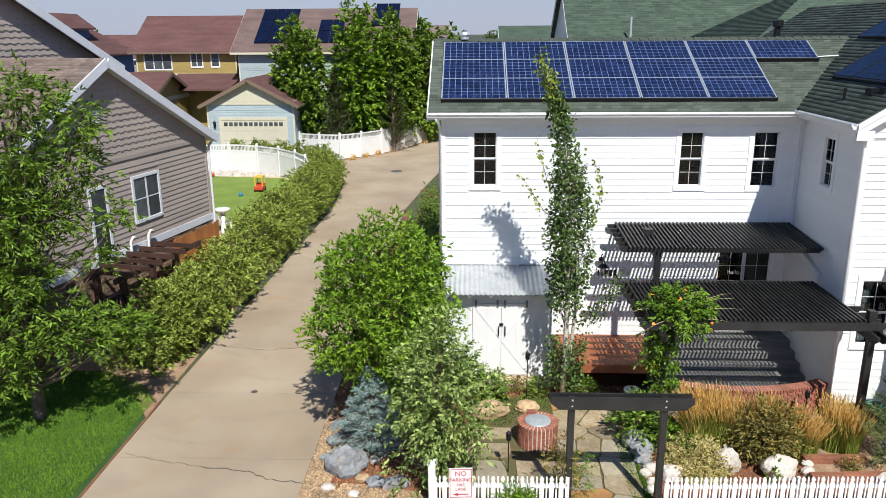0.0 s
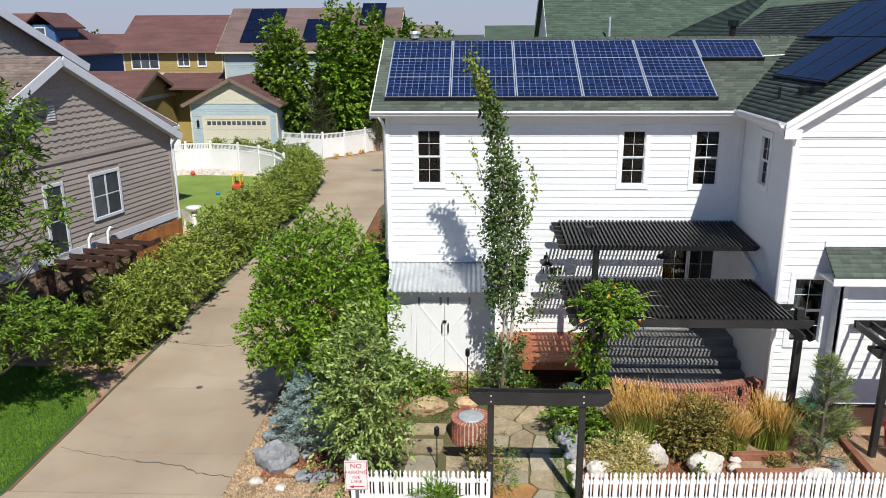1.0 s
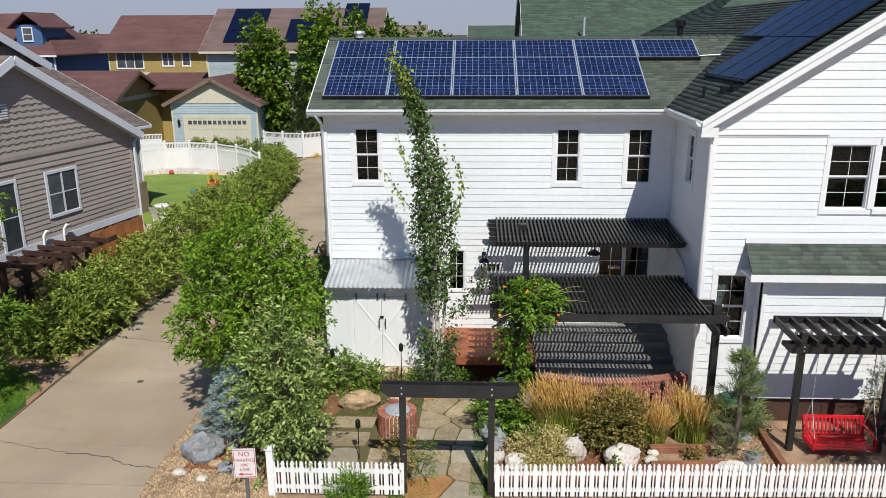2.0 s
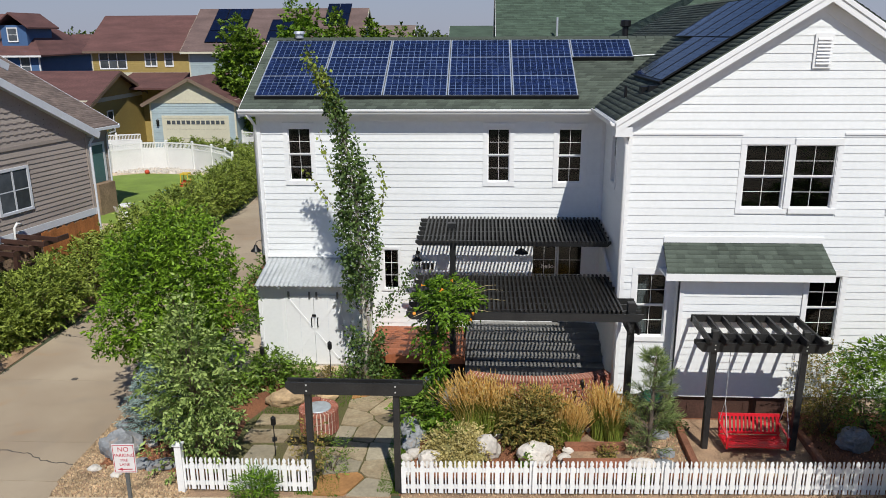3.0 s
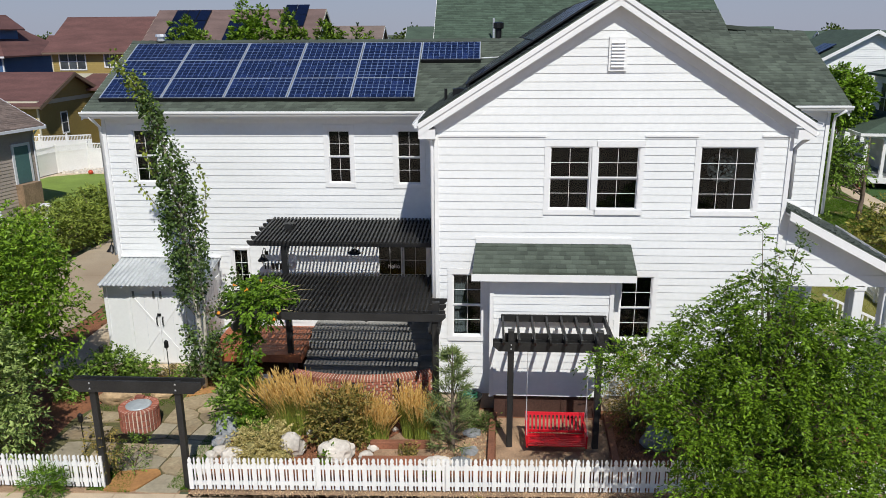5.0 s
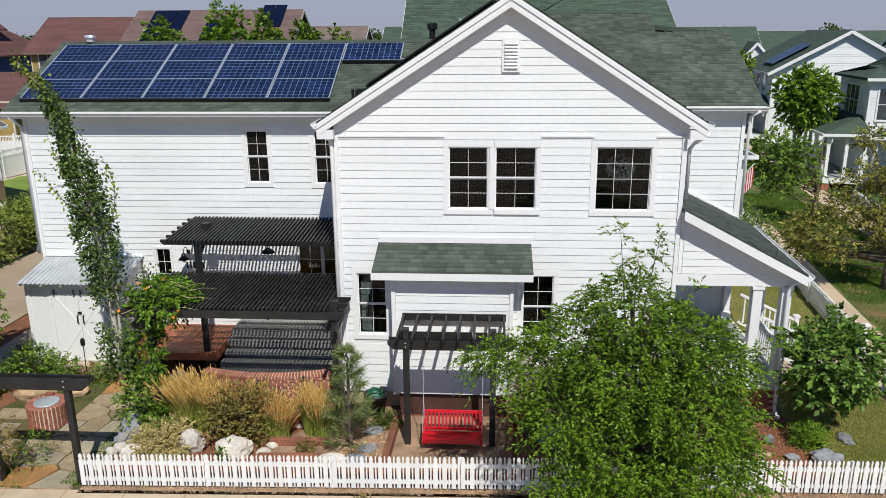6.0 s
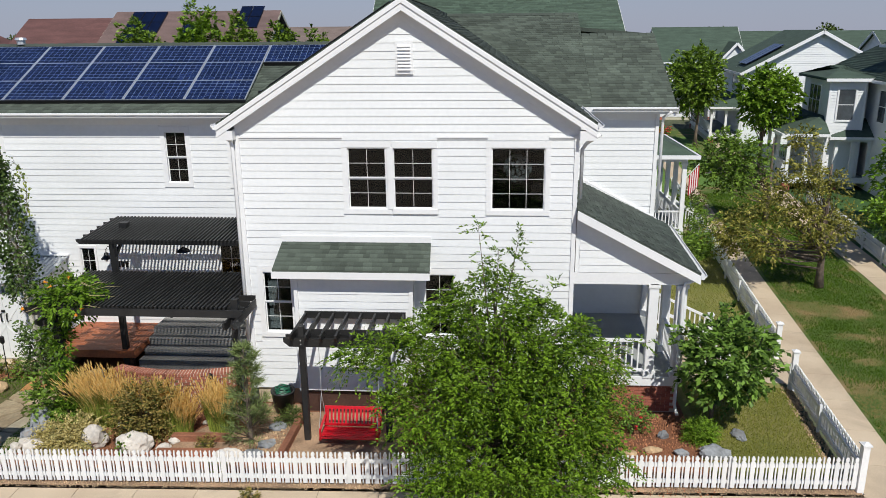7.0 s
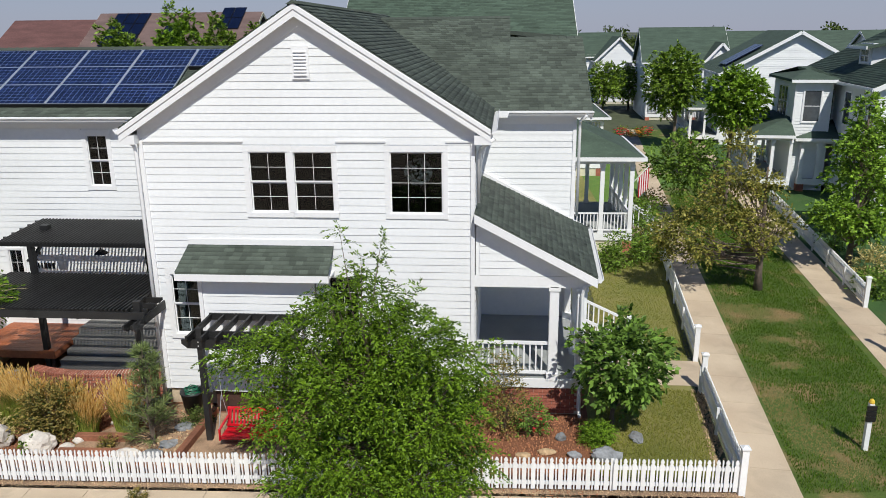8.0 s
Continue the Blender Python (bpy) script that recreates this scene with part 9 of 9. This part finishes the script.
far_house("distant_house", "distant house with a red-brown roof", pose(-60, 78, 0), 40, 9, 6.2, 2.6, M["greysiding"], M["shingle_red"], M["trim"], "x", 0, .4)

# white row houses behind the subject and across the lawn
n1 = far_house("row_house", "white row house with a green hipped roof", pose(-3.4, 13.9, 0), 10.0, 16.5, 6.85, 4.1, M["siding"], M["shingle_far"], None, "x", .85, .35, hip_r=0, courses=.17)
po = porch(n1, pose(10.0, .35, 0, 0, 0, 90) @ pose(0, -2.55, 0), 6.0, 2.55, .80, 3.98, 1.25, M["shingle_far"], 5)
for y in (2.3, 3.6):
    for k in range(5):
        part("stair_baluster", box(B(), y - .02, -.25 - .22 * k, .65 - .14 * k, y + .02, -.21 - .22 * k, 1.5 - .14 * k), M["trim"], po)
    part("stair_rail", beam(B(), (y, 0, 1.66), (y, -1.25, .86), .06, .07), M["trim"], po)
    part("stair_post", box(B(), y - .06, -1.33, 0, y + .06, -1.21, 1.0), M["trim"], po)
for k in range(4):
    part("step", box(B(), 2.3, -.28 * (k + 1), 0, 3.6, -.28 * k - .04, .64 - .17 * k), M["walkway"], po)
n2 = far_house("row_house", "white row house with a green gable roof", pose(-6.4, 31.2, 0), 14.0, 14, 7.4, 5.0, M["siding"], M["shingle_far"], None, "x", 0, .35, hip_r=.13, courses=.19)
porch(n2, pose(14.0, .5, 0, 0, 0, 90) @ pose(0, -2.4, 0), 9.0, 2.4, .8, 3.7, 1.2, M["shingle_far"], 5)
pipe("roof_pipe", 3.4, 1.0, 8.0, 1.6, .07, M["alu"], n2)
for x in (3.2, 5.4):
    part("roof_light", box(B(), x, 2.9, 8.65, x + .5, 3.4, 8.85), M["alu"], n1)
part("chimney_pipe", lathe(B(), [(.10, 0), (.10, .5), (.17, .52), (.17, .7), (.08, .72)], 10, (-2.95, 9.3, 8.35)), M["blackmetal"], house, "black flue with a cap")
RM = pose(21.8, 22.0, 0, 0, 0, -5.9)
r1 = far_house("row_house", "white house with porches and a green roof across the lawn", RM, 12, 14.2, 6.35, 2.95, M["siding"], M["shingle_far"], None, "y", 0, .4,
               wins=(("W", .9, 1.7, 3.9, 5.6), ("W", 2.7, 3.5, 3.9, 5.6), ("W", 3.7, 4.5, 3.9, 5.6), ("W", 6.4, 7.4, 3.9, 5.6), ("W", 9.4, 10.4, 3.9, 5.6), ("S", 2.0, 3.0, 3.9, 5.6)), courses=.19)
porch(r1, pose(0, 13.6, 0, 0, 0, -90) @ pose(0, -1.9, 0), 8.5, 1.9, .7, 3.0, .9, M["shingle_far"], 4)
part("dormer", box(B(), 1.2, 5.4, 6.0, 4.5, 7.4, 8.1), M["siding"], r1)
roof_slab((.7, 8.0, 7.95), (.7, 4.8, 7.95), (5.0, 4.8, 8.8), (5.0, 8.0, 8.8), .14, M["shingle_far"], r1, "dormer_roof")
part("dormer_fascia", box(B(), .66, 4.76, 7.8, .72, 8.04, 7.96), M["trim"], r1)
far_window(r1, pose(1.2, 7.4, 0, 0, 0, -90), .4, 1.6, 7.1, 7.75, mull=(1.0,))
rb1 = far_house("row_house_wing", "projecting white bay with a hipped green roof", pose(19.95, 27.7, 0, 0, 0, -5.9), 1.9, 4.9, 6.3, .5, M["siding"], M["shingle_far"], None, "x", .6, .35,
                wins=(("W", 1.3, 3.4, 4.0, 5.7, 2.0, 2.7), ("S", .5, 1.35, 3.9, 5.6)))
porch(rb1, pose(0, 6.2, 0, 0, 0, -90) @ pose(0, -2.1, 0), 7.0, 2.1, .7, 3.2, .9, M["shingle_far"], 4)
r2 = far_house("row_house", "white house with a broad gable and solar panels", pose(21.0, 46, 0, 0, 0, -5.9), 10.5, 11, 5.9, 2.9, M["siding"], M["shingle_far"], None, "y", 0, .5, wins=(("W", 6, 7, 4.0, 5.4), ("W", 8, 9, 4.0, 5.4)))
porch(r2, pose(0, 11, 0, 0, 0, -90) @ pose(0, -2.4, 0), 11, 2.4, .7, 2.9, .8, M["shingle_far"], 5)
for i in range(3):
    part("roof_panel", box(B(), .3, .3 + i * 1.1, 0.08, 3.4, 1.3 + i * 1.1, .14), M["cell_dark"], r2, "near-black solar panel", pose(0, 1.0, 5.95, 0, -29, 0))
r3 = far_house("row_house", "long white row with a green roof and small gables", pose(18.3, 66, 0, 0, 0, -3), 8.2, 9, 6.0, 3.2, M["siding"], M["shingle_far"], None, "x", 0, .4, wins=(("S", 1, 2, 4, 5.4), ("S", 3, 4, 4, 5.4)))
for x in (5.6,):
    far_house("row_house_gable", "small white front gable of the far row", pose(18.3, 66, 0, 0, 0, -3) @ pose(x, -1.2, 0), 3.4, 4.0, 5.8, 1.9, M["siding"], M["shingle_far"], None, "y", 0, .35)
porch(r3, pose(0, -2.4, 0), 5, 2.4, .6, 2.9, .8, M["shingle_far"], 5)
for x, y, w in ((40, 62, 14), (38, 80, 16), (7, 88, 12), (24, 95, 20)):
    far_house("distant_house", "distant white house with a green roof", pose(x, y, 0), w, 9, 5.9, 2.8, M["siding"], M["shingle_far"], None, "x", 0, .4)
for x, y, w in ((15.4, 84, 5.4), (10.4, 96, 4.6)):
    f = far_house("row_house", "far white house with a front gable and porch", pose(x, y, 0), w, 9, 5.6, 2.6, M["siding"], M["shingle_far"], None, "y", 0, .4, wins=(("S", 1.0, 1.9, 3.6, 5.0), ("S", w - 1.9, w - 1.0, 3.6, 5.0), ("E", 1.0, 1.9, 3.6, 5.0), ("E", 4.0, 4.9, 3.6, 5.0)))
    porch(f, pose(w, .5, 0, 0, 0, 90) @ pose(0, -2.2, 0), 7.0, 2.2, .7, 3.1, .9, M["shingle_far"], 4)
    porch(f, pose(.2, -2.2, 0), w - .4, 2.2, .6, 2.9, .9, M["shingle_far"], 3)
flag = thing("flag", "striped red and white flag on a porch column", "flag", pose(9.45, 15.2, 2.45, 0, 0, 20))
part("pole", tube(B(), [(-.45, 0, .1), (.5, 0, 1.0)], .015, 6), M["trim"], flag)
for k in range(9):
    part("stripe", hexa(B(), [(.05 + k * .05, -.01, .40 + k * .045 - .75), (.10 + k * .05, -.01, .44 + k * .045 - .75), (.10 + k * .05, .01, .44 + k * .045 - .75), (.05 + k * .05, .01, .40 + k * .045 - .75)],
                        [(.05 + k * .05, -.01, .52 + k * .045), (.10 + k * .05, -.01, .56 + k * .045), (.10 + k * .05, .01, .56 + k * .045), (.05 + k * .05, .01, .52 + k * .045)]), M["flag_red" if k % 2 == 0 else "signwhite"], flag)

# signs
sign = thing("parking_sign", "white no-parking sign with red lettering on a grey post", "sign", pose(-12.85, -6.88, 0, 0, 0, 4))
part("post", box(B(), -.025, 0.01, -.05, .025, .05, 2.55), M["greymetal"], sign)
plate = part("plate", box(B(), -.165, -.012, 2.40, .165, .008, 2.87), M["signwhite"], sign, "faded white metal plate")
bd = B()
for a in ((-.155, 2.41, .155, 2.418), (-.155, 2.852, .155, 2.86), (-.155, 2.418, -.147, 2.852), (.147, 2.418, .155, 2.852)):
    box(bd, a[0], -.0155, a[1], a[2], -.013, a[3])
part("border", bd, M["redink"], plate)
for body, z, size in (("NO", 2.755, .105), ("PARKING", 2.665, .078), ("FIRE", 2.590, .062), ("LANE", 2.520, .062)):
    c = bpy.data.curves.new("lettering", "FONT")
    c.body, c.size, c.extrude, c.align_x = body, size, .001, "CENTER"
    c.materials.append(M["redink"])
    o = new("lettering", c)
    o.parent, o.matrix_basis = plate, pose(0, -.0145, z, 90)
part("arrow", prism(prism(B(), [(-.04, 2.452), (.11, 2.452), (.11, 2.466), (-.04, 2.466)], .013, .0155, pose(0, 0, 0, 90)), [(-.11, 2.459), (-.04, 2.435), (-.04, 2.483)], .013, .0155, pose(0, 0, 0, 90)), M["redink"], plate)
lp = thing("lawn_post", "white garden post with dark name boards", "sign post", pose(11.85, -1.2, 0))
part("post", box(B(), -.05, -.05, -.05, .05, .05, 1.12), M["fence"], lp)
for k in range(3):
    part("board", box(B(), -.11, -.09, .72 + k * .13, .09, -.052, .83 + k * .13), M["blackmetal"], lp, "dark unlettered board")
part("finial", lathe(B(), [(.05, 1.12), (.06, 1.15), (.045, 1.2), (.01, 1.23)], 10), M["toyyellow"], lp)

# ---------------------------------------------------------------- far trees along the horizon
rng = random.Random(77)
for k in range(46):
    x = -330 + k * 17 + rng.uniform(-6, 6)
    y = rng.uniform(230, 330)
    h, r = rng.uniform(6, 10.5), rng.uniform(4, 8)
    rr2 = np.random.default_rng(400 + k)
    p, out, c = crown_points(rr2, np.array((0, 0, h * .5)), (r * 1.6, r, h * .5), 150, 10, .7, .6, .5, .3)
    t = thing("far_tree", "distant dark green tree on the horizon", "tree", pose(x, y, 0), "far trees")
    part("trunk", tube(B(), [(0, 0, 0), (0, 0, h * .6)], [.3, .15], 6), M["bark"], t)
    f = part("crown", leaves("crown", p, out, 1.0, LEAF["juniper"], rr2, .8, .2, .8), None, t)
    f["kind"] = "stuff"
bm = B()
pts = [(-1600 + 40 * k, 5.5 + 4.5 * noise.noise(Vector((k * .35, 0, 0))) + 2.5 * noise.noise(Vector((k * 1.9, 5, 0)))) for k in range(81)]
for (xa, za), (xb, zb) in zip(pts, pts[1:]):
    hexa(bm, [(xa, 780, -1), (xb, 780, -1), (xb, 800, -1), (xa, 800, -1)], [(xa, 780, za), (xb, 780, zb), (xb, 800, zb), (xa, 800, za)])
solid("backdrop", bm, M["hill"], "low hazy line of far trees", "horizon")
